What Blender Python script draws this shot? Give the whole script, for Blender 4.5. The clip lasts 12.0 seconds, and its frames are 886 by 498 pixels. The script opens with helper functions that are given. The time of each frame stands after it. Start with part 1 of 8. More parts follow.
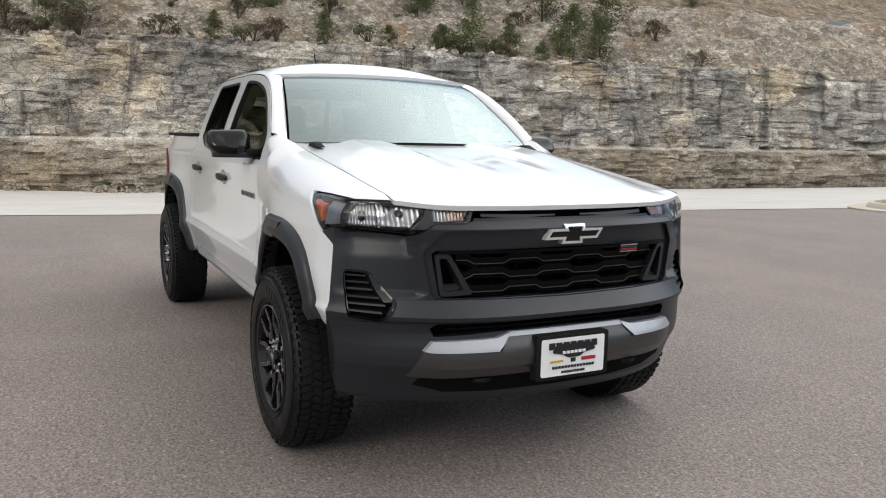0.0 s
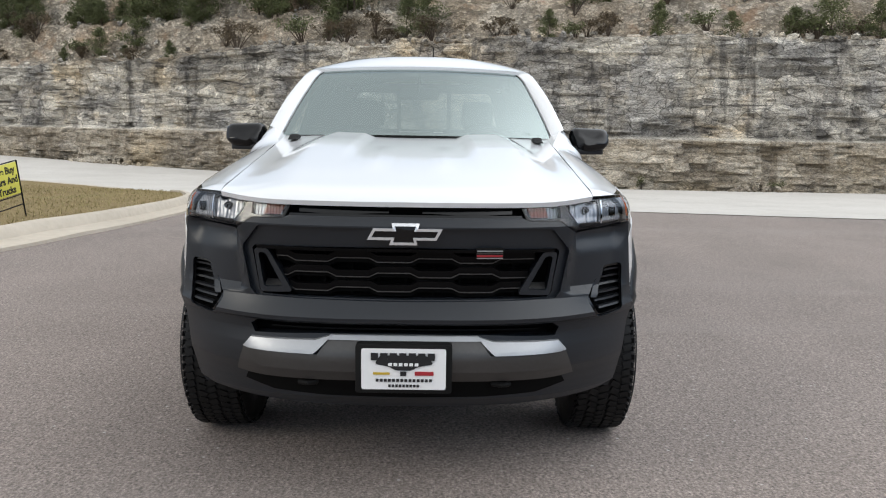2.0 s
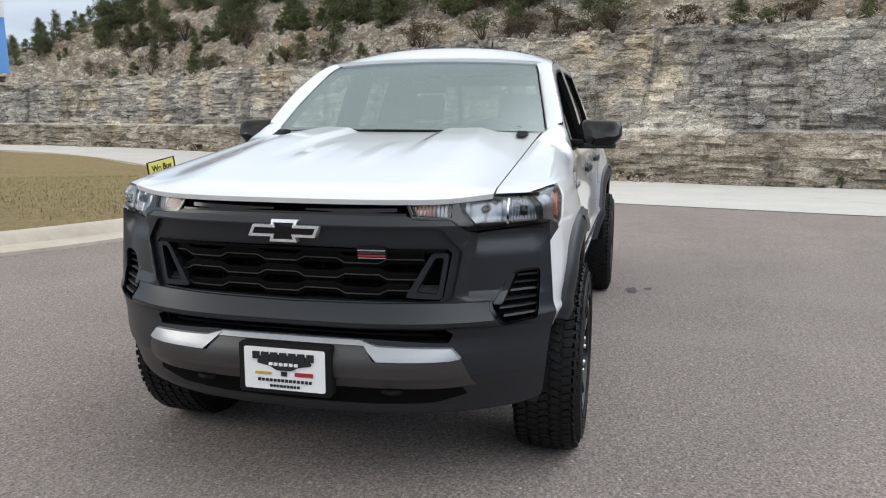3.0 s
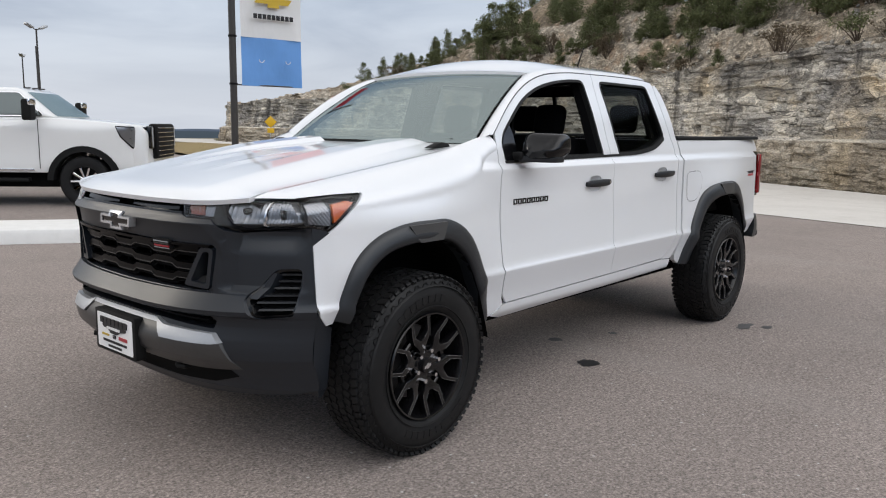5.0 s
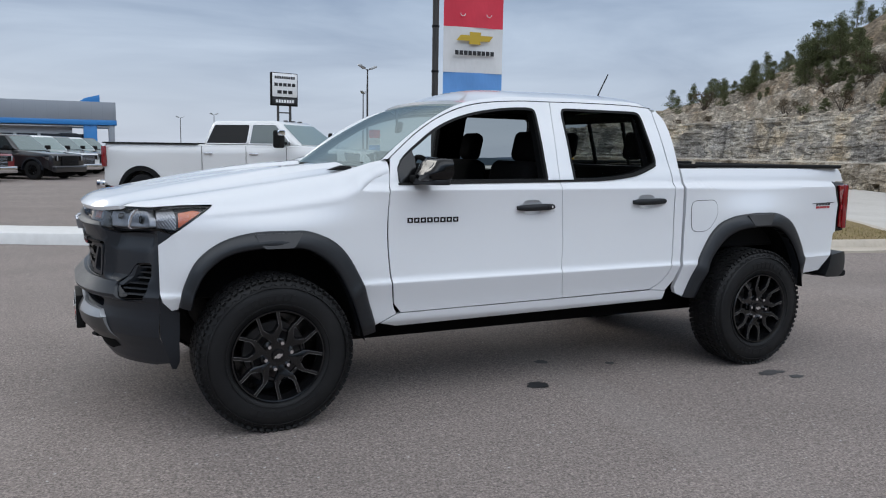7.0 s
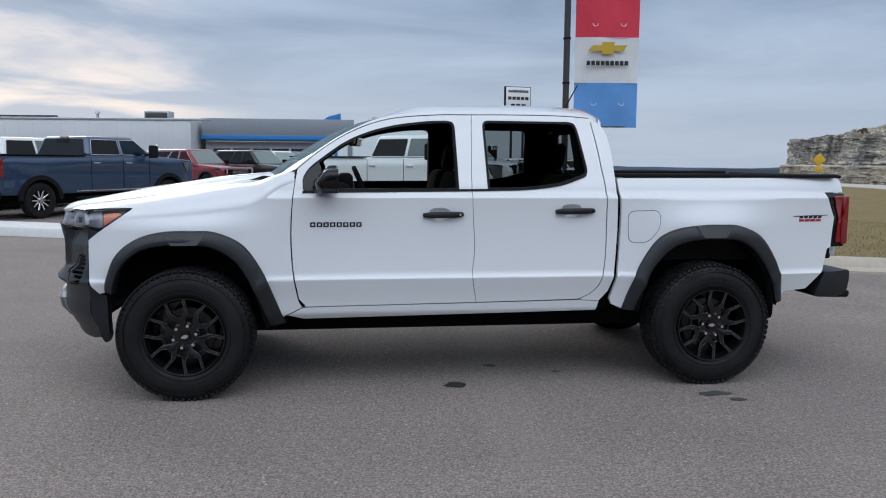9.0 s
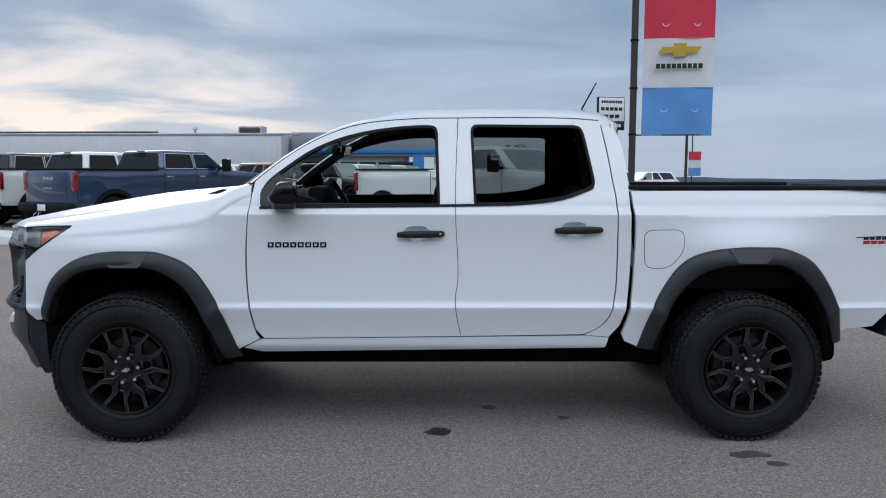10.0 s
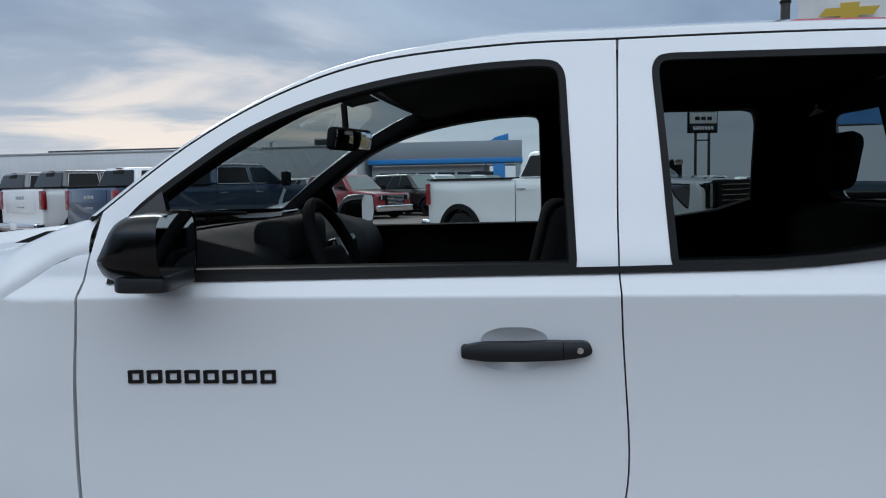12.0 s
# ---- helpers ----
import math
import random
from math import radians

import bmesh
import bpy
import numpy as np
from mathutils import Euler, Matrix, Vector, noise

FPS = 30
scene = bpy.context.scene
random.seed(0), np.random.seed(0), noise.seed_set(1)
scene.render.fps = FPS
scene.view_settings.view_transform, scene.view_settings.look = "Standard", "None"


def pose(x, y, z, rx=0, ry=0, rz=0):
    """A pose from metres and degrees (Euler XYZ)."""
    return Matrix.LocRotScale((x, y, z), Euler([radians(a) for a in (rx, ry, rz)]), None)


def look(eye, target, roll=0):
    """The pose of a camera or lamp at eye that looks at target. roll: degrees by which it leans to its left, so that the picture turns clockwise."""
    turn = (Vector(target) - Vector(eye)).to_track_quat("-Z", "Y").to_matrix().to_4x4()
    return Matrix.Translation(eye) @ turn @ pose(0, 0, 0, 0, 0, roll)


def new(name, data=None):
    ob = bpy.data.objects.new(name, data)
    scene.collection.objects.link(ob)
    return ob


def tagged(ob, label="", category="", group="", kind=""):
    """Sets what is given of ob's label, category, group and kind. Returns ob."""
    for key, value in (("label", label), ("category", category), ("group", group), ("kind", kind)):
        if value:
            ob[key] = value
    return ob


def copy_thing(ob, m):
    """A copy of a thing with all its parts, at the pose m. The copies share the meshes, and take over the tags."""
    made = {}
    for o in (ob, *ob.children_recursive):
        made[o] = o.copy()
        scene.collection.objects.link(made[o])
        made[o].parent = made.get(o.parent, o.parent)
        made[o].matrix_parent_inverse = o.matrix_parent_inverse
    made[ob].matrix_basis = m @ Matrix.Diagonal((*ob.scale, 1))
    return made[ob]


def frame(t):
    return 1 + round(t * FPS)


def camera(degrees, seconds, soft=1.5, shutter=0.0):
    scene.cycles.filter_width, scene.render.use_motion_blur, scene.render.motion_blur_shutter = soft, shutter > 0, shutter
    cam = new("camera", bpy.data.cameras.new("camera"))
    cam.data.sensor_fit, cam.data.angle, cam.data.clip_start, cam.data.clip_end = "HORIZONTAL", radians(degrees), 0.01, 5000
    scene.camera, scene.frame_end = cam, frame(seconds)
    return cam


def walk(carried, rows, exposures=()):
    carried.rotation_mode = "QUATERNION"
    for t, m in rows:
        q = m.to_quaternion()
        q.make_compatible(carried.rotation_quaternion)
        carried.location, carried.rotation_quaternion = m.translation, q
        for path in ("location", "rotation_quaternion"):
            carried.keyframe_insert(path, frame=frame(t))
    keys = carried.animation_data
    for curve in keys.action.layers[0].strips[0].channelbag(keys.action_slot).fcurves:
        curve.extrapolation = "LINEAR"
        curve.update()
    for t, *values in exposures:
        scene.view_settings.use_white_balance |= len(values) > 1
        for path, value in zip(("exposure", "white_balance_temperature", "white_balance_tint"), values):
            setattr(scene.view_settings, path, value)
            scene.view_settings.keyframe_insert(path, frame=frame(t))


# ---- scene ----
cam = camera(59.1, 12.0, soft=1.1)

PATH = [
    (0, (-3.373, 1.844, 1.39), (-1.609, 0.945, 1.107), 1.2),
    (0.5, (-3.561, 1.388, 1.403), (-1.716, 0.672, 1.117), 1.5),
    (1, (-3.641, 0.899, 1.397), (-1.727, 0.398, 1.106), 1.5),
    (1.5, (-3.678, 0.397, 1.409), (-1.719, 0.131, 1.106), 1.3),
    (2, (-3.63, -0.109, 1.406), (-1.654, -0.128, 1.096), 0.9),
    (2.5, (-3.514, -0.628, 1.405), (-1.553, -0.401, 1.087), 0.6),
    (3, (-3.337, -1.169, 1.401), (-1.421, -0.695, 1.077), 0.2),
    (3.2, (-3.245, -1.377, 1.404), (-1.356, -0.809, 1.077), 0.1),
    (4.8, (-2.529, -2.991, 1.431), (-0.985, -1.76, 1.114), 0.7),
    (5, (-2.44, -3.177, 1.432), (-0.95, -1.879, 1.122), 0.8),
    (5.5, (-2.138, -3.638, 1.441), (-0.796, -2.185, 1.148), 1.0),
    (6, (-1.792, -4.08, 1.443), (-0.608, -2.491, 1.166), 1.1),
    (6.5, (-1.376, -4.451, 1.439), (-0.353, -2.752, 1.176), 1.0),
    (7, (-0.932, -4.807, 1.448), (-0.071, -3.019, 1.197), 0.9),
    (7.2, (-0.752, -4.923, 1.451), (0.046, -3.106, 1.204), 0.8),
    (8.8, (0.751, -5.73, 1.491), (1.066, -3.77, 1.253), 0.2),
    (9, (0.917, -5.722, 1.469), (1.182, -3.753, 1.24), 0.4),
    (9.5, (1.344, -5.529, 1.455), (1.48, -3.546, 1.238), 0.3),
    (10, (1.644, -5.072, 1.458), (1.666, -3.082, 1.26), 0.1),
    (10.5, (1.753, -4.449, 1.457), (1.682, -2.459, 1.279), -0.2),
    (11, (1.739, -3.779, 1.447), (1.6, -1.79, 1.287), -0.6),
    (11.5, (1.641, -3.068, 1.455), (1.465, -1.081, 1.3), -0.8),
    (12, (1.553, -2.403, 1.454), (1.368, -0.419, 1.283), -1.1),
]
walk(cam, [(t, look(eye, target, roll)) for t, eye, target, roll in PATH],
     exposures=[(0, 0.78, 7000, 9), (3, 0.82, 6750, 7), (5, 0.66, 6950, 10), (6, 0.52, 6550, 8), (7, 0.42, 6350, 8), (9.5, 0.29, 6100, 7), (11, 0.20, 6000, 5), (12, 0.13, 6000, 5)])

# ---------------------------------------------------------------- small helpers
def smooth01(a, b, x):
    t = min(1.0, max(0.0, (x - a) / (b - a)))
    return t * t * (3 - 2 * t)


def lerp_table(table, x):
    return float(np.interp(x, [a for a, _ in table], [b for _, b in table]))


def catmull(pts, n=6):
    """A smooth open curve through the points."""
    pts = [Vector(p) for p in pts]
    full = [pts[0] * 2 - pts[1]] + pts + [pts[-1] * 2 - pts[-2]]
    out = []
    for i in range(1, len(full) - 2):
        a, b, c, d = full[i - 1:i + 3]
        for k in range(n):
            t = k / n
            out.append(0.5 * (2 * b + (c - a) * t + (2 * a - 5 * b + 4 * c - d) * t * t + (3 * b - a - 3 * c + d) * t ** 3))
    out.append(pts[-1])
    return [tuple(p) for p in out]


def rounded(pts, r, n=4):
    """A closed outline with its corners rounded."""
    out = []
    m = len(pts)
    for i in range(m):
        p, a, b = Vector(pts[i]), Vector(pts[i - 1]), Vector(pts[(i + 1) % m])
        ra = min(r, (a - p).length * 0.45)
        rb = min(r, (b - p).length * 0.45)
        p0, p1 = p + (a - p).normalized() * ra, p + (b - p).normalized() * rb
        for k in range(n + 1):
            t = k / n
            out.append(tuple(p0 * (1 - t) ** 2 + p * 2 * t * (1 - t) + p1 * t * t))
    return out


def inset(pts, d):
    """The closed outline moved inwards by d."""
    area = sum(pts[i - 1][0] * pts[i][1] - pts[i][0] * pts[i - 1][1] for i in range(len(pts)))
    s = 1 if area > 0 else -1
    out = []
    for i in range(len(pts)):
        p, a, b = Vector(pts[i]), Vector(pts[i - 1]), Vector(pts[(i + 1) % len(pts)])
        n1 = Vector((-(p - a).y, (p - a).x)).normalized() * s
        n2 = Vector((-(b - p).y, (b - p).x)).normalized() * s
        n = n1 + n2
        n = n1 if n.length < 1e-4 else n.normalized() / max(0.5, n.normalized().dot(n1))
        out.append(tuple(p + n * d))
    return out


def part(name, bm, material, parent=None, label="", sharp=35):
    """Links a bmesh as one mesh object, under a thing or a part."""
    me = bpy.data.meshes.new(name)
    bm.to_mesh(me)
    bm.free()
    me.materials.append(material)
    me.shade_smooth()
    me.set_sharp_from_angle(angle=radians(sharp))
    ob = new(name, me)
    if parent is not None:
        ob.parent = parent
    if label:
        tagged(ob, label)
    return ob


def empty(name, label, category, group="", kind=""):
    return tagged(new(name), label, category, group, kind)


def sheet(outer, holes, step, fmap, thick=0.0, grid=True, lip=0.0, cuts=(), bare=None):
    """A panel: a flat outline with holes, cut into a grid and laid on the surface fmap(u, v, w); thick: a rim that runs to the depth w."""
    bm = bmesh.new()
    edges = []
    for loop in [outer, *holes]:
        vs = [bm.verts.new((p[0], p[1], 0)) for p in loop]
        edges += [bm.edges.new((vs[i - 1], vs[i])) for i in range(len(vs))]
    bmesh.ops.triangle_fill(bm, use_beauty=True, use_dissolve=False, edges=edges)
    if grid:
        us, vs = [p[0] for p in outer], [p[1] for p in outer]
        su, sv = step if isinstance(step, tuple) else (step, step)
        for axis, lo, hi, st in ((0, min(us), max(us), su), (1, min(vs), max(vs), sv)):
            k = math.floor(lo / st) + 1
            while k * st < hi:
                co, no = [0, 0, 0], [0, 0, 0]
                co[axis], no[axis] = k * st + 1e-5, 1
                bmesh.ops.bisect_plane(bm, geom=bm.verts[:] + bm.edges[:] + bm.faces[:], dist=1e-6, plane_co=co, plane_no=no)
                k += 1
    for v in cuts:
        bmesh.ops.bisect_plane(bm, geom=bm.verts[:] + bm.edges[:] + bm.faces[:], dist=1e-6, plane_co=(0, v, 0), plane_no=(0, 1, 0))
    if thick:
        rim = [e for e in bm.edges if e.is_boundary]
        if bare:
            rim = [e for e in rim if not bare(*((e.verts[0].co + e.verts[1].co) / 2).xy)]
        if lip:
            ext = bmesh.ops.extrude_edge_only(bm, edges=rim)["geom"]
            for v in ext:
                if isinstance(v, bmesh.types.BMVert):
                    v.co.z = lip
            rim = [e for e in ext if isinstance(e, bmesh.types.BMEdge)]
        ext = bmesh.ops.extrude_edge_only(bm, edges=rim)["geom"]
        for v in ext:
            if isinstance(v, bmesh.types.BMVert):
                v.co.z = thick
    for v in bm.verts:
        v.co = fmap(v.co.x, v.co.y, v.co.z)
    bmesh.ops.recalc_face_normals(bm, faces=bm.faces[:])
    return bm


def grid_surface(nu, nv, f):
    bm = bmesh.new()
    rows = [[bm.verts.new(f(i / nu, j / nv)) for j in range(nv + 1)] for i in range(nu + 1)]
    for i in range(nu):
        for j in range(nv):
            bm.faces.new((rows[i][j], rows[i + 1][j], rows[i + 1][j + 1], rows[i][j + 1]))
    return bm


def add_box(bm, size, m=None, bevel=0.0, seg=2):
    """A box of the given size about its own origin, placed by m, with rounded edges."""
    got = bmesh.ops.create_cube(bm, size=1.0)["verts"]
    bmesh.ops.scale(bm, vec=size, verts=got)
    if bevel:
        es = {e for v in got for e in v.link_edges}
        made = bmesh.ops.bevel(bm, geom=list(es), offset=bevel, segments=seg, profile=0.5, affect="EDGES", clamp_overlap=True)
        got = list({v for f in made["faces"] for v in f.verts} | {v for v in got if v.is_valid})
    if m is not None:
        bmesh.ops.transform(bm, matrix=m, verts=got)
    return got


def box(size, m=None, bevel=0.01, seg=2):
    bm = bmesh.new()
    add_box(bm, size, m, bevel, seg)
    return bm


def add_cyl(bm, r1, r2, h, m, seg=20):
    got = bmesh.ops.create_cone(bm, cap_ends=True, segments=seg, radius1=r1, radius2=r2, depth=h)["verts"]
    bmesh.ops.transform(bm, matrix=m, verts=got)
    return got


def cyl(r1, r2, h, m, seg=20):
    bm = bmesh.new()
    add_cyl(bm, r1, r2, h, m, seg)
    return bm


def prism(pts, depth, m, bevel=0.0, seg=2):
    """A flat outline in its own x, y pulled to a depth along z, then placed by m."""
    bm = bmesh.new()
    f = bm.faces.new([bm.verts.new((p[0], p[1], 0)) for p in pts])
    ext = bmesh.ops.extrude_face_region(bm, geom=[f])["geom"]
    bmesh.ops.translate(bm, vec=(0, 0, depth), verts=[v for v in ext if isinstance(v, bmesh.types.BMVert)])
    bmesh.ops.recalc_face_normals(bm, faces=bm.faces[:])
    if bevel:
        bmesh.ops.bevel(bm, geom=bm.edges[:], offset=bevel, segments=seg, profile=0.5, affect="EDGES", clamp_overlap=True)
    bmesh.ops.transform(bm, matrix=m, verts=bm.verts[:])
    return bm


def tube(points, r, seg=8, closed=False):
    bm = bmesh.new()
    pts = [Vector(p) for p in points]
    rings = []
    for i, p in enumerate(pts):
        a = pts[i - 1] if (i or closed) else p
        b = pts[(i + 1) % len(pts)] if (i < len(pts) - 1 or closed) else p
        q = (b - a).to_track_quat("Z", "Y")
        rr = r(i / max(1, len(pts) - 1)) if callable(r) else r
        rings.append([bm.verts.new(p + q @ Vector((rr * math.cos(2 * math.pi * k / seg), rr * math.sin(2 * math.pi * k / seg), 0))) for k in range(seg)])
    for i in range(len(rings) if closed else len(rings) - 1):
        a, b = rings[i], rings[(i + 1) % len(rings)]
        for k in range(seg):
            bm.faces.new((a[k], a[(k + 1) % seg], b[(k + 1) % seg], b[k]))
    if not closed:
        bm.faces.new(rings[0][::-1])
        bm.faces.new(rings[-1])
    bmesh.ops.recalc_face_normals(bm, faces=bm.faces[:])
    return bm


def lathe(profile, seg=64):
    """Turns a profile of (radius, y) about the y axis."""
    bm = bmesh.new()
    rings = [[bm.verts.new((r * math.cos(2 * math.pi * k / seg), y, r * math.sin(2 * math.pi * k / seg))) for k in range(seg)] for r, y in profile]
    for a, b in zip(rings, rings[1:]):
        for k in range(seg):
            bm.faces.new((a[k], a[(k + 1) % seg], b[(k + 1) % seg], b[k]))
    bmesh.ops.recalc_face_normals(bm, faces=bm.faces[:])
    return bm


# ---------------------------------------------------------------- world, sun
world = bpy.data.worlds.new("overcast_sky")
scene.world = world
world.use_nodes = True
wn, wl = world.node_tree.nodes, world.node_tree.links
wn.clear()


def wnode(kind, **kw):
    n = wn.new(kind)
    for k, v in kw.items():
        n.inputs[k].default_value = v
    return n


def wmath(op, a, b=None):
    n = wn.new("ShaderNodeMath")
    n.operation = op
    for i, v in enumerate((a, b)):
        if v is None:
            continue
        if isinstance(v, (int, float)):
            n.inputs[i].default_value = v
        else:
            wl.new(v, n.inputs[i])
    return n.outputs[0]


SUN_AZ, SUN_EL = -24.0, 28.0      # degrees right of +y, above the horizon
tc = wn.new("ShaderNodeTexCoord")
sep = wn.new("ShaderNodeSeparateXYZ")
wl.new(tc.outputs["Generated"], sep.inputs[0])
up = wmath("MAXIMUM", sep.outputs[2], 0.0)
flat = wmath("ADD", up, 0.10)
comb = wn.new("ShaderNodeCombineXYZ")
wl.new(wmath("DIVIDE", sep.outputs[0], flat), comb.inputs[0])
wl.new(wmath("DIVIDE", sep.outputs[1], flat), comb.inputs[1])
clouds = wnode("ShaderNodeTexNoise", Scale=0.62, Detail=7.0, Roughness=0.52, Distortion=0.55)
wl.new(comb.outputs[0], clouds.inputs["Vector"])
ramp = wn.new("ShaderNodeValToRGB")
ramp.color_ramp.elements[0].position, ramp.color_ramp.elements[0].color = 0.36, (0.188, 0.248, 0.356, 1)
ramp.color_ramp.elements[1].position, ramp.color_ramp.elements[1].color = 0.66, (0.412, 0.484, 0.594, 1)
wl.new(clouds.outputs[0], ramp.inputs[0])
# warm light low in the sky, strongest towards the hidden sun
sd = Vector((math.sin(radians(SUN_AZ)), math.cos(radians(SUN_AZ)), 0.0))
toward = wmath("ADD", wmath("MULTIPLY", sep.outputs[0], sd.x), wmath("MULTIPLY", sep.outputs[1], sd.y))
low = wn.new("ShaderNodeMapRange")
low.interpolation_type = "SMOOTHSTEP"
for k, v in (("From Min", 0.30), ("From Max", 0.02), ("To Min", 0.0), ("To Max", 1.0)):
    low.inputs[k].default_value = v
wl.new(up, low.inputs["Value"])
sunward = wn.new("ShaderNodeMapRange")
sunward.interpolation_type = "SMOOTHSTEP"
for k, v in (("From Min", 0.94), ("From Max", 0.995), ("To Min", 0.0), ("To Max", 1.0)):
    sunward.inputs[k].default_value = v
wl.new(toward, sunward.inputs["Value"])
streak = wn.new("ShaderNodeMapRange")
for k, v in (("From Min", 0.47), ("From Max", 0.60), ("To Min", 0.12), ("To Max", 1.0)):
    streak.inputs[k].default_value = v
wl.new(clouds.outputs[0], streak.inputs["Value"])
haze = wn.new("ShaderNodeMix")
haze.data_type = "RGBA"
haze.inputs["B"].default_value = (0.408, 0.452, 0.536, 1)
wl.new(wmath("MULTIPLY", wmath("POWER", low.outputs[0], 2.0), 0.85), haze.inputs["Factor"])
wl.new(ramp.outputs[0], haze.inputs["A"])
warm = wn.new("ShaderNodeMix")
warm.data_type = "RGBA"
warm.inputs["B"].default_value = (0.88, 0.74, 0.655, 1)
wl.new(wmath("MULTIPLY", wmath("MULTIPLY", low.outputs[0], sunward.outputs[0]), streak.outputs[0]), warm.inputs["Factor"])
wl.new(haze.outputs["Result"], warm.inputs["A"])
# an overcast sky is brightest overhead
zen = wn.new("ShaderNodeMapRange")
zen.interpolation_type = "SMOOTHSTEP"
for k, v in (("From Min", 0.17), ("From Max", 0.65), ("To Min", 1.0), ("To Max", 1.32)):
    zen.inputs[k].default_value = v
wl.new(up, zen.inputs["Value"])
bright = wn.new("ShaderNodeMix")
bright.data_type, bright.blend_type = "RGBA", "MULTIPLY"
bright.inputs["Factor"].default_value = 1.0
# and whiter than low down
over = wn.new("ShaderNodeMapRange")
over.interpolation_type = "SMOOTHSTEP"
for k, v in (("From Min", 0.28), ("From Max", 0.62), ("To Min", 0.0), ("To Max", 0.8)):
    over.inputs[k].default_value = v
wl.new(up, over.inputs["Value"])
veil = wn.new("ShaderNodeMix")
veil.data_type = "RGBA"
veil.inputs["B"].default_value = (0.47, 0.478, 0.50, 1)
wl.new(over.outputs[0], veil.inputs["Factor"])
wl.new(warm.outputs["Result"], veil.inputs["A"])
wl.new(veil.outputs["Result"], bright.inputs["A"])
# the sky behind the walk is the brighter half
rear = wn.new("ShaderNodeMapRange")
rear.interpolation_type = "SMOOTHSTEP"
for k, v in (("From Min", 0.10), ("From Max", -0.70), ("To Min", 1.0), ("To Max", 2.90)):
    rear.inputs[k].default_value = v
wl.new(sep.outputs[1], rear.inputs["Value"])
high = wn.new("ShaderNodeMapRange")
high.interpolation_type = "SMOOTHSTEP"
for k, v in (("From Min", 0.02), ("From Max", 0.50), ("To Min", -0.60), ("To Max", 1.0)):
    high.inputs[k].default_value = v
wl.new(up, high.inputs["Value"])
wl.new(wmath("MULTIPLY", zen.outputs[0], wmath("ADD", 1.0, wmath("MULTIPLY", wmath("SUBTRACT", rear.outputs[0], 1.0), high.outputs[0]))), bright.inputs["B"])
sky = wn.new("ShaderNodeTexSky")
sky.sky_type = "NISHITA"
sky.sun_disc = False
sky.sun_elevation, sky.sun_rotation = radians(SUN_EL), radians(SUN_AZ)
bg_sky, bg_cloud = wn.new("ShaderNodeBackground"), wn.new("ShaderNodeBackground")
bg_sky.inputs["Strength"].default_value = 0.05
bg_cloud.inputs["Strength"].default_value = 1.0
wl.new(sky.outputs[0], bg_sky.inputs["Color"])
wl.new(bright.outputs["Result"], bg_cloud.inputs["Color"])
add = wn.new("ShaderNodeMixShader")
add.inputs[0].default_value = 0.93
wl.new(bg_sky.outputs[0], add.inputs[1])
wl.new(bg_cloud.outputs[0], add.inputs[2])
wout = wn.new("ShaderNodeOutputWorld")
wl.new(add.outputs[0], wout.inputs[0])

sun_data = bpy.data.lights.new("sun", "SUN")
sun_data.energy, sun_data.angle, sun_data.color = 0.55, radians(24), (1.0, 0.95, 0.88)
sun = new("sun", sun_data)
sd3 = Vector((math.sin(radians(SUN_AZ)) * math.cos(radians(SUN_EL)), math.cos(radians(SUN_AZ)) * math.cos(radians(SUN_EL)), math.sin(radians(SUN_EL))))
sun.matrix_world = look(sd3 * 60, (0, 0, 0))


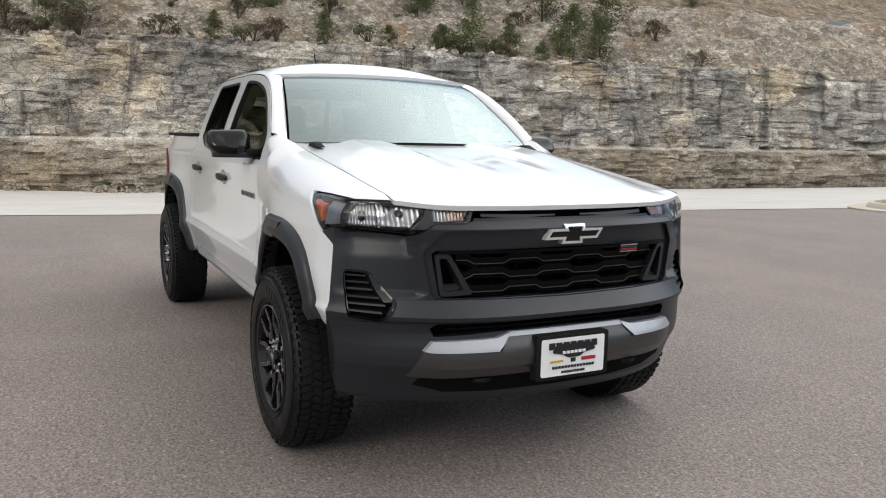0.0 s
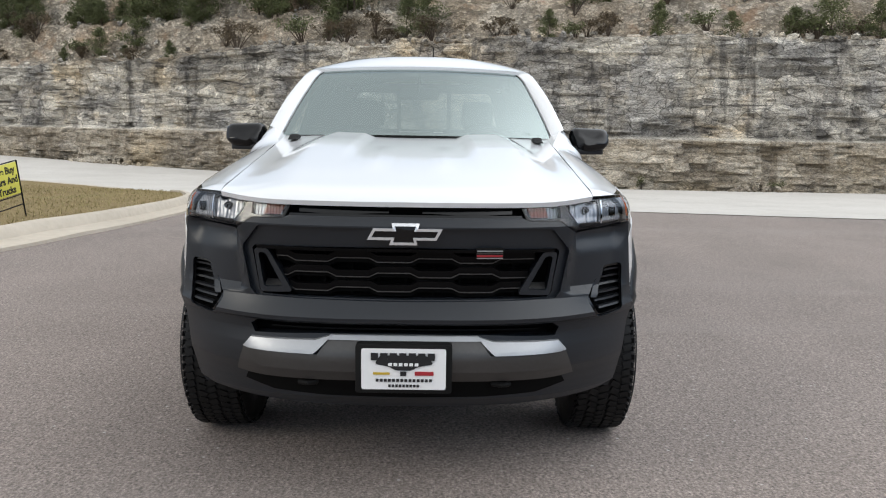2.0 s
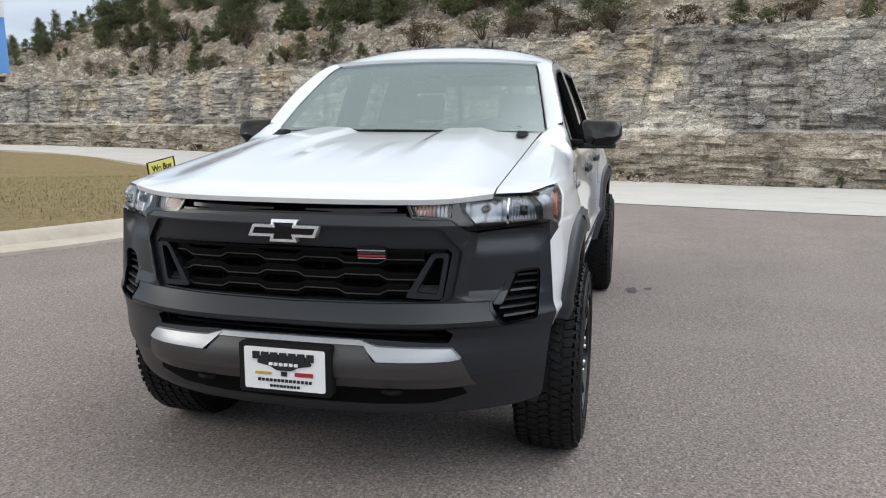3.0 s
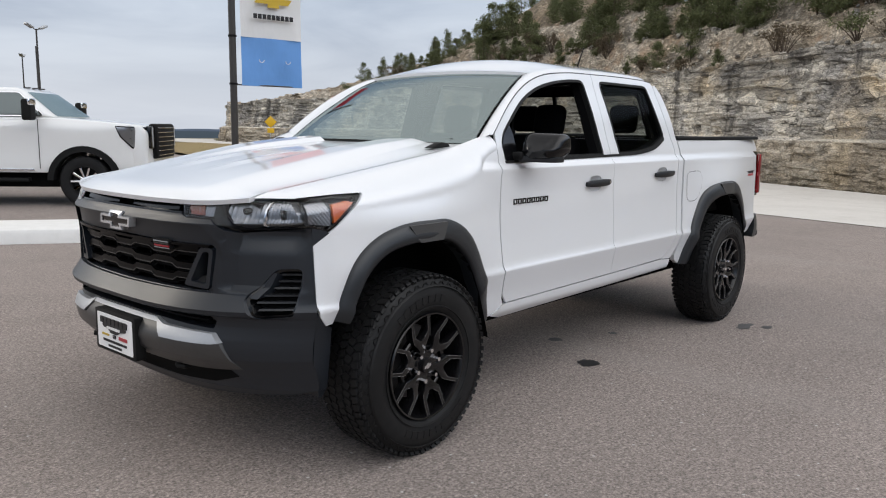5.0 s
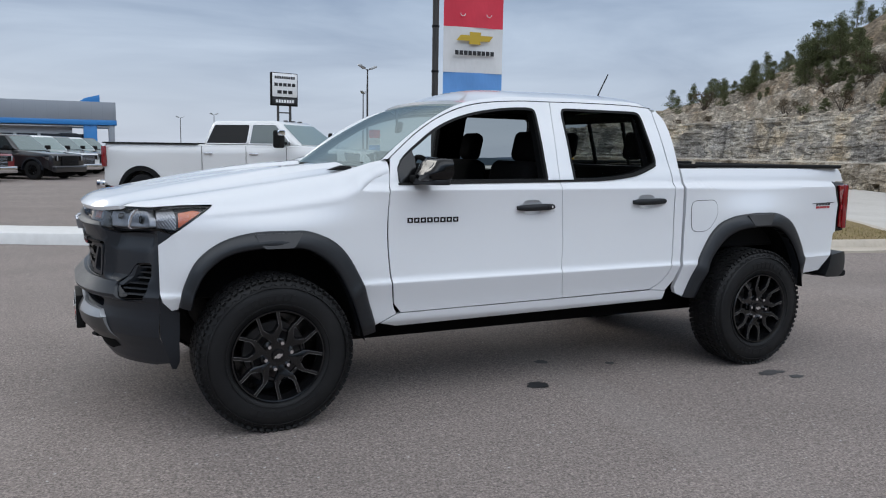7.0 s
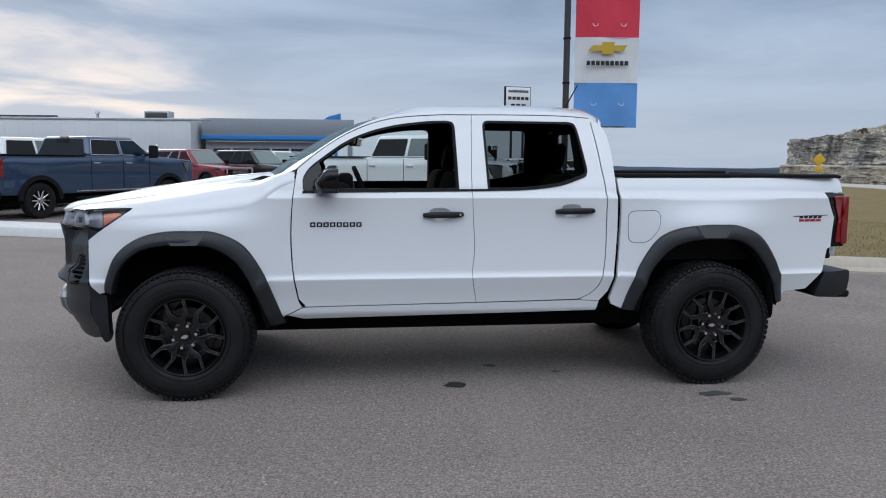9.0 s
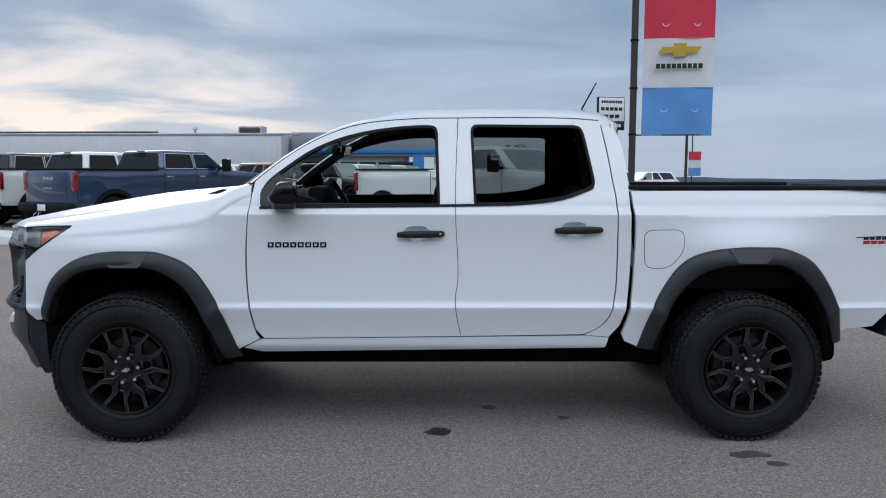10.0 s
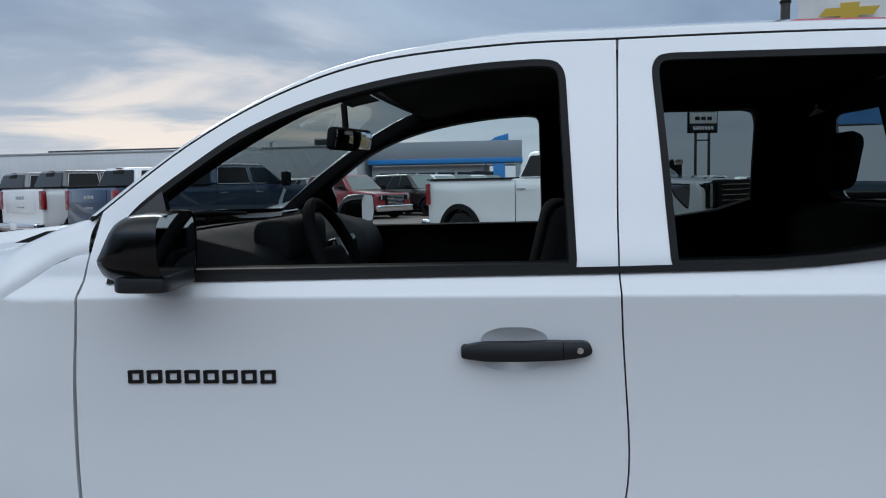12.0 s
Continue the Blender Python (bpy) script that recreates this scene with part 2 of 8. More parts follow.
# ---------------------------------------------------------------- materials
class Mat:
    """A small builder for node materials."""

    def __init__(self, name):
        self.m = bpy.data.materials.new(name)
        self.m.use_nodes = True
        self.n, self.l = self.m.node_tree.nodes, self.m.node_tree.links
        self.b = self.n["Principled BSDF"]
        self.tc = self.n.new("ShaderNodeTexCoord").outputs["Object"]

    def set(self, **kw):
        for k, v in kw.items():
            s = self.b.inputs[k.replace("_", " ")]
            if isinstance(v, bpy.types.NodeSocket):
                self.l.new(v, s)
            else:
                s.default_value = (*v, 1) if isinstance(v, tuple) and len(v) == 3 else v
        return self

    def scaled(self, sx=1.0, sy=1.0, sz=1.0):
        n = self.n.new("ShaderNodeMapping")
        n.inputs["Scale"].default_value = (sx, sy, sz)
        self.l.new(self.tc, n.inputs[0])
        return n.outputs[0]

    def noise(self, scale, detail=4.0, rough=0.5, vec=None, dist=0.0):
        n = self.n.new("ShaderNodeTexNoise")
        n.inputs["Scale"].default_value, n.inputs["Detail"].default_value = scale, detail
        n.inputs["Roughness"].default_value, n.inputs["Distortion"].default_value = rough, dist
        self.l.new(vec or self.tc, n.inputs["Vector"])
        return n.outputs[0]

    def cells(self, scale, feature="F1", out=0, vec=None):
        n = self.n.new("ShaderNodeTexVoronoi")
        n.feature = feature
        n.inputs["Scale"].default_value = scale
        self.l.new(vec or self.tc, n.inputs["Vector"])
        return n.outputs[out]

    def ramp(self, fac, *stops):
        n = self.n.new("ShaderNodeValToRGB")
        e = n.color_ramp.elements
        while len(e) < len(stops):
            e.new(0.5)
        for el, (p, c) in zip(e, stops):
            el.position, el.color = p, (*c, 1) if isinstance(c, tuple) else (c, c, c, 1)
        self.l.new(fac, n.inputs[0])
        return n.outputs[0]

    def mix(self, fac, a, b, mode="MIX"):
        n = self.n.new("ShaderNodeMix")
        n.data_type, n.blend_type = "RGBA", mode
        for key, v in (("Factor", fac), ("A", a), ("B", b)):
            if isinstance(v, bpy.types.NodeSocket):
                self.l.new(v, n.inputs[key])
            else:
                n.inputs[key].default_value = (*v, 1) if isinstance(v, tuple) else v
        return n.outputs["Result"]

    def math(self, op, a, b):
        n = self.n.new("ShaderNodeMath")
        n.operation = op
        for i, v in enumerate((a, b)):
            if isinstance(v, bpy.types.NodeSocket):
                self.l.new(v, n.inputs[i])
            else:
                n.inputs[i].default_value = v
        return n.outputs[0]

    def bump(self, height, strength=0.3, distance=0.01):
        n = self.n.new("ShaderNodeBump")
        n.inputs["Strength"].default_value, n.inputs["Distance"].default_value = strength, distance
        self.l.new(height, n.inputs["Height"])
        self.l.new(n.outputs[0], self.b.inputs["Normal"])
        return self

    def rand(self):
        return self.n.new("ShaderNodeObjectInfo").outputs["Random"]

    def island(self):
        return self.n.new("ShaderNodeNewGeometry").outputs["Random Per Island"]


def plain(name, colour, rough=0.5, metal=0.0, vary=0.08, scale=12.0, bump=0.0, coat=0.0, spec=0.5):
    """A surface of one colour with slight stains, a finer grain and uneven gloss."""
    k = Mat(name)
    big, fine = k.noise(scale * 0.25, 3), k.noise(scale * 6, 2)
    tone = k.mix(0.35, big, fine)
    lo, hi = tuple(c * (1 - vary) for c in colour), tuple(min(1, c * (1 + vary)) for c in colour)
    k.set(Base_Color=k.ramp(tone, (0.3, lo), (0.7, hi)), Metallic=metal, Specular_IOR_Level=spec)
    k.set(Roughness=k.ramp(big, (0.3, max(0.02, rough * 0.88)), (0.7, min(1, rough * 1.12))))
    if coat:
        k.set(Coat_Weight=coat, Coat_Roughness=0.03)
    if bump:
        k.bump(k.noise(scale * 30, 2), bump, 0.002)
    return k.m


def glass(name, tint, gloss, rough=0.0, film=(1, 1, 1), most=0.9):
    """Window glass: sees through with a tint, and mirrors more at a slant."""
    m = bpy.data.materials.new(name)
    m.use_nodes = True
    n, l = m.node_tree.nodes, m.node_tree.links
    n.clear()
    tr, gl, mx = n.new("ShaderNodeBsdfTransparent"), n.new("ShaderNodeBsdfGlossy"), n.new("ShaderNodeMixShader")
    tr.inputs[0].default_value = (*tint, 1)
    gl.inputs["Roughness"].default_value = rough
    gl.inputs["Color"].default_value = (*film, 1)
    lw = n.new("ShaderNodeLayerWeight")
    lw.inputs[0].default_value = 0.5
    pw = n.new("ShaderNodeMath")
    pw.operation = "POWER"
    pw.inputs[1].default_value = 4.0
    l.new(lw.outputs["Facing"], pw.inputs[0])
    ad = n.new("ShaderNodeMath")
    ad.operation = "MULTIPLY_ADD"
    ad.use_clamp = True
    ad.inputs[1].default_value = most - gloss
    ad.inputs[2].default_value = gloss
    l.new(pw.outputs[0], ad.inputs[0])
    l.new(ad.outputs[0], mx.inputs[0])
    l.new(tr.outputs[0], mx.inputs[1])
    l.new(gl.outputs[0], mx.inputs[2])
    out = n.new("ShaderNodeOutputMaterial")
    l.new(mx.outputs[0], out.inputs[0])
    return m


def paint(name, colour, flake=0.0):
    k = Mat(name)
    dust = k.noise(1.3, 3, 0.4)
    tone = k.ramp(dust, (0.30, tuple(c * 0.992 for c in colour)), (0.75, colour))
    k.set(Base_Color=tone, Metallic=flake, Roughness=k.ramp(k.noise(5.0, 2), (0.3, 0.30), (0.75, 0.33)), Coat_Weight=1.0, Coat_Roughness=0.04, Specular_IOR_Level=0.5)
    return k.m


M_WHITE = paint("white_car_paint", (0.715, 0.725, 0.74))
M_PEARL = paint("pearl_white_paint", (0.74, 0.74, 0.73))
M_NAVY = paint("navy_car_paint", (0.024, 0.055, 0.115), 0.3)
M_BLACKP = paint("black_car_paint", (0.012, 0.012, 0.013), 0.1)
M_RED = paint("red_car_paint", (0.22, 0.012, 0.02), 0.3)
M_GREYP = paint("grey_car_paint", (0.10, 0.105, 0.11), 0.4)
M_PLASTIC = plain("dark_grey_moulded_plastic", (0.0108, 0.0134, 0.0178), 0.38, bump=0.15, vary=0.10, scale=9, spec=0.46)
M_TRIM = plain("dark_moulded_trim", (0.0095, 0.0105, 0.0125), 0.45, vary=0.1, spec=0.4)
M_FLARE = plain("dark_grey_flare_plastic", (0.0140, 0.0160, 0.0190), 0.40, bump=0.25, vary=0.12, scale=9, spec=0.45)
M_GLOSSBLACK = plain("gloss_black_trim", (0.004, 0.004, 0.0045), 0.12, vary=0.2, spec=0.38)
M_GRILLE = plain("black_grille_plastic", (0.0025, 0.0025, 0.0028), 0.30, vary=0.2, spec=0.10)
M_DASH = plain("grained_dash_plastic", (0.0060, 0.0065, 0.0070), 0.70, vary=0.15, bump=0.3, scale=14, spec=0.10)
M_BLACK = plain("matt_black", (0.005, 0.005, 0.005), 0.75, vary=0.3, spec=0.25)
# near-black for the underbody, and for shade painted into gaps and openings
M_VOID = plain("black_underbody_and_gap_shade", (0.004, 0.004, 0.004), 0.95, vary=0.3, spec=0.1)
M_RUBBER = plain("black_seal_rubber", (0.006, 0.006, 0.006), 0.65, vary=0.2, spec=0.25)
M_SILVER = plain("satin_silver_paint", (0.40, 0.41, 0.425), 0.38, metal=0.35, vary=0.05)
M_STEELGREY = plain("satin_dark_grey_metal", (0.075, 0.073, 0.072), 0.38, metal=0.55, vary=0.12)
M_CHROME = plain("chrome", (0.78, 0.78, 0.80), 0.08, metal=1.0, vary=0.03)
M_BADGE = plain("bright_badge_silver", (0.74, 0.75, 0.77), 0.24, metal=0.55, vary=0.04)
M_LIGHTMETAL = plain("galvanised_metal", (0.42, 0.43, 0.44), 0.45, metal=0.6, vary=0.12)
M_AMBER = plain("amber_lens", (0.55, 0.10, 0.012), 0.12, coat=1.0, vary=0.15, scale=60)
M_REDLENS = plain("red_lens", (0.20, 0.004, 0.006), 0.10, coat=1.0, vary=0.2, scale=60)
M_REDBADGE = plain("red_enamel", (0.35, 0.02, 0.03), 0.3, vary=0.1)
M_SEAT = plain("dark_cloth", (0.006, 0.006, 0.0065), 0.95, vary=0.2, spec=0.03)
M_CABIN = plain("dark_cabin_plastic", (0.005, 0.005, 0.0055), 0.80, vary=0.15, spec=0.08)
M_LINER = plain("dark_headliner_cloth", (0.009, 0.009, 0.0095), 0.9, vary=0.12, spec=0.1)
M_WINDSHIELD = glass("windshield_glass", (0.42, 0.47, 0.46), 0.36, 0.0, (0.80, 0.93, 0.92), 0.42)
M_TINT = glass("tinted_glass", (0.49, 0.52, 0.52), 0.0, most=0.12)
M_CLEAR = glass("clear_glass", (0.82, 0.88, 0.86), 0.006)
M_LENS = glass("clear_lamp_lens", (0.88, 0.89, 0.90), 0.03)
M_DARKGLASS = glass("dark_glass", (0.03, 0.035, 0.04), 0.03)
M_WHEEL = plain("gloss_black_wheel_paint", (0.005, 0.005, 0.0055), 0.15, vary=0.2)
# light grey that stands in for glints on the black spokes
M_SPOKEGLINT = plain("satin_grey_edge_glint", (0.30, 0.305, 0.31), 0.25, metal=0.8, vary=0.1)
M_REFLECTOR = plain("smoked_chrome", (0.27, 0.27, 0.28), 0.30, metal=1.0, vary=0.1, scale=60)
M_SMOKE = plain("smoke_grey_satin", (0.055, 0.055, 0.058), 0.35, vary=0.1)
M_DIMAMBER = plain("smoked_amber_lens", (0.20, 0.05, 0.02), 0.15, coat=1.0, vary=0.2, scale=60)
M_PLATEWHITE = plain("white_plate", (0.80, 0.80, 0.80), 0.4, vary=0.03)
M_INK = plain("black_ink", (0.01, 0.01, 0.012), 0.5)
M_GOLD = plain("gold_print", (0.50, 0.34, 0.03), 0.4, vary=0.1)


def make_tyre():
    k = Mat("tyre_rubber")
    dust = k.ramp(k.noise(5, 5, 0.6), (0.42, (0.0050, 0.0050, 0.0054)), (0.8, (0.012, 0.0115, 0.0115)))
    k.set(Base_Color=dust, Roughness=k.ramp(k.noise(9, 3), (0.3, 0.50), (0.7, 0.72)), Specular_IOR_Level=0.30)
    k.bump(k.noise(160, 2), 0.2, 0.002)
    return k.m


M_TYRE = make_tyre()


def make_asphalt():
    k = Mat("worn_asphalt")
    stones = k.cells(95.0)
    speck = k.noise(70, 3, 0.7)
    big = k.noise(0.22, 5, 0.6)
    mid = k.noise(1.6, 5, 0.6)
    sweep = k.noise(0.5, 4, 0.5, vec=k.scaled(0.25, 1.6, 1))
    c = k.ramp(big, (0.3, (0.220, 0.186, 0.170)), (0.7, (0.272, 0.233, 0.212)))
    c = k.mix(0.5, c, k.ramp(mid, (0.3, (0.203, 0.174, 0.160)), (0.75, (0.288, 0.246, 0.225))))
    c = k.mix(0.3, c, k.ramp(sweep, (0.35, (0.170, 0.147, 0.135)), (0.7, (0.280, 0.237, 0.219))))
    c = k.mix(0.74, c, k.ramp(speck, (0.34, (0.35, 0.35, 0.35)), (0.68, (1.62, 1.60, 1.57))), "MULTIPLY")
    c = k.mix(0.45, c, k.ramp(k.noise(26, 4, 0.7), (0.34, (0.55, 0.55, 0.55)), (0.68, (1.42, 1.41, 1.40))), "MULTIPLY")
    grain = k.ramp(k.cells(120.0, out=1), (0.1, 0.55), (0.9, 1.45))
    c = k.mix(0.45, c, grain, "MULTIPLY")
    chips = k.ramp(k.cells(9.0), (0.045, 1.0), (0.075, 0.0))
    c = k.mix(k.math("MULTIPLY", chips, 0.85), c, (0.46, 0.44, 0.42))
    grit = k.ramp(k.cells(31.0), (0.07, 1.0), (0.12, 0.0))
    c = k.mix(k.math("MULTIPLY", grit, 0.45), c, (0.40, 0.37, 0.35))
    drag = k.noise(0.55, 5, 0.6, vec=k.scaled(1.4, 0.22, 1), dist=0.8)
    c = k.mix(k.ramp(drag, (0.56, 0.0), (0.70, 0.18)), c, (0.30, 0.270, 0.248))
    k.set(Base_Color=c, Roughness=0.88, Specular_IOR_Level=0.25)
    k.bump(k.mix(0.5, stones, speck), 0.55, 0.006)
    return k.m


def make_concrete(name, lo, hi):
    k = Mat(name)
    a, b = k.noise(0.35, 5, 0.6), k.noise(7.0, 6, 0.65)
    c = k.ramp(a, (0.3, lo), (0.7, hi))
    c = k.mix(0.5, c, k.ramp(b, (0.3, lo), (0.75, hi)))
    stain = k.ramp(k.noise(1.1, 6, 0.7, dist=0.6), (0.55, 1.0), (0.75, 0.78))
    c = k.mix(0.7, c, stain, "MULTIPLY")
    k.set(Base_Color=c, Roughness=0.85, Specular_IOR_Level=0.3)
    k.bump(k.noise(55, 4, 0.7), 0.3, 0.004)
    return k.m


M_ASPHALT = make_asphalt()
M_ROAD = make_concrete("pale_concrete_road", (0.45, 0.425, 0.39), (0.58, 0.555, 0.52))
M_KERB = make_concrete("pale_kerb_concrete", (0.40, 0.35, 0.285), (0.55, 0.49, 0.41))
M_KERBWHITE = make_concrete("white_kerb_concrete", (0.56, 0.55, 0.53), (0.70, 0.69, 0.67))


def make_rock(name, lift):
    k = Mat(name)
    beds = k.noise(1.0, 6, 0.62, vec=k.scaled(0.14, 0.14, 2.3), dist=0.5)
    fine = k.noise(3.2, 7, 0.72, vec=k.scaled(0.85, 0.85, 1.7), dist=0.4)
    patch = k.noise(0.24, 5, 0.62)
    drip = k.noise(0.75, 6, 0.65, vec=k.scaled(1.0, 1.0, 0.22), dist=0.5)
    up = lambda *v: tuple(min(0.9, a * lift) for a in v)
    c = k.ramp(beds, (0.32, up(0.23, 0.21, 0.18)), (0.50, up(0.40, 0.37, 0.32)), (0.64, up(0.56, 0.53, 0.47)))
    c = k.mix(0.5, c, k.ramp(fine, (0.28, up(0.13, 0.12, 0.105)), (0.5, up(0.38, 0.35, 0.30)), (0.72, up(0.62, 0.58, 0.52))))
    c = k.mix(k.ramp(patch, (0.49, 0.0), (0.63, 0.60)), c, up(0.46, 0.36, 0.23))
    grey = k.noise(0.30, 6, 0.62, vec=k.scaled(1.0, 1.0, 0.8), dist=0.5)
    c = k.mix(k.ramp(grey, (0.48, 0.0), (0.58, 0.62)), c, k.ramp(fine, (0.3, up(0.085, 0.083, 0.085)), (0.7, up(0.25, 0.245, 0.24))))
    c = k.mix(k.ramp(drip, (0.53, 0.0), (0.64, 0.8)), c, up(0.065, 0.061, 0.059))
    # jointed blocks: their own tone, dark open joints, at two sizes
    wob = k.n.new("ShaderNodeTexNoise")
    wob.inputs["Scale"].default_value, wob.inputs["Detail"].default_value = 1.3, 4.0
    k.l.new(k.tc, wob.inputs["Vector"])
    push = k.n.new("ShaderNodeVectorMath")
    push.operation = "MULTIPLY_ADD"
    push.inputs[1].default_value = (0.55, 0.55, 0.36)
    k.l.new(wob.outputs["Color"], push.inputs[0])
    k.l.new(k.tc, push.inputs[2])
    squash = k.n.new("ShaderNodeMapping")
    squash.inputs["Scale"].default_value = (0.50, 0.50, 1.40)
    k.l.new(push.outputs[0], squash.inputs[0])
    bl = squash.outputs[0]
    tone = k.ramp(k.cells(1.25, "F1", 1, bl), (0.15, 0.52), (0.85, 1.38))
    c = k.mix(0.75, c, tone, "MULTIPLY")
    tone2 = k.ramp(k.cells(3.4, "F1", 1, bl), (0.15, 0.70), (0.85, 1.25))
    c = k.mix(0.6, c, tone2, "MULTIPLY")
    crack = k.cells(1.25, "DISTANCE_TO_EDGE", 0, bl)
    crack2 = k.cells(3.4, "DISTANCE_TO_EDGE", 0, bl)
    c = k.mix(k.ramp(crack, (0.006, 0.60), (0.022, 0.0)), c, (0.035, 0.032, 0.029))
    c = k.mix(k.math("MULTIPLY", k.ramp(crack2, (0.010, 0.70), (0.045, 0.0)), k.ramp(grey, (0.40, 0.35), (0.60, 1.0))), c, (0.045, 0.041, 0.037))
    lines = k.noise(1.0, 6, 0.66, vec=k.scaled(0.42, 0.42, 3.3), dist=0.5)
    c = k.mix(k.ramp(lines, (0.375, 0.85), (0.41, 0.0)), c, up(0.055, 0.050, 0.045))
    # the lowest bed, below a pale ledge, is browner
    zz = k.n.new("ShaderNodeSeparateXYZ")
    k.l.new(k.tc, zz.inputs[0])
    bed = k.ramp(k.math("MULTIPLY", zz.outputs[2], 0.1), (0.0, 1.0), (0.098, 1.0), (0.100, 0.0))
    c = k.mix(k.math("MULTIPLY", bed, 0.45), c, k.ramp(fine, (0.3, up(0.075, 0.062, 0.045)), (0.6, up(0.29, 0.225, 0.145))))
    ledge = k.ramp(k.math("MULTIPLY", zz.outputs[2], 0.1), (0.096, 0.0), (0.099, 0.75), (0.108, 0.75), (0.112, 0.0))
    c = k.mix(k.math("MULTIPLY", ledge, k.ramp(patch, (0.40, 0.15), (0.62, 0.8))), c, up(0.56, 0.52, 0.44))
    grain = k.noise(14, 5, 0.75, vec=k.scaled(0.8, 0.8, 1.6))
    c = k.mix(0.75, c, k.ramp(grain, (0.34, 0.25), (0.66, 1.72)), "MULTIPLY")
    k.set(Base_Color=c, Roughness=0.92, Specular_IOR_Level=0.2)
    k.bump(k.mix(0.45, fine, k.mix(0.4, grain, k.ramp(crack2, (0.0, 0.0), (0.12, 1.0)))), 1.0, 0.15)
    return k.m


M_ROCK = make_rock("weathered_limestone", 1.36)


def make_scree(name, soil, pale, dark):
    """Broken stone of many sizes in tan soil."""
    k = Mat(name)
    c = k.ramp(k.noise(0.22, 5, 0.6), (0.35, soil), (0.55, pale), (0.70, soil))
    for scale, amount, joint in ((1.4, 0.55, 0.10), (4.0, 0.65, 0.35), (11.0, 0.5, 0.45)):
        vec = k.scaled(1.0, 1.0, 1.7)
        tone = k.ramp(k.cells(scale, "F1", 1, vec), (0.1, 0.45), (0.55, 1.0), (0.9, 1.65))
        c = k.mix(amount, c, tone, "MULTIPLY")
        c = k.mix(k.ramp(k.cells(scale, "DISTANCE_TO_EDGE", 0, vec), (0.02, joint), (0.09, 0.0)), c, dark)
    c = k.mix(k.ramp(k.noise(0.5, 6, 0.65), (0.56, 0.0), (0.68, 0.55)), c, (0.36, 0.22, 0.13))
    k.set(Base_Color=c, Roughness=0.93, Specular_IOR_Level=0.15)
    k.bump(k.mix(0.5, k.cells(4.0, vec=k.scaled(1, 1, 1.7)), k.noise(12, 5, 0.7)), 1.0, 0.14)
    return k.m


M_BENCH = make_scree("broken_limestone_rubble", (0.32, 0.26, 0.19), (0.46, 0.41, 0.34), (0.05, 0.042, 0.034))


def make_soil(name, a, b, c3):
    k = Mat(name)
    c = k.ramp(k.noise(0.35, 6, 0.6), (0.33, a), (0.52, b), (0.70, c3))
    c = k.mix(0.5, c, k.ramp(k.noise(9, 5, 0.7), (0.3, tuple(v * 0.5 for v in a)), (0.72, tuple(min(1, v * 1.4) for v in b))))
    k.set(Base_Color=c, Roughness=0.95, Specular_IOR_Level=0.1)
    k.bump(k.noise(24, 5, 0.7), 0.8, 0.05)
    return k.m


M_TALUS = make_scree("stony_hillside", (0.19, 0.15, 0.105), (0.31, 0.255, 0.19), (0.035, 0.030, 0.024))
M_DRYGRASS = make_soil("dormant_grass_turf", (0.20, 0.155, 0.075), (0.27, 0.205, 0.11), (0.20, 0.19, 0.075))
M_EARTH = make_soil("far_ground", (0.10, 0.095, 0.06), (0.16, 0.14, 0.09), (0.11, 0.115, 0.06))


def make_leaf(name, dark, light):
    k = Mat(name)
    c = k.ramp(k.island(), (0.0, dark), (0.6, light), (1.0, tuple(min(1, v * 1.3) for v in light)))
    c = k.mix(0.4, c, k.ramp(k.noise(0.8, 3), (0.3, dark), (0.7, light)))
    k.set(Base_Color=c, Roughness=0.75, Specular_IOR_Level=0.25)
    return k.m


M_CEDAR = make_leaf("cedar_needles", (0.048, 0.058, 0.026), (0.135, 0.150, 0.066))
M_BRUSH = make_leaf("winter_brush", (0.045, 0.034, 0.022), (0.12, 0.09, 0.055))
M_BLADES = make_leaf("dry_grass_blades", (0.16, 0.13, 0.05), (0.34, 0.28, 0.14))
M_BARK = plain("bark", (0.075, 0.055, 0.04), 0.9, vary=0.3, bump=0.6, scale=8)

# ---------------------------------------------------------------- ground, lot, road
def ground_z(x, y):
    """The lot is level by the truck and falls towards the road and the rock cut."""
    z = -1.15 * min(1.0, max(0.0, (x - 6.0) / 24.0)) * (1 - 0.4 * smooth01(5, 35, y))
    # the lot beyond the median lies a step higher; far off the land falls away
    z += 0.02 * smooth01(0.2, 2.5, 0.46 * x + 0.888 * y - 6.15) * smooth01(12, 6, x)
    return z - 75 * smooth01(120, 900, math.hypot(x, y))


def draped(offset):
    return lambda u, v, w: Vector((u, v, ground_z(u, v) + offset - w))


ROAD_EDGE = catmull([(1, -70), (7, -27), (10.6, -12), (12.2, -6), (14, -1.5), (15.8, 3), (18.2, 7.6), (23, 13), (34, 27), (42, 46), (44, 72), (50, 98)], 5)
CLIFF_LINE = catmull([(20, -75), (26, -40), (29, -20), (30, -10), (32, -2), (36, 6), (40.4, 15.5), (45, 25), (49, 35), (52, 47), (52.5, 61), (51, 76), (62, 94), (90, 118)], 8)


def far_axis(near, step, far):
    a = list(np.arange(-near, near + 0.01, step))
    r = near
    while r < far:
        r *= 1.7
        a = [-r] + a + [r]
    return a


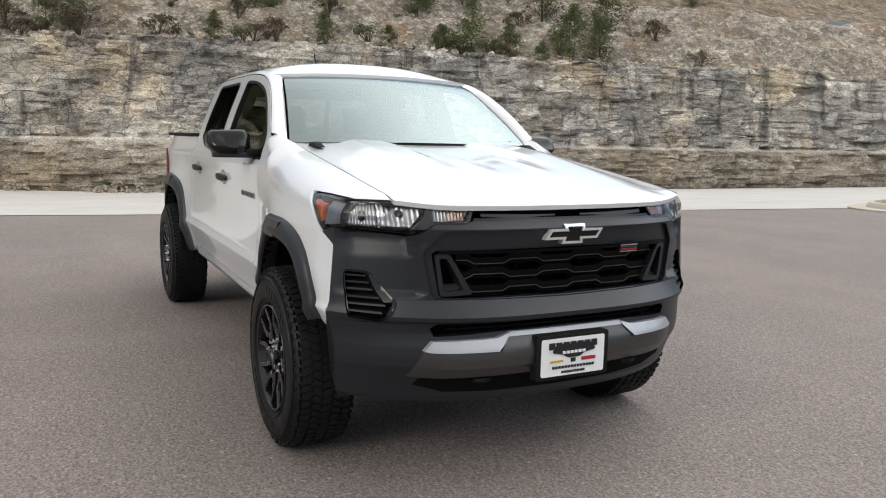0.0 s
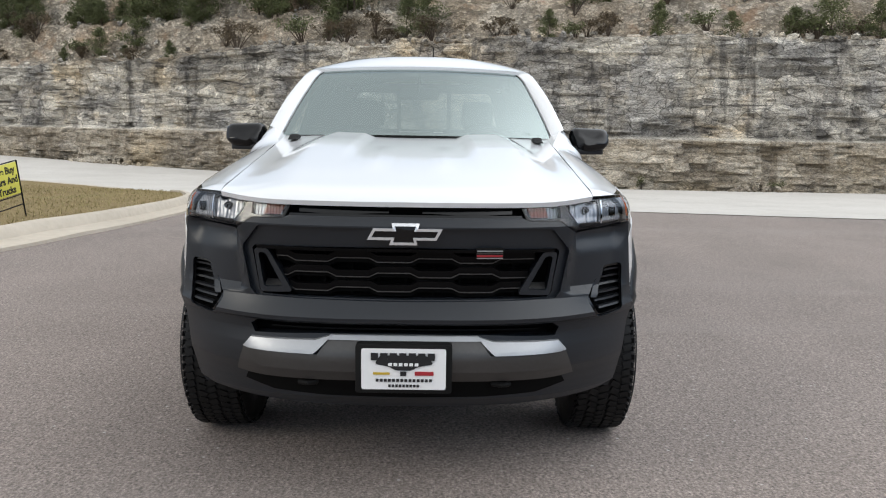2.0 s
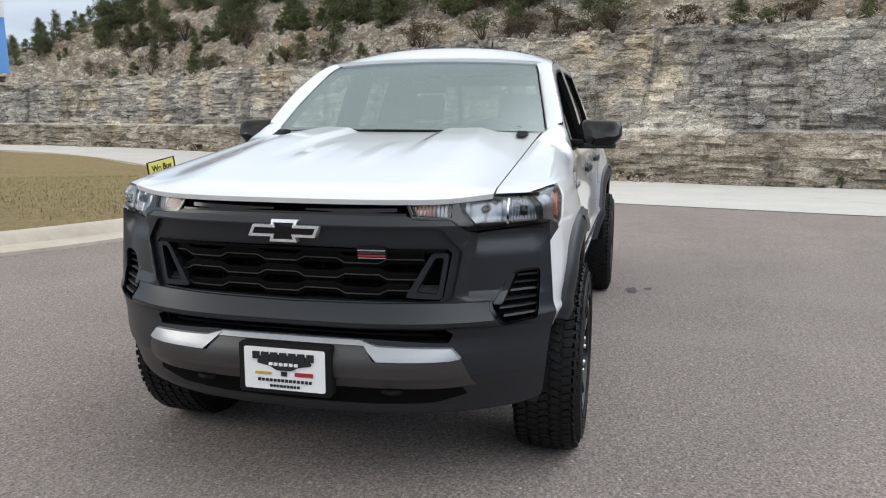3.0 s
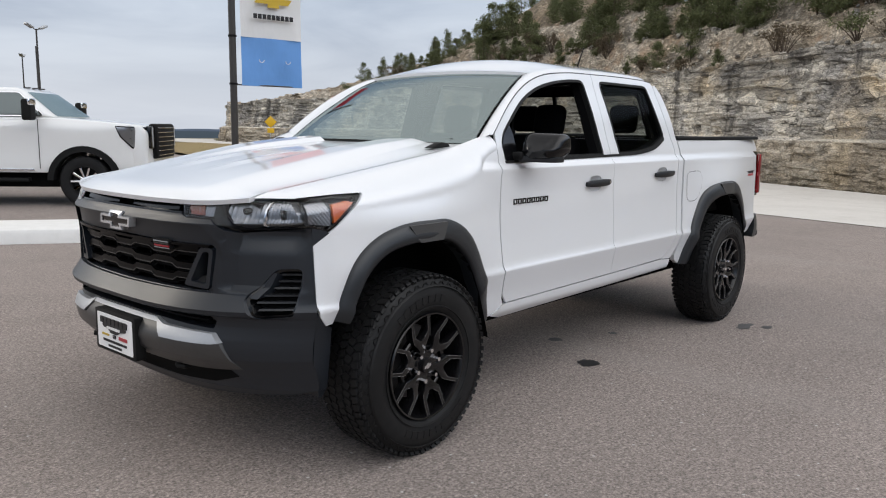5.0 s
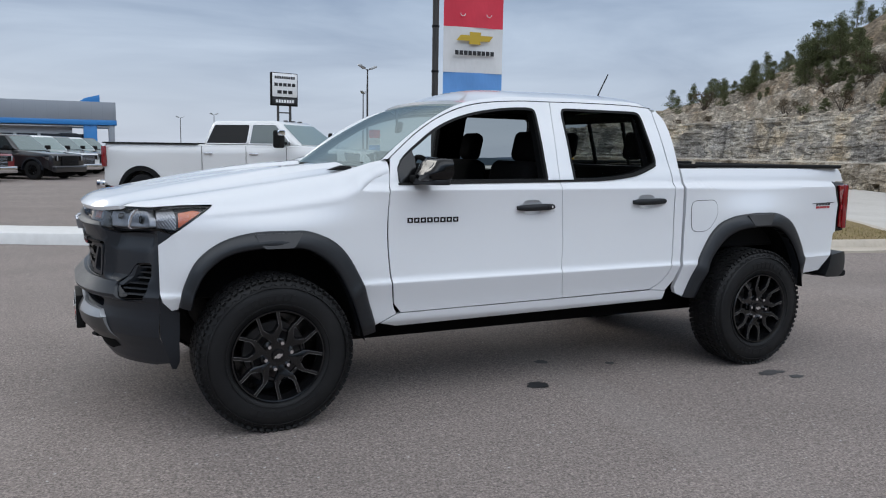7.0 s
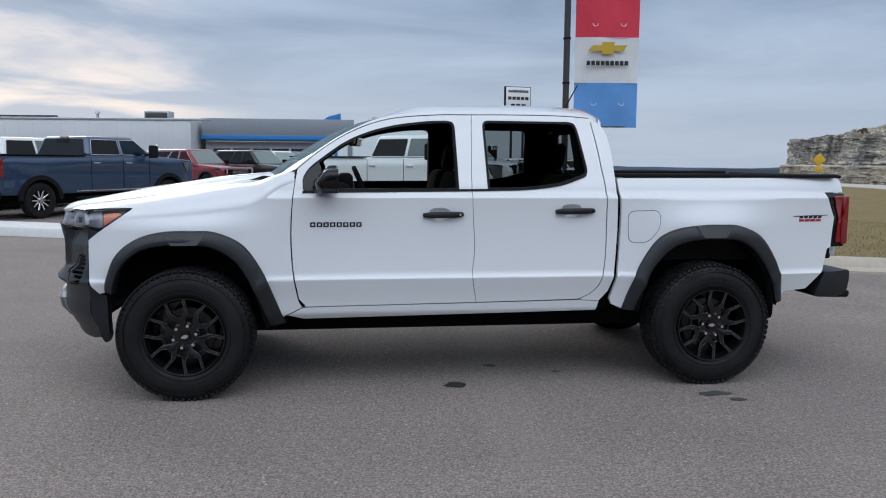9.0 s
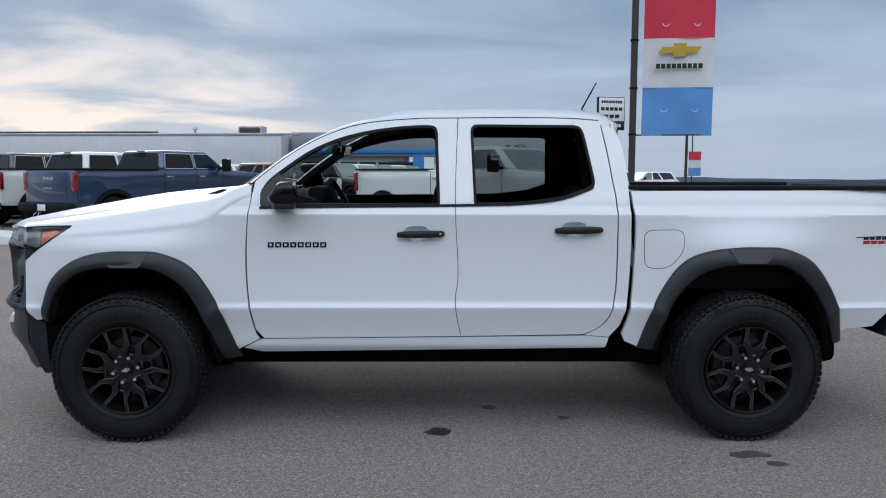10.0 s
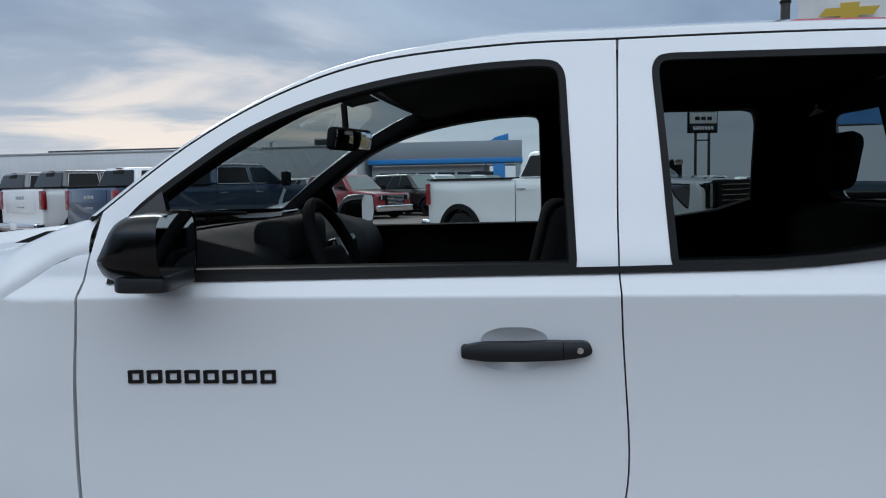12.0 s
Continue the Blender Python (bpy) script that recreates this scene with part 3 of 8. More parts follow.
def make_ground():
    xs, ys = far_axis(100, 5, 3000), far_axis(110, 5, 3000)
    bm = bmesh.new()
    vs = [[bm.verts.new((x, y, ground_z(x, y) - 0.25)) for y in ys] for x in xs]
    for i in range(len(xs) - 1):
        for j in range(len(ys) - 1):
            bm.faces.new((vs[i][j], vs[i + 1][j], vs[i + 1][j + 1], vs[i][j + 1]))
    tagged(part("ground", bm, M_EARTH), "brown winter ground reaching to the horizon", "ground", kind="structure")


make_ground()
lot_outline = [(-90, -70)] + [p for p in ROAD_EDGE if p[1] < 7.5] + [(17.2, 7.2), (14, 5.9), (10.5, 5.45), (8, 5.35), (5.6, 5.30), (3.5, 5.75), (4.3, 6.5), (5.0, 7.2), (9, 14), (20, 32), (30, 60), (28, 75), (-90, 75)]
tagged(part("asphalt_lot", sheet(lot_outline, [], 2.5, draped(0.0)), M_ASPHALT), "worn grey asphalt parking lot with pale chips", "pavement", kind="structure")
road_outline = ROAD_EDGE + [(p[0] - 0.8, p[1] + 0.3) for p in CLIFF_LINE[::-1] if p[1] < 92]
tagged(part("road", sheet(road_outline, [], 4.0, draped(0.012)), M_ROAD), "pale concrete road below the rock cut", "road", kind="structure")


def swept(line, profile, offset=0.0):
    """Sweeps a cross-section of (across, height) along a line on the ground."""
    bm = bmesh.new()
    rows = []
    n = len(line)
    for i in range(n):
        p, a, b = Vector(line[i]), Vector(line[max(0, i - 1)]), Vector(line[min(n - 1, i + 1)])
        t = (b - a).normalized()
        s = Vector((-t.y, t.x))
        rows.append([bm.verts.new((*(p + s * q), ground_z(p.x, p.y) + h + offset)) for q, h in profile])
    for a, b in zip(rows, rows[1:]):
        for k in range(len(profile) - 1):
            bm.faces.new((a[k], b[k], b[k + 1], a[k + 1]))
    for row in (rows[0], rows[-1]):
        bm.faces.new(row)
    bmesh.ops.recalc_face_normals(bm, faces=bm.faces[:])
    return bm


KERB = [(0, -0.10), (0, 0.006), (0.42, 0.02), (0.46, 0.12), (0.50, 0.148), (0.55, 0.155), (0.60, 0.15), (0.62, -0.03)]
MEDIAN = [(0, -0.10), (0.02, 0.10), (0.05, 0.14), (0.11, 0.158), (0.55, 0.165), (0.95, 0.158), (1.02, 0.14), (1.05, 0.10), (1.06, -0.03)]
median_line = catmull([(-40, 26), (-20, 16.6), (-6.1, 10.03), (-1.84, 8.04), (0.3, 7.0), (1.9, 5.95), (3.0, 5.30)], 6)
island_line = catmull([(3.06, 5.26), (4.1, 4.78), (5.6, 4.34), (8.1, 4.24), (11.7, 4.55), (14.6, 5.1), (16.9, 6.0), (17.5, 6.5)], 8)
median = tagged(part("median_kerb", swept(median_line, MEDIAN, 0.02), M_KERBWHITE), "white painted concrete median kerb between the lots", "kerb", kind="structure")
island = tagged(part("island_kerb", swept(island_line, KERB, 0.035), M_KERB), "tan concrete kerb and gutter round the grass", "kerb", kind="structure")
road_gutter = [(p[0], p[1]) for p in ROAD_EDGE if p[1] > 7.6 and p[1] < 60]
tagged(part("road_kerb", swept([(p[0] - 0.2, p[1]) for p in road_gutter], [(0, -0.02), (0, 0.10), (0.06, 0.13), (0.30, 0.13), (0.34, -0.02)]), M_KERB), "tan concrete kerb along the road", "kerb", kind="structure")

grass_outline = [(3.5, 5.70), (4.2, 5.32), (5.3, 4.98), (8.1, 4.84), (11.6, 5.15), (14.4, 5.7), (16.6, 6.5), (17.6, 7.4), (22.4, 13.1), (33.4, 27.1), (41, 46), (43, 70), (36, 72), (30, 60), (20, 32), (9, 14), (5.0, 7.2), (4.2, 6.4)]
tagged(part("grass_verge", sheet(grass_outline, [], 1.2, lambda u, v, w: Vector((u, v, ground_z(u, v) + 0.12 + 0.05 * noise.noise((u * 0.3, v * 0.3, 0))))), M_DRYGRASS), "dormant brown grass verge with greener edge", "grass", kind="structure")


def inside(poly, x, y):
    hit = False
    for i in range(len(poly)):
        (x1, y1), (x2, y2) = poly[i - 1][:2], poly[i][:2]
        if (y1 > y) != (y2 > y) and x < (x2 - x1) * (y - y1) / (y2 - y1) + x1:
            hit = not hit
    return hit


def make_blades():
    rnd = random.Random(4)
    bm = bmesh.new()
    n = 0
    while n < 9000:
        x, y = rnd.uniform(5, 19), rnd.uniform(4.8, 16)
        if not inside(grass_outline, x, y):
            continue
        n += 1
        z = ground_z(x, y) + 0.12 + 0.05 * noise.noise((x * 0.3, y * 0.3, 0))
        h, a = rnd.uniform(0.025, 0.075), rnd.uniform(0, 6.3)
        dx, dy = math.cos(a) * 0.012, math.sin(a) * 0.012
        lean = Vector((rnd.uniform(-0.04, 0.04), rnd.uniform(-0.04, 0.04), h))
        p = Vector((x, y, z - 0.01))
        bm.faces.new([bm.verts.new(p + Vector((dx, dy, 0))), bm.verts.new(p - Vector((dx, dy, 0))), bm.verts.new(p + lean)])
    tagged(part("grass_blades", bm, M_BLADES), "short dry grass blades", "grass", kind="stuff")


make_blades()

# a grassed island with kerb and gutter by the road
far_island = catmull([(12.0, -25), (11.6, -22), (11.0, -19), (10.2, -17.1), (9.1, -15.8), (7.6, -14.9), (5.6, -14.5), (2.0, -14.8)], 6)
tagged(part("far_island_kerb", swept(far_island, KERB, 0.03), M_KERB), "tan concrete kerb and gutter round a small island", "kerb", kind="structure")
tagged(part("island_turf", sheet([(11.3, -24.9), (10.9, -22), (10.3, -19.2), (9.6, -17.5), (8.7, -16.4), (7.4, -15.6), (5.6, -15.2), (2.1, -15.5), (1, -25)], [], 1.0, draped(0.13)), M_DRYGRASS), "dormant grass on the island", "grass", kind="structure")

# ---------------------------------------------------------------- rock cut
cl = [Vector(p) for p in CLIFF_LINE]
cl_s = np.concatenate([[0], np.cumsum([(b - a).length for a, b in zip(cl, cl[1:])])])
CLX, CLY = [p.x for p in cl], [p.y for p in cl]


def cliff_at(s, d):
    x, y = float(np.interp(s, cl_s, CLX)), float(np.interp(s, cl_s, CLY))
    x2, y2 = float(np.interp(s + 1.5, cl_s, CLX)), float(np.interp(s + 1.5, cl_s, CLY))
    x1, y1 = float(np.interp(s - 1.5, cl_s, CLX)), float(np.interp(s - 1.5, cl_s, CLY))
    t = Vector((x2 - x1, y2 - y1)).normalized()
    return x + t.y * d, y - t.x * d


def s_of(y):
    return float(np.interp(y, CLY, cl_s))


BENCH = [(s_of(-75), 5.4), (s_of(-20), 5.4), (s_of(-3), 5.5), (s_of(6), 5.4), (s_of(15.5), 5.0), (s_of(35), 4.6), (s_of(61), 4.3), (s_of(76), 3.9), (s_of(118), 4.2)]
RISE = [(s_of(-75), 12.0), (s_of(6), 11.0), (s_of(15.5), 14.0), (s_of(25), 16.0), (s_of(35), 16.5), (s_of(47), 13.5), (s_of(51), 11.0), (s_of(56), 8.2), (s_of(61), 5.8), (s_of(69), 3.2), (s_of(76), 1.3), (s_of(118), 0.4)]


def rock_profile(s, v):
    """Distance behind the foot of the cut and height, for v from 0 (foot) to 3 (hill top)."""
    top, rise = lerp_table(BENCH, s), lerp_table(RISE, s)
    top += 0.35 * noise.noise((s * 0.11, 5.0, 0.0)) + 0.2 * noise.noise((s * 0.5, 7.0, 0.0))
    if v <= 1:
        z = -1.45 + (top + 1.45) * v
        return 0.55 * smooth01(0.98, 1.10, z) + 0.16 * max(0, z), z
    if v <= 2:
        w = v - 1
        d0, z0 = 0.55 + 0.16 * top, top
        steps = 0.5 * smooth01(0.30, 0.42, w) + 0.5 * smooth01(0.66, 0.80, w)
        return d0 + 6.2 * w, z0 + rise * (0.12 * w + 0.24 * steps)
    w = v - 2
    d0, z0 = 0.55 + 0.16 * top + 6.2, top + rise * 0.36
    return d0 + 20 * w, z0 + rise * 0.64 * math.sin(w * math.pi / 2)


def rock_point(s, v):
    d, z = rock_profile(s, v)
    if v <= 1.02:
        warp = 0.25 * noise.noise((s * 0.07, z * 0.3, 2.0))
        k = math.floor((z + warp) / 0.42)
        k2 = math.floor((z + warp * 2) / 0.16)
        off = 0.55 * noise.noise((s * 0.10, z * 0.22, 9.0))
        off += 0.20 * noise.noise((k * 7.31, s * 0.22, 1.0)) + 0.10 * noise.noise((k2 * 3.7, s * 0.6, 4.0))
        off += 0.15 * (noise.cell(Vector((s / (0.9 + 0.5 * noise.cell(Vector((k * 2.3, 0.5, 0.5)))), k * 1.7, 0.5))) - 0.5)
        off += 0.07 * (noise.cell(Vector((s / 0.37, k2 * 1.9, 3.5))) - 0.5)
        off += 0.07 * noise.noise((s * 2.6, z * 5.0, 6.0))
        d += off
    else:
        z += (0.22 * noise.noise((s * 0.35, d * 0.5, 1.0)) + 0.12 * noise.noise((s * 1.4, d * 1.6, 2.0))) * min(1, (v - 1.0) * 4 + 0.4)
        z += 0.16 * (noise.cell(Vector((s * 1.3, d * 1.1, 0.5))) - 0.5) + 0.10 * (noise.cell(Vector((s * 3.1, d * 2.9, 1.5))) - 0.5)
        d += 0.3 * noise.noise((s * 0.25, d * 0.4, 8.0))
    x, y = cliff_at(s, d)
    return Vector((x, y, z))


def make_cliff():
    s_list = []
    s = 0.0
    while s < cl_s[-1]:
        s_list.append(s)
        y = float(np.interp(s, cl_s, CLY))
        s += 0.9 if y < -36 or y > 80 else (0.17 if y < 22 else 0.26)
    face = [k / 70 for k in range(71)]
    bm = bmesh.new()
    rows = [[bm.verts.new(rock_point(s, v)) for v in face] for s in s_list]
    for a, b in zip(rows, rows[1:]):
        for k in range(len(face) - 1):
            bm.faces.new((a[k], b[k], b[k + 1], a[k + 1]))
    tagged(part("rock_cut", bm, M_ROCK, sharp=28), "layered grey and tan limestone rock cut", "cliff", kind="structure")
    for name, mat, rows_v, lab, cat in (("rock_bench", M_BENCH, [1 + k / 48 for k in range(49)], "broken rock bench with loose rubble above the cut", "cliff"), ("hillside", M_TALUS, [2 + k / 18 for k in range(19)], "stony hillside above the rock cut", "hillside")):
        bm = bmesh.new()
        rows = [[bm.verts.new(rock_point(s, v)) for v in rows_v] for s in s_list[::1 if mat is M_BENCH else 3]]
        for a, b in zip(rows, rows[1:]):
            for k in range(len(rows_v) - 1):
                bm.faces.new((a[k], b[k], b[k + 1], a[k + 1]))
        tagged(part(name, bm, mat, sharp=30), lab, cat, kind="structure")


make_cliff()


def make_rubble():
    """Fallen stones at the foot of the cut and loose blocks on the bench."""
    rnd = random.Random(12)
    bm = bmesh.new()

    def stone(p, r):
        got = bmesh.ops.create_icosphere(bm, subdivisions=1, radius=r)["verts"]
        m = Matrix.Translation(p) @ Euler((rnd.uniform(0, 6), rnd.uniform(0, 6), rnd.uniform(0, 6))).to_matrix().to_4x4() @ Matrix.Diagonal((rnd.uniform(0.7, 1.5), rnd.uniform(0.6, 1.2), rnd.uniform(0.35, 0.8), 1))
        for v in got:
            v.co *= rnd.uniform(0.75, 1.2)
        bmesh.ops.transform(bm, matrix=m, verts=got)

    for y, spread, n in ((-13.5, 1.3, 60), (18.5, 3.2, 190), (-1.0, 1.2, 40), (29.5, 1.2, 36), (2.5, 1.0, 30), (40, 1.5, 30)):
        s0 = s_of(y)
        for _ in range(n):
            q = rnd.gauss(0, 0.45)
            pile = max(0, 1 - abs(q))
            d = rnd.uniform(-1.5, 0.1)
            x, yy = cliff_at(s0 + q * spread, d)
            stone((x, yy, ground_z(x, yy) + 0.02 + pile * 0.45 * (1 + d / 1.6)), rnd.uniform(0.05, 0.17))
    for _ in range(420):
        s = rnd.uniform(s_of(-30), s_of(45))
        d, z = rock_profile(s, 1 + rnd.random() ** 1.5 * 0.8)
        x, y = cliff_at(s, d)
        stone((x, y, z + 0.02), rnd.uniform(0.06, 0.24))
    tagged(part("loose_stones", bm, M_ROCK, sharp=20), "fallen limestone rubble at the foot of the cut", "rubble", kind="stuff")


make_rubble()


# ---------------------------------------------------------------- trees and brush on the hill
def leaf_cloud(bm, rnd, centre, radius, n, size, flat=0.7):
    for _ in range(n):
        d = Vector((rnd.gauss(0, 1), rnd.gauss(0, 1), rnd.gauss(0, 1))).normalized() * radius * rnd.random() ** 0.45
        d.z *= flat
        p = centre + d
        a = Vector((rnd.uniform(-1, 1), rnd.uniform(-1, 1), rnd.uniform(-0.4, 1))).normalized() * size * rnd.uniform(0.6, 1.4)
        b = a.cross(Vector((rnd.uniform(-1, 1), rnd.uniform(-1, 1), rnd.uniform(-1, 1)))).normalized() * size * rnd.uniform(0.25, 0.5)
        bm.faces.new([bm.verts.new(p - a), bm.verts.new(p + b), bm.verts.new(p + a), bm.verts.new(p - b)])


def cedar(seed, h, width, leaf_mat, label):
    rnd = random.Random(seed)
    tree = empty("cedar_tree", label, "tree", "trees on the hillside")
    wood = tube(catmull([(0, 0, -0.3), (rnd.uniform(-0.1, 0.1), rnd.uniform(-0.1, 0.1), h * 0.4), (rnd.uniform(-0.15, 0.15), rnd.uniform(-0.15, 0.15), h * 0.92)], 4), lambda t: 0.035 * h * (1 - t * 0.85) / 2, 7)
    crown = bmesh.new()
    for i in range(46):
        t = rnd.uniform(0.06, 1.0)
        z = h * t
        a = rnd.uniform(0, 6.283)
        reach = width * (1.06 - t) ** 0.75 * rnd.uniform(0.45, 1.1) * (0.55 if t < 0.14 else 1)
        tip = Vector((math.cos(a) * reach, math.sin(a) * reach, z + reach * 0.25))
        limb = tube([(0, 0, z - reach * 0.12), tuple(tip * 0.6 + Vector((0, 0, z * 0.4 - 0.02))), tuple(tip)], lambda q: 0.012 * h / 4 * (1.2 - q), 4)
        me = bpy.data.meshes.new("tmp")
        limb.to_mesh(me)
        limb.free()
        wood.from_mesh(me)
        bpy.data.meshes.remove(me)
        leaf_cloud(crown, rnd, tip * 0.92 + Vector((0, 0, z * 0.08)), 0.10 * h + 0.16 * reach, 46, 0.05 + 0.012 * h, 0.75)
        leaf_cloud(crown, rnd, tip * 0.5 + Vector((0, 0, z * 0.5)), 0.10 * h, 22, 0.05 + 0.012 * h, 0.8)
    part("trunk", wood, M_BARK, tree)
    part("crown", crown, leaf_mat, tree)
    return tree


def shrub(seed, h, leaf_mat, label):
    rnd = random.Random(seed)
    bush = empty("bush", label, "bush", "brush on the hillside")
    wood, crown = bmesh.new(), bmesh.new()
    for _ in range(13):
        tip = Vector((rnd.gauss(0, 0.38) * h, rnd.gauss(0, 0.38) * h, h * rnd.uniform(0.45, 1.0)))
        limb = tube([(0, 0, -0.1), tuple(tip * 0.5 + Vector((0, 0, 0.05 * h))), tuple(tip)], lambda q: 0.018 * h * (1.15 - q), 4)
        me = bpy.data.meshes.new("tmp")
        limb.to_mesh(me)
        limb.free()
        wood.from_mesh(me)
        bpy.data.meshes.remove(me)
        leaf_cloud(crown, rnd, tip * 0.88, 0.24 * h, 44, 0.045 + 0.02 * h)
    part("trunk", wood, M_BARK, bush)
    part("crown", crown, leaf_mat, bush)
    return bush


def plant_hill():
    rnd = random.Random(31)
    kinds = [cedar(1, 4.6, 1.9, M_CEDAR, "dark green conical cedar on the stony hillside"), cedar(2, 3.9, 1.9, M_CEDAR, "dark green bushy cedar above the rock cut"),
             cedar(3, 5.6, 2.1, M_CEDAR, "tall dark green cedar on the hillside"), cedar(4, 2.8, 1.4, M_CEDAR, "small dark green cedar on the rock bench")]
    low = [shrub(5, 1.2, M_CEDAR, "low dark green shrub on the rock bench"), shrub(6, 1.0, M_BRUSH, "leafless brown winter brush on the rubble"), shrub(7, 1.5, M_BRUSH, "brown winter shrub above the rock cut")]
    used = set()

    def place(ob, s, v, scale):
        p = rock_point(s, v)
        m = Matrix.Translation(p - Vector((0, 0, 0.05))) @ Euler((rnd.uniform(-0.06, 0.06), rnd.uniform(-0.06, 0.06), rnd.uniform(0, 6.28))).to_matrix().to_4x4()
        if ob in used:
            ob = copy_thing(ob, m)
        else:
            used.add(ob)
            ob.matrix_basis = m
        ob.scale = (scale, scale, scale * rnd.uniform(0.85, 1.15))

    # cedars in a belt that thickens up the hill and northwards
    for _ in range(95):
        s = rnd.uniform(s_of(2), s_of(62))
        v = 1.72 + rnd.random() * 1.1
        place(rnd.choice(kinds), s, v, rnd.uniform(0.5, 0.95) * (0.55 if s > s_of(45) else 1))
    for _ in range(80):
        s = rnd.uniform(s_of(24), s_of(60))
        place(rnd.choice(kinds), s, 1.62 + rnd.random() * 0.95, rnd.uniform(0.45, 0.80) * (0.6 if s > s_of(47) else 1))
    for _ in range(26):
        s = rnd.uniform(s_of(-40), s_of(4))
        place(rnd.choice(kinds), s, rnd.uniform(1.45, 2.8), rnd.uniform(0.45, 0.9))
    for y, v, k, sc in ((-22.5, 1.10, 1, 0.62), (-20.6, 1.04, 3, 0.42), (-19.0, 1.10, 3, 0.62), (-17.0, 1.12, 0, 0.60), (-15.6, 1.16, 3, 0.55), (-24.5, 1.2, 2, 0.55), (-13.0, 1.2, 1, 0.4), (-9.5, 1.12, 3, 0.5), (-4.5, 1.14, 3, 0.45), (3.0, 1.3, 1, 0.5)):
        place(kinds[k], s_of(y), v, sc)
    for y, v, k, sc in ((-11.7, 1.07, 0, 1.0), (-7.3, 1.07, 1, 1.0), (-16.5, 1.1, 0, 1.2), (-2.2, 1.06, 1, 1.1), (-22.5, 1.3, 0, 1.5), (7.9, 1.10, 0, 1.3), (1.5, 1.2, 2, 1.0), (11.5, 1.06, 2, 1.1)):
        place(low[k], s_of(y), v, sc)
    for _ in range(46):
        s = rnd.uniform(s_of(-32), s_of(70))
        place(rnd.choice(low), s, rnd.uniform(1.04, 1.7), rnd.uniform(0.6, 1.3))
    for _ in range(44):
        place(rnd.choice(kinds), rnd.uniform(s_of(2), s_of(25)), rnd.uniform(1.22, 1.95), rnd.uniform(0.40, 0.85))
    for _ in range(18):
        place(rnd.choice(kinds), rnd.uniform(s_of(25), s_of(46)), rnd.uniform(1.35, 1.9), rnd.uniform(0.35, 0.65))
    for _ in range(18):
        s = rnd.uniform(s_of(4), s_of(50))
        place(kinds[3], s, rnd.uniform(1.06, 1.6), rnd.uniform(0.25, 0.6))
    for y in (-14.5, -9.0, -0.5):
        place(low[0], s_of(y), 0.03, 0.6)


plant_hill()

# ---------------------------------------------------------------- the white pickup
# It points towards -x; the front axle is at x = 0, the driver's side at -y.
WHEELBASE, HUB_Z, TYRE_R = 3.337, 0.400, 0.405
truck = empty("pickup_truck", "white crew-cab pickup with dark grey trim and black wheels", "pickup truck")

_knots = [(0.40, 0.770), (0.46, 0.812), (0.50, 0.846), (0.54, 0.856), (0.60, 0.868), (0.66, 0.8835), (0.700, 0.8945), (0.7185, 0.8992), (0.7255, 0.8988), (0.750, 0.8865), (0.80, 0.8795), (0.90, 0.869), (1.00, 0.863), (1.10, 0.863), (1.18, 0.867),
          (1.222, 0.8705), (1.229, 0.8695), (1.240, 0.8605), (1.260, 0.8440), (1.28, 0.838), (1.30, 0.833), (1.34, 0.819), (1.38, 0.804), (1.46, 0.778), (1.56, 0.741), (1.66, 0.700), (1.73, 0.674), (1.77, 0.655), (1.80, 0.62), (1.86, 0.53)]
_dense = catmull(_knots, 10)
_BZ, _BY = [p[0] for p in _dense], [p[1] for p in _dense]


def body_y(x, z):
    """Half the body's width at a length and a height."""
    y = float(np.interp(z, _BZ, _BY))
    band = smooth01(0.60, 0.90, z) * smooth01(1.26, 1.02, z)
    for ax, out in ((0.0, 0.080), (WHEELBASE + 0.03, 0.065)):
        wide = 0.62 if x < 0 else 0.44
        y += out * math.exp(-((x - ax) / wide) ** 2) * band * smooth01(-0.60, -0.46, x)
    if x > 3.6:
        y -= 0.050 * ((x - 3.6) / 0.7) ** 2
    if x < -0.15:
        y += 0.004 * ((-0.15 - x) / 0.4) ** 2
    return y


def fender_top(x):
    return 1.197 + 0.142 * (x + 0.45)


def fender_rise(x):
    """Towards the rear the fender climbs to the foot of the windshield pillar."""
    return smooth01(0.36, 0.63, x)


def fender_edge(x):
    return fender_top(x) + 0.038 * fender_rise(x)


def fender_in(x):
    return 0.700 + 0.060 * fender_rise(x)


def fender_shoulder(x):
    return fender_edge(x) - (0.100 + 0.050 * smooth01(-0.58, 0.25, x) - 0.075 * fender_rise(x))


def fender_y(x, z):
    top, yi = fender_edge(x), fender_in(x)
    zs = fender_shoulder(x)
    if z <= zs:
        return body_y(x, z)
    t = min(1.0, (z - zs) / (top - zs))
    y0 = body_y(x, zs)
    return yi + (y0 - yi) * (1 - t ** 2.0) ** 0.60


def side_map(sign, width=body_y):
    return lambda u, v, w: Vector((u, sign * (width(u, v) - w), v))


def both(name, outer, holes, material, step=0.04, thick=0.022, lip=0.0, width=body_y, label="", w0=0.0, parent=None, cuts=()):
    """The same panel on both flanks of the truck."""
    obs = []
    for sign in (-1, 1):
        f = side_map(sign, width)
        obs.append(part(name, sheet(outer, holes, step, lambda u, v, w: f(u, v, w + w0), thick, lip=lip, cuts=cuts), material, parent or truck, label))
    return obs


# front fender
ARCH_F = catmull([(0.535, 0.46), (0.445, 0.70), (0.34, 0.885), (0.19, 0.975), (0.0, 0.992), (-0.13, 0.982), (-0.27, 0.945), (-0.40, 0.85), (-0.47, 0.66)], 6)
def fender_seam(x):
    """Where the flank ends and the rolled shoulder begins."""
    return max(fender_shoulder(x), 1.166)


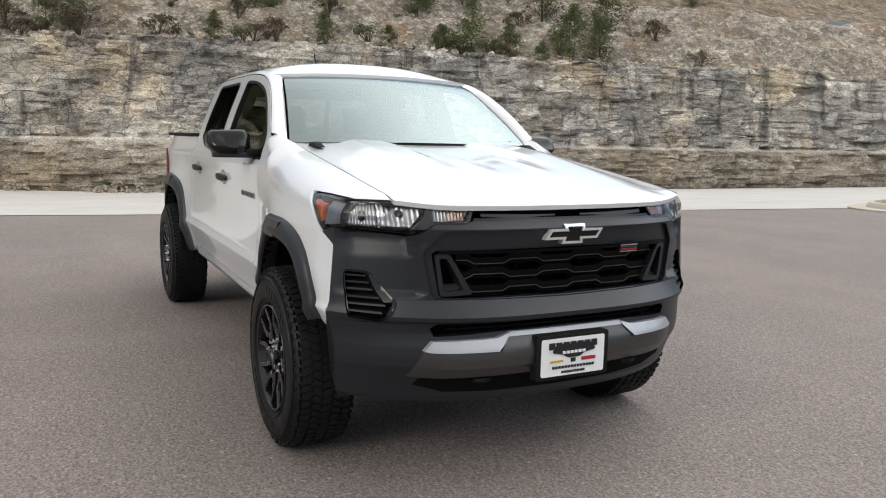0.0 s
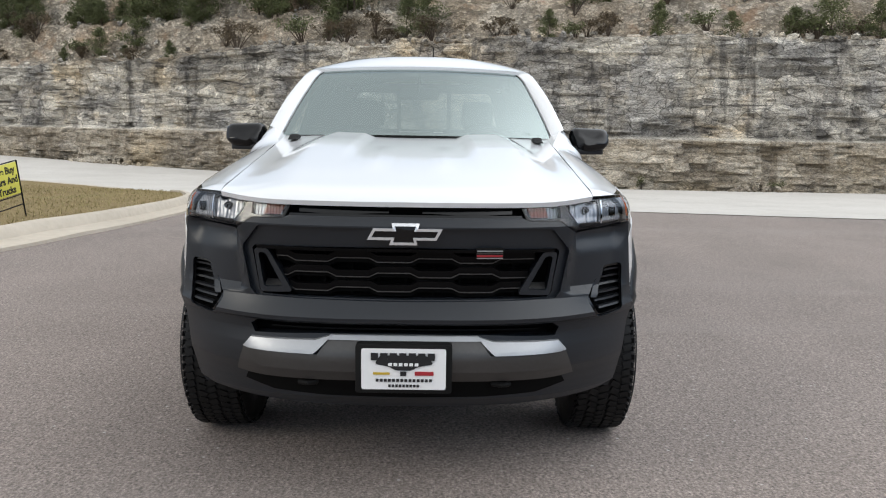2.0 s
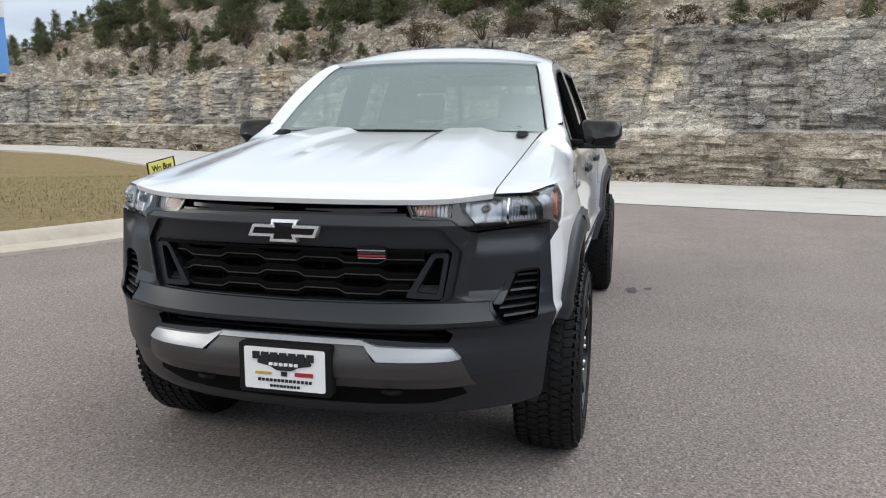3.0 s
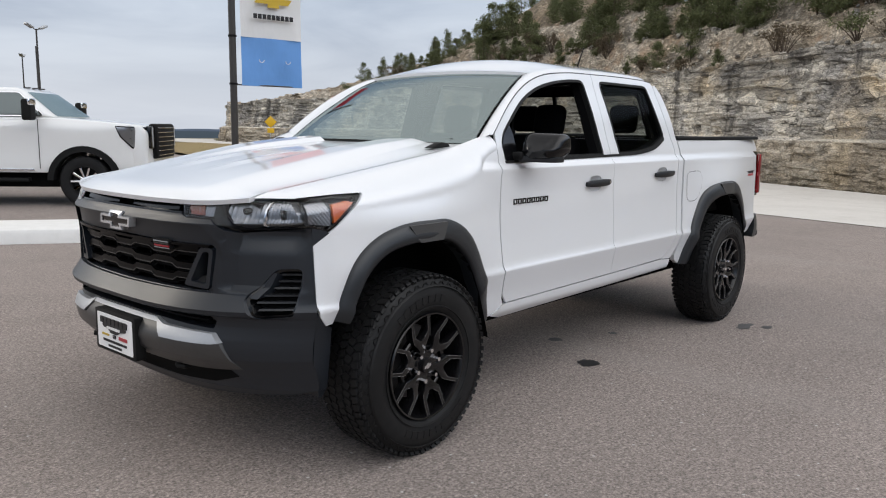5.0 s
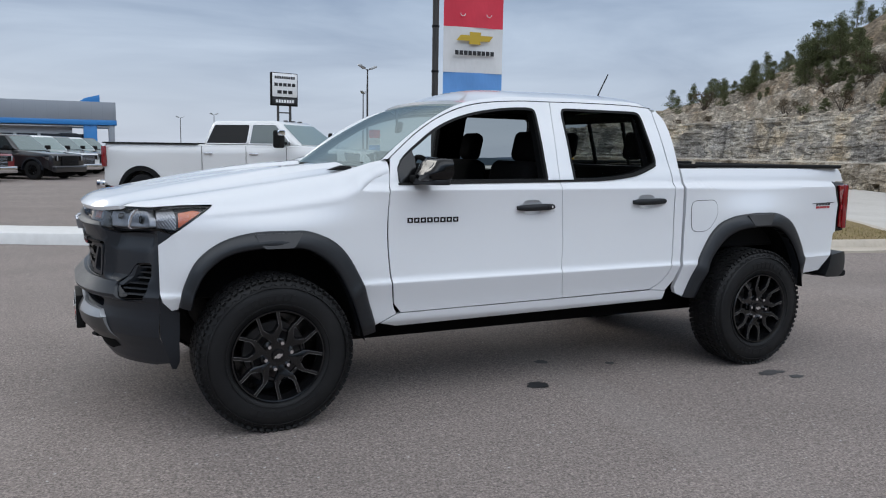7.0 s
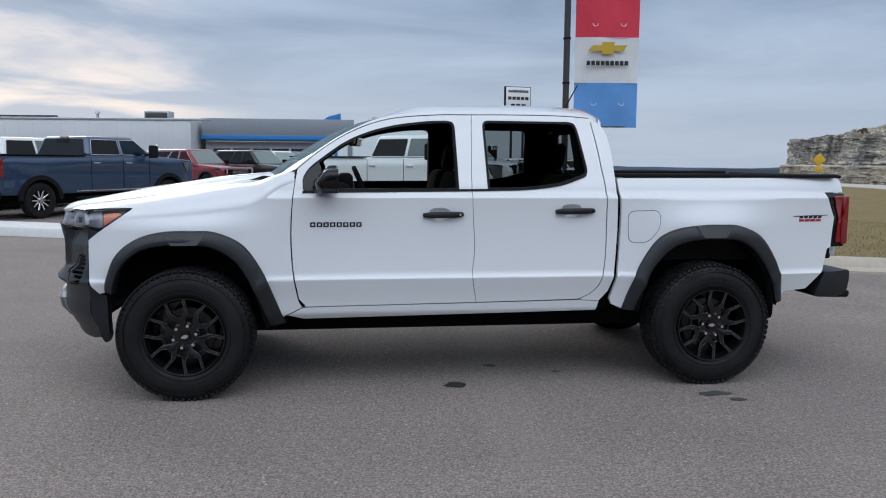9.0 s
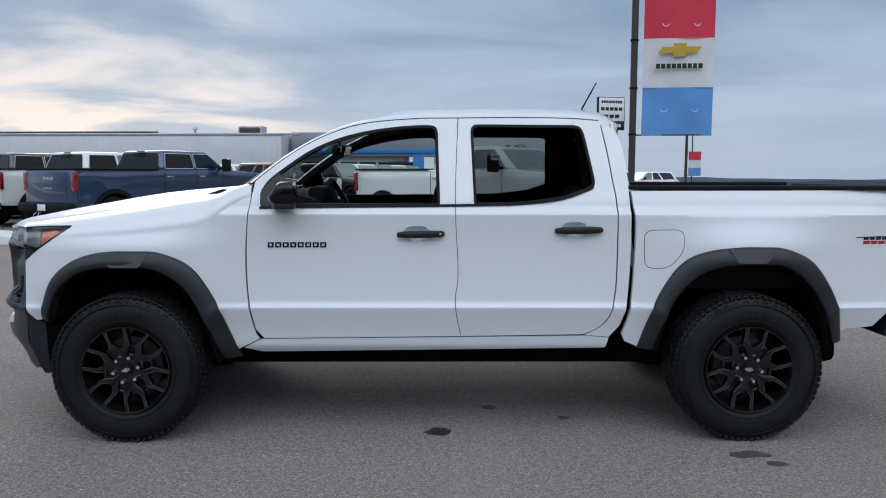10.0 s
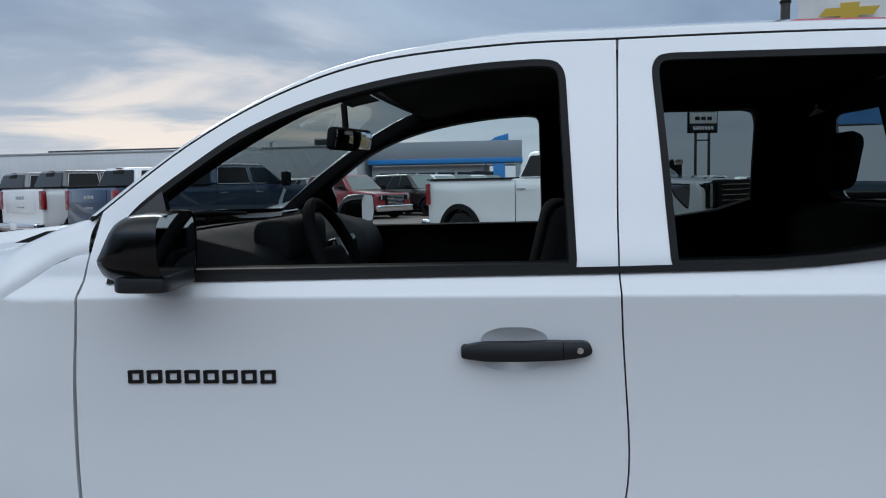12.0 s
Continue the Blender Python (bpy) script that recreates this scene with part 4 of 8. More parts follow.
fender = [(0.652, fender_seam(0.652))] + catmull([(0.640, 1.24), (0.624, 1.015), (0.633, 0.793), (0.664, 0.60), (0.688, 0.545)], 5) + [(0.60, 0.50)] + ARCH_F
fender += [(-0.50, 0.655), (-0.540, 0.70), (-0.5515, 0.74), (-0.5515, 0.93), (-0.5515, 0.975), (-0.49, 1.022), (-0.40, 1.085), (-0.300, 1.156), (-0.296, 1.166)]
fender += [(x, fender_seam(x)) for x in np.linspace(-0.25, 0.62, 20)]
fenders = both("front_fender", fender, [], M_WHITE, (0.04, 0.012), 0.02, width=fender_y)
for ob, sign in zip(fenders, (-1, 1)):
    def shoulder(a, b):
        x = -0.575 + 1.227 * a
        lo = fender_seam(x) if x > -0.298 else float(np.interp(x, [-0.575, -0.44, -0.30], [1.154, 1.1635, 1.166]))
        z = lo + (fender_edge(x) - lo) * math.sin(b * math.pi / 2)
        return Vector((x, sign * fender_y(x, z), z))

    part("fender_shoulder", grid_surface(50, 16, shoulder), M_WHITE, ob, sharp=60)
# the strip between the hood's rear corner, the fender and the pillar
for sign in (-1, 1):
    def cowl_side(a, b):
        x = 0.34 + 0.34 * a
        outer = Vector((x, sign * (fender_in(x) + 0.004), fender_edge(x) - 0.003))
        inner = Vector((x, sign * (0.701 - 0.02 * smooth01(0.55, 0.68, x)), fender_top(x) - 0.004))
        return inner.lerp(outer, b)

    part("cowl_side", grid_surface(16, 4, cowl_side), M_WHITE, truck, sharp=60)

# doors with their window openings
DITCH = catmull([(0.645, 1.388), (0.846, 1.547), (1.036, 1.655), (1.244, 1.723), (1.521, 1.752), (1.773, 1.757), (2.08, 1.760), (2.38, 1.757), (2.56, 1.745)], 6)


def ditch_part(x0, x1):
    zs = [(p[0], p[1]) for p in DITCH if x0 < p[0] < x1]
    at = lambda x: (x, float(np.interp(x, [p[0] for p in DITCH], [p[1] for p in DITCH])))
    return [at(x0)] + zs + [at(x1)]


B_GAP = catmull([(1.775, 1.755), (1.757, 1.288), (1.773, 0.915), (1.757, 0.743), (1.788, 0.560)], 6)
door_f = [(x, z - 0.006) for x, z in ditch_part(0.672, 1.772)] + [(x - 0.0018, z) for x, z in B_GAP[1:]] + [(0.715, 0.549)]
door_f += catmull([(0.672, 0.60), (0.641, 0.793), (0.632, 1.015), (0.646, 1.24), (0.668, 1.39)], 5)
win_f = [(0.712, 1.275)] + catmull([(0.712, 1.345), (0.751, 1.404), (0.854, 1.486), (0.976, 1.568), (1.119, 1.630), (1.283, 1.672), (1.467, 1.697), (1.60, 1.704)], 4) + [(1.640, 1.70), (1.653, 1.68), (1.665, 1.282)]
door_r = [(x, z - 0.006) for x, z in ditch_part(1.778, 2.54)] + catmull([(2.566, 1.72), (2.590, 1.58), (2.612, 1.42), (2.632, 1.256), (2.630, 0.885), (2.600, 0.695), (2.545, 0.615), (2.46, 0.570)], 5) + [(x + 0.0018, z) for x, z in B_GAP[::-1]][:-1]
win_r = [(1.868, 1.285), (1.853, 1.685), (1.862, 1.703), (1.88, 1.708), (2.42, 1.706), (2.452, 1.696), (2.466, 1.66), (2.512, 1.405), (2.508, 1.382), (2.48, 1.366)] + catmull([(2.34, 1.318), (2.18, 1.296), (2.05, 1.287)], 4)
win_f, win_r = rounded(inset(win_f, -0.010), 0.020, 3), rounded(inset(win_r, -0.010), 0.020, 3)
HANDLES = {"front_door": (1.440, 1.702, 1.118), "rear_door": (2.292, 2.556, 1.140)}


def handle_cup(name):
    x0, x1, z = HANDLES[name]
    return rounded([(x0 + 0.040, z + 0.030), (x0 + 0.075, z + 0.046), (x1 - 0.120, z + 0.046), (x1 - 0.085, z + 0.030), (x1 - 0.085, z - 0.030), (x1 - 0.120, z - 0.042), (x0 + 0.075, z - 0.042), (x0 + 0.040, z - 0.030)], 0.02, 3)


doors = []
for name, outer, hole in (("front_door", door_f, win_f), ("rear_door", door_r, win_r)):
    cup = handle_cup(name)
    cx, cz = sum(q[0] for q in cup) / len(cup), sum(q[1] for q in cup) / len(cup)
    pair = both(name, outer, [hole, cup], M_WHITE, (0.045, 0.016), 0.012, cuts=(0.712, 0.7185, 0.7255, 0.732, 1.222, 1.228, 1.234, 1.240))
    doors.append(pair)
    ring_in = inset(hole, 0.015)
    for ob, sign in zip(pair, (-1, 1)):
        f = side_map(sign)
        part("window_seal", sheet(hole, [ring_in], 0.05, lambda u, v, w: f(u, v, w - 0.002), 0.03), M_RUBBER, ob, "black rubber window seal")
        part("handle_recess", sheet(inset(cup, -0.001), [], 0.011, lambda u, v, w: f(u, v, w + 0.001 + 0.026 * max(0.0, 1 - ((u - cx) / 0.072) ** 2) * max(0.0, 1 - ((v - cz) / 0.044) ** 2))), M_WHITE, ob, "white finger recess")
        if name == "rear_door" or sign > 0:
            pane = part("window_pane", sheet(inset(hole, 0.012), [], 0.08, lambda u, v, w: f(u, v, w + 0.014)), M_TINT if name == "rear_door" else M_CLEAR, ob, "dark tinted window pane" if name == "rear_door" else "clear window pane")
            pane.visible_shadow = False
# inner door skins
for name, outer, hole, pair in (("front", door_f, win_f, doors[0]), ("rear", door_r, win_r, doors[1])):
    for ob, sign in zip(pair, (-1, 1)):
        f = side_map(sign)
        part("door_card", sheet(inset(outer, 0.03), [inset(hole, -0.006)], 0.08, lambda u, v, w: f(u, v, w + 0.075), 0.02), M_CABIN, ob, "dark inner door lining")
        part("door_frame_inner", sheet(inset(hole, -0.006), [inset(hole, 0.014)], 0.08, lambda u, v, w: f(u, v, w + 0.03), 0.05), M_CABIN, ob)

# belt moulding
belt_top = [(0.70, 1.268), (1.0, 1.272), (1.40, 1.277), (1.757, 1.281), (1.80, 1.282)] + catmull([(2.05, 1.286), (2.18, 1.295), (2.34, 1.317), (2.48, 1.364), (2.512, 1.380)], 4)
belt = belt_top + [(x, z - 0.013) for x, z in belt_top[::-1]]
both("belt_moulding", belt, [], M_RUBBER, 0.06, 0.012, width=lambda x, z: body_y(x, z) + 0.006, label="black rubber belt moulding")
# black sail at the mirror
sail = [(0.712, 1.268), (0.700, 1.335), (0.735, 1.392), (0.80, 1.446), (0.815, 1.40), (0.812, 1.268)]
both("mirror_sail", sail, [], M_GLOSSBLACK, 0.05, 0.02, width=lambda x, z: body_y(x, z) + 0.004, label="black mirror sail")

# cab corner behind the rear door
corner = catmull([(2.572, 1.72), (2.597, 1.58), (2.619, 1.42), (2.639, 1.256), (2.637, 0.885), (2.607, 0.695), (2.552, 0.615), (2.47, 0.566)], 5) + [(2.60, 0.555)] + catmull([(2.655, 0.62), (2.688, 0.742), (2.708, 1.0), (2.708, 1.2), (2.700, 1.40), (2.688, 1.55), (2.660, 1.66), (2.605, 1.722)], 5)
both("cab_corner", corner, [], M_WHITE, (0.04, 0.012), 0.04)
# sill
sill = [(0.60, 0.494), (0.690, 0.540), (0.72, 0.544), (1.79, 0.554), (2.47, 0.562), (2.60, 0.551), (2.585, 0.492), (1.6, 0.478), (0.70, 0.466)]
both("sill", sill, [], M_WHITE, (0.08, 0.012), 0.05, width=lambda x, z: body_y(x, z) + 0.004)
under_sill = [(0.68, 0.482), (2.42, 0.494), (2.38, 0.470), (1.5, 0.462), (0.72, 0.458)]
both("sill_rail", under_sill, [], M_BLACK, 0.1, 0.06, width=lambda x, z: 0.74, label="black frame rail under the sill")

# bed flank
ARCH_R = catmull([(2.80, 0.50), (2.90, 0.79), (3.02, 0.93), (3.16, 1.000), (3.38, 1.012), (3.55, 1.003), (3.68, 0.93), (3.785, 0.77), (3.85, 0.53)], 6)
bed = catmull([(2.716, 1.352), (2.735, 1.116), (2.712, 0.742), (2.672, 0.57)], 5) + [(2.69, 0.53), (2.76, 0.50)] + ARCH_R + [(3.90, 0.60), (4.06, 0.612), (4.17, 0.74), (4.21, 0.88), (4.238, 0.893)] + [(4.258, 1.09), (4.225, 1.16), (4.182, 1.262), (4.33, 1.262), (4.318, 1.335), (4.290, 1.358)]
FUEL = rounded([(2.780, 1.14), (2.992, 1.145), (2.992, 1.035), (2.915, 0.938), (2.785, 0.938)], 0.05)
bed_sides = both("bed_side", bed, [], M_WHITE, (0.045, 0.018), 0.03)
for ob, sign in zip(bed_sides, (-1, 1)):
    if sign < 0:
        f = side_map(sign)
        part("fuel_door", sheet(FUEL, [], 0.05, lambda u, v, w: f(u, v, w - 0.0025), 0.003), M_WHITE, ob)
        part("fuel_door_gap", sheet(inset(FUEL, -0.0035), [FUEL], 0.05, lambda u, v, w: f(u, v, w - 0.0012)), M_BLACK, ob, "dark gap round the fuel door")
    f = side_map(sign)
    part("bed_rail_cap", box((1.555, 0.085, 0.026), pose(3.493, sign * 0.775, 1.371), 0.01), M_BLACK, ob, "black plastic bed rail cap")
    part("bed_inner_wall", box((1.58, 0.03, 0.53), pose(3.51, sign * 0.72, 1.085), 0.01), M_BLACK, ob)
part("bed_floor", box((1.60, 1.46, 0.04), pose(3.51, 0, 0.82), 0.01), M_BLACK, truck, "black sprayed bed floor")
part("bed_front_wall", box((0.04, 1.46, 0.52), pose(2.765, 0, 1.10), 0.01), M_WHITE, truck)
tailgate = part("tailgate", box((0.06, 1.42, 0.54), pose(4.33, 0, 1.085), 0.015), M_WHITE, truck)
part("tailgate_cap", box((0.075, 1.44, 0.02), pose(4.325, 0, 1.366), 0.008), M_BLACK, tailgate, "black tailgate cap")

# tail lamps
TAIL = [(4.184, 1.258), (4.335, 1.254), (4.352, 1.15), (4.344, 0.895), (4.240, 0.893), (4.262, 1.09), (4.228, 1.162)]
for sign in (-1, 1):
    lamp = empty("tail_lamp", "", "")
    lamp.parent = truck
    f = side_map(sign)
    part("lamp_body", sheet(rounded(TAIL, 0.012), [], 0.03, lambda u, v, w: f(u, v, w + 0.004), 0.10), M_GLOSSBLACK, lamp, "gloss black lamp housing")
    RED = [(4.245, 1.235), (4.325, 1.238), (4.342, 1.15), (4.336, 0.925), (4.275, 0.922), (4.292, 1.09), (4.262, 1.17)]
    part("red_lens", sheet(rounded(RED, 0.012), [], 0.03, lambda u, v, w: f(u, v, w - 0.006), 0.02), M_REDLENS, lamp, "red lamp lens")
    part("bright_bar", sheet([(4.293, 1.09), (4.338, 1.085), (4.336, 1.05), (4.292, 1.055)], [], 0.03, lambda u, v, w: f(u, v, w - 0.008), 0.01), M_REDBADGE, lamp)
    part("lamp_rear", box((0.05, 0.13, 0.33), pose(4.335, sign * 0.765, 1.075), 0.012), M_REDLENS, lamp)

# rear bumper
bumper = empty("rear_bumper", "", "")
bumper.parent = truck
part("bumper_bar", box((0.13, 1.30, 0.20), pose(4.35, 0, 0.62), 0.03, 3), M_BLACK, bumper, "black rear bumper bar")
for sign in (-1, 1):
    out = rounded([(4.10, 0.560), (4.165, 0.700), (4.20, 0.722), (4.42, 0.730), (4.415, 0.68), (4.385, 0.575), (4.30, 0.548)], 0.03)
    part("bumper_corner", sheet(out, [], 0.03, lambda u, v, w: Vector((u, sign * (0.865 - 0.10 * ((u - 4.05) / 0.4) ** 2 + 0.02 * math.sin((v - 0.5) * 13) - w), v)), 0.25, lip=0.012), M_TRIM, bumper, "dark plastic bumper corner")
    part("bumper_step", box((0.14, 0.16, 0.05), pose(4.34, sign * 0.74, 0.565), 0.015), M_BLACK, bumper)


# wheel-arch flares and liners
def resample(pts, n):
    ps = [Vector(p) for p in pts]
    d = np.concatenate([[0], np.cumsum([(b - a).length for a, b in zip(ps, ps[1:])])])
    q = np.linspace(0, d[-1], n)
    return [(float(np.interp(t, d, [p.x for p in ps])), float(np.interp(t, d, [p.y for p in ps]))) for t in q]


FLARE_F = (catmull([(-0.468, 0.672), (-0.450, 0.76), (-0.388, 0.895), (-0.268, 0.988), (-0.112, 1.030), (0.06, 1.034), (0.189, 1.024), (0.345, 0.945), (0.458, 0.780), (0.53, 0.60), (0.588, 0.440)], 5),
           catmull([(-0.412, 0.655), (-0.394, 0.735), (-0.342, 0.837), (-0.238, 0.916), (-0.10, 0.945), (0.05, 0.946), (0.175, 0.925), (0.31, 0.825), (0.400, 0.66), (0.45, 0.52), (0.480, 0.425)], 5))
FLARE_R = (catmull([(2.757, 0.495), (2.80, 0.64), (2.866, 0.807), (2.975, 0.962), (3.105, 1.030), (3.281, 1.055), (3.40, 1.057), (3.531, 1.048), (3.690, 0.975), (3.812, 0.803), (3.86, 0.66), (3.885, 0.535)], 5),
           catmull([(2.845, 0.488), (2.885, 0.62), (2.943, 0.765), (3.06, 0.890), (3.17, 0.942), (3.30, 0.958), (3.41, 0.958), (3.52, 0.948), (3.640, 0.872), (3.740, 0.733), (3.785, 0.61), (3.808, 0.515)], 5))
PROUD = [(0.00, -0.012), (0.03, 0.012), (0.16, 0.022), (0.36, 0.031), (0.62, 0.039), (0.86, 0.042), (0.96, 0.036), (1.00, 0.022), (1.0, -0.04)]


def flare(lines, sign, axle_x, width):
    n = 56
    a, b = resample(lines[0], n), resample(lines[1], n)
    bm = bmesh.new()
    rows = []
    for i in range(n):
        row = []
        for t, out in PROUD:
            x, z = a[i][0] * (1 - t) + b[i][0] * t, a[i][1] * (1 - t) + b[i][1] * t
            base = min(width(a[i][0], a[i][1]), 0.955)
            row.append(bm.verts.new((x, sign * (base + out), z)))
        rows.append(row)
    for p, q in zip(rows, rows[1:]):
        for k in range(len(PROUD) - 1):
            bm.faces.new((p[k], q[k], q[k + 1], p[k + 1]))
    for row in (rows[0], rows[-1]):
        bm.faces.new(row)
    bmesh.ops.recalc_face_normals(bm, faces=bm.faces[:])
    ob = part("wheel_arch_flare", bm, M_FLARE, truck, "dark grey plastic wheel-arch flare", sharp=50)
    # the raised pad at its top
    i0 = max(range(n), key=lambda i: a[i][1])
    cx, cz = a[i0][0] + 0.01, a[i0][1] - 0.046
    pad = rounded([(cx - 0.125, cz + 0.034), (cx + 0.125, cz + 0.034), (cx + 0.075, cz - 0.040), (cx - 0.075, cz - 0.040)], 0.012)
    top = a[i0][1]
    part("flare_pad", sheet(pad, [], 0.03, lambda u, v, w: Vector((u, sign * (min(width(u, top), 0.955) + 0.0365 + (cz - v) * 0.20 - w), v)), 0.012), M_STEELGREY, ob, "smooth grey pad on the flare")
    # liner
    bm = bmesh.new()
    rows = [[bm.verts.new((x * k + axle_x * (1 - k), sign * y, z)) for y, k in ((0.93, 1.0), (0.80, 1.02), (0.42, 1.02))] for x, z in resample(lines[1], 24)]
    for p, q in zip(rows, rows[1:]):
        for k in range(2):
            bm.faces.new((p[k], q[k], q[k + 1], p[k + 1]))
    bm.faces.new([r[-1] for r in rows])
    part("arch_liner", bm, M_VOID, truck, "black wheel-arch liner")


for sign in (-1, 1):
    flare(FLARE_F, sign, 0.0, fender_y)
    flare(FLARE_R, sign, WHEELBASE, body_y)
part("underbody", box((4.30, 1.04, 0.26), pose(1.90, 0, 0.45), 0.05), M_VOID, truck, "black underbody")
part("cab_floor", box((2.05, 1.52, 0.14), pose(1.66, 0, 0.56), 0.02), M_VOID, truck, "black cab floor")
for x in (0.0, WHEELBASE):
    part("axle", cyl(0.05, 0.05, 1.36, pose(x, 0, HUB_Z, 90, 0, 0), 14), M_VOID, truck)
part("differential", box((0.26, 0.28, 0.24), pose(WHEELBASE, 0.05, HUB_Z, 0, 0, 0), 0.09, 3), M_VOID, truck)
for sign in (-1, 1):
    part("shock_absorber", cyl(0.035, 0.035, 0.42, pose(WHEELBASE + 0.18, sign * 0.56, 0.60, 8, 20, 0), 12), M_VOID, truck)


# wheels
WHEEL_FACE = Matrix(((1, 0, 0, 0), (0, 0, -1, 0), (0, 1, 0, 0), (0, 0, 0, 1)))


def wheel_parts():
    w = empty("wheel", "", "")
    hw = 0.128
    prof = [(0.232, -hw + 0.012), (0.250, -hw - 0.002), (0.262, -hw - 0.008), (0.300, -hw - 0.014), (0.338, -hw - 0.010), (0.365, -hw + 0.002), (0.384, -hw + 0.016), (0.394, -hw + 0.034),
            (0.396, -0.06), (0.3965, 0.0), (0.396, 0.06), (0.394, hw - 0.034), (0.384, hw - 0.016), (0.362, hw), (0.30, hw + 0.010), (0.250, hw), (0.235, hw - 0.02)]
    bm = lathe(prof, 96)
    tread = bmesh.new()
    n = 70
    for k in range(n):
        for row, (y, wy, dk, rr) in enumerate(((-0.088, 0.034, 0.0, 0.3978), (-0.044, 0.036, 0.5, 0.3992), (0.0, 0.036, 0.15, 0.3996), (0.044, 0.036, 0.65, 0.3992), (0.088, 0.034, 0.3, 0.3978))):
            a = 2 * math.pi * (k + dk) / n
            add_box(tread, (0.011, wy, 0.0275 + 0.003 * ((k * 7 + row * 3) % 3 - 1)), Matrix.Rotation(-a, 4, "Y") @ Matrix.Translation((rr, y, 0)) @ Matrix.Rotation(radians((14, -24, 22, -24, 14)[row]), 4, "X"))
        for sg in (-1, 1):
            a = 2 * math.pi * (k + (0.15 if sg < 0 else 0.75)) / n
            add_box(tread, (0.032 if k % 2 else 0.022, 0.009, 0.021), Matrix.Rotation(-a, 4, "Y") @ Matrix.Translation((0.384 if k % 2 else 0.388, sg * (hw - 0.0165), 0)) @ Matrix.Rotation(sg * radians(40), 4, "Z"))
    tagged(part("tread", tread, M_TYRE, w, "blocky all-terrain tread"), kind="stuff")
    # raised ring and moulded bars on the sidewall
    for rr, hgt in ((0.352, 0.004), (0.262, 0.004)):
        ring = [(rr, -hw - 0.008 if rr > 0.3 else -hw - 0.009), (rr + 0.002, -hw - 0.014), (rr + 0.006, -hw - 0.014 + (0.004 if rr > 0.3 else 0)), (rr + 0.008, -hw - 0.006)]
        sub = lathe(ring, 96)
        me = bpy.data.meshes.new("tmp")
        sub.to_mesh(me)
        sub.free()
        bm.from_mesh(me)
        bpy.data.meshes.remove(me)
    for k in range(44):
        for ph in (0, 1):
            a = 2 * math.pi * (k + 0.5 * ph) / 44
            add_box(bm, (0.005, 0.004, 0.026), Matrix.Rotation(-a, 4, "Y") @ Matrix.Translation((0.364, -hw + 0.0005, 0)) @ Matrix.Rotation(radians(45 if ph else -45), 4, "Y"))
    for start, count in ((62, 8), (228, 9), (278, 4)):
        for k in range(count):
            a = radians(start + k * 7.5)
            add_box(bm, (0.032, 0.004, 0.020 if k % 2 else 0.026), Matrix.Rotation(-a, 4, "Y") @ Matrix.Translation((0.302, -hw - 0.0135, 0)))
    part("tyre", bm, M_TYRE, w, "black all-terrain tyre with chunky tread", sharp=32)
    rim = part("rim", lathe([(0.236, -0.122), (0.240, -0.130), (0.236, -0.136), (0.229, -0.134), (0.224, -0.120), (0.214, -0.085), (0.208, 0.0), (0.215, 0.11), (0.10, 0.11)], 72), M_WHEEL, w, "gloss black alloy rim")
    part("brake_disc", lathe([(0.0, -0.02), (0.16, -0.02), (0.165, -0.012), (0.165, 0.0)], 40), M_STEELGREY, w)
    # six forked spokes: a broad stem that splits into two kinked arms
    half = [(0.040, 0.015), (0.080, 0.018), (0.098, 0.028), (0.126, 0.0510), (0.150, 0.0565), (0.233, 0.0610), (0.233, 0.0435), (0.158, 0.0395), (0.132, 0.0150)]
    fork = half + [(0.126, 0.0)] + [(r, -t) for r, t in half[::-1]]
    sp, trim = bmesh.new(), bmesh.new()
    for k in range(6):
        base = Matrix.Rotation(radians(60 * k + 30), 4, "Y")
        m = base @ Matrix.Translation((0, -0.060, 0)) @ Matrix.Rotation(radians(-7), 4, "Z") @ WHEEL_FACE
        one = prism(fork, 0.042, m, 0.004, 2)
        me = bpy.data.meshes.new("tmp")
        one.to_mesh(me)
        one.free()
        sp.from_mesh(me)
        bpy.data.meshes.remove(me)
        # web between neighbouring forks, behind the open pockets
        add_box(sp, (0.018, 0.030, 0.062), Matrix.Rotation(radians(60 * k), 4, "Y") @ Matrix.Translation((0.130, -0.083, 0)), 0.005, 1)
        add_box(sp, (0.052, 0.030, 0.040), Matrix.Rotation(radians(60 * k), 4, "Y") @ Matrix.Translation((0.062, -0.086, 0)), 0.010, 2)
        # thin light strips paint the glints along the arms' edges
        for sgn in (-1, 1):
            for (r0, t0), (r1, t1) in (((0.151, 0.0548), (0.228, 0.0590)), ((0.159, 0.0414), (0.228, 0.0455)), ((0.128, 0.0500), (0.150, 0.0548)), ((0.134, 0.0180), (0.158, 0.0412))):
                ang = math.atan2((t1 - t0) * sgn, r1 - r0)
                add_box(trim, (math.hypot(r1 - r0, t1 - t0), 0.0016, 0.0016), m @ Matrix.Translation(((r0 + r1) / 2, sgn * (t0 + t1) / 2, 0.0422)) @ Matrix.Rotation(ang, 4, "Z"))
    add_cyl(sp, 0.080, 0.070, 0.05, Matrix.Translation((0, -0.084, 0)) @ Matrix.Rotation(radians(90), 4, "X"), 36)
    part("spokes", sp, M_WHEEL, rim, "gloss black forked spokes")
    tagged(part("spoke_edge_glints", trim, M_SPOKEGLINT, rim, "thin bright strips painted as glints on the spoke edges"), kind="stuff")
    for k in range(6):
        a = radians(60 * k)
        part("lug_nut", cyl(0.0135, 0.0095, 0.032, Matrix.Translation((0.0680 * math.cos(a), -0.117, 0.0680 * math.sin(a))) @ Matrix.Rotation(radians(90), 4, "X"), 6), M_CHROME, rim, "chrome lug nut")
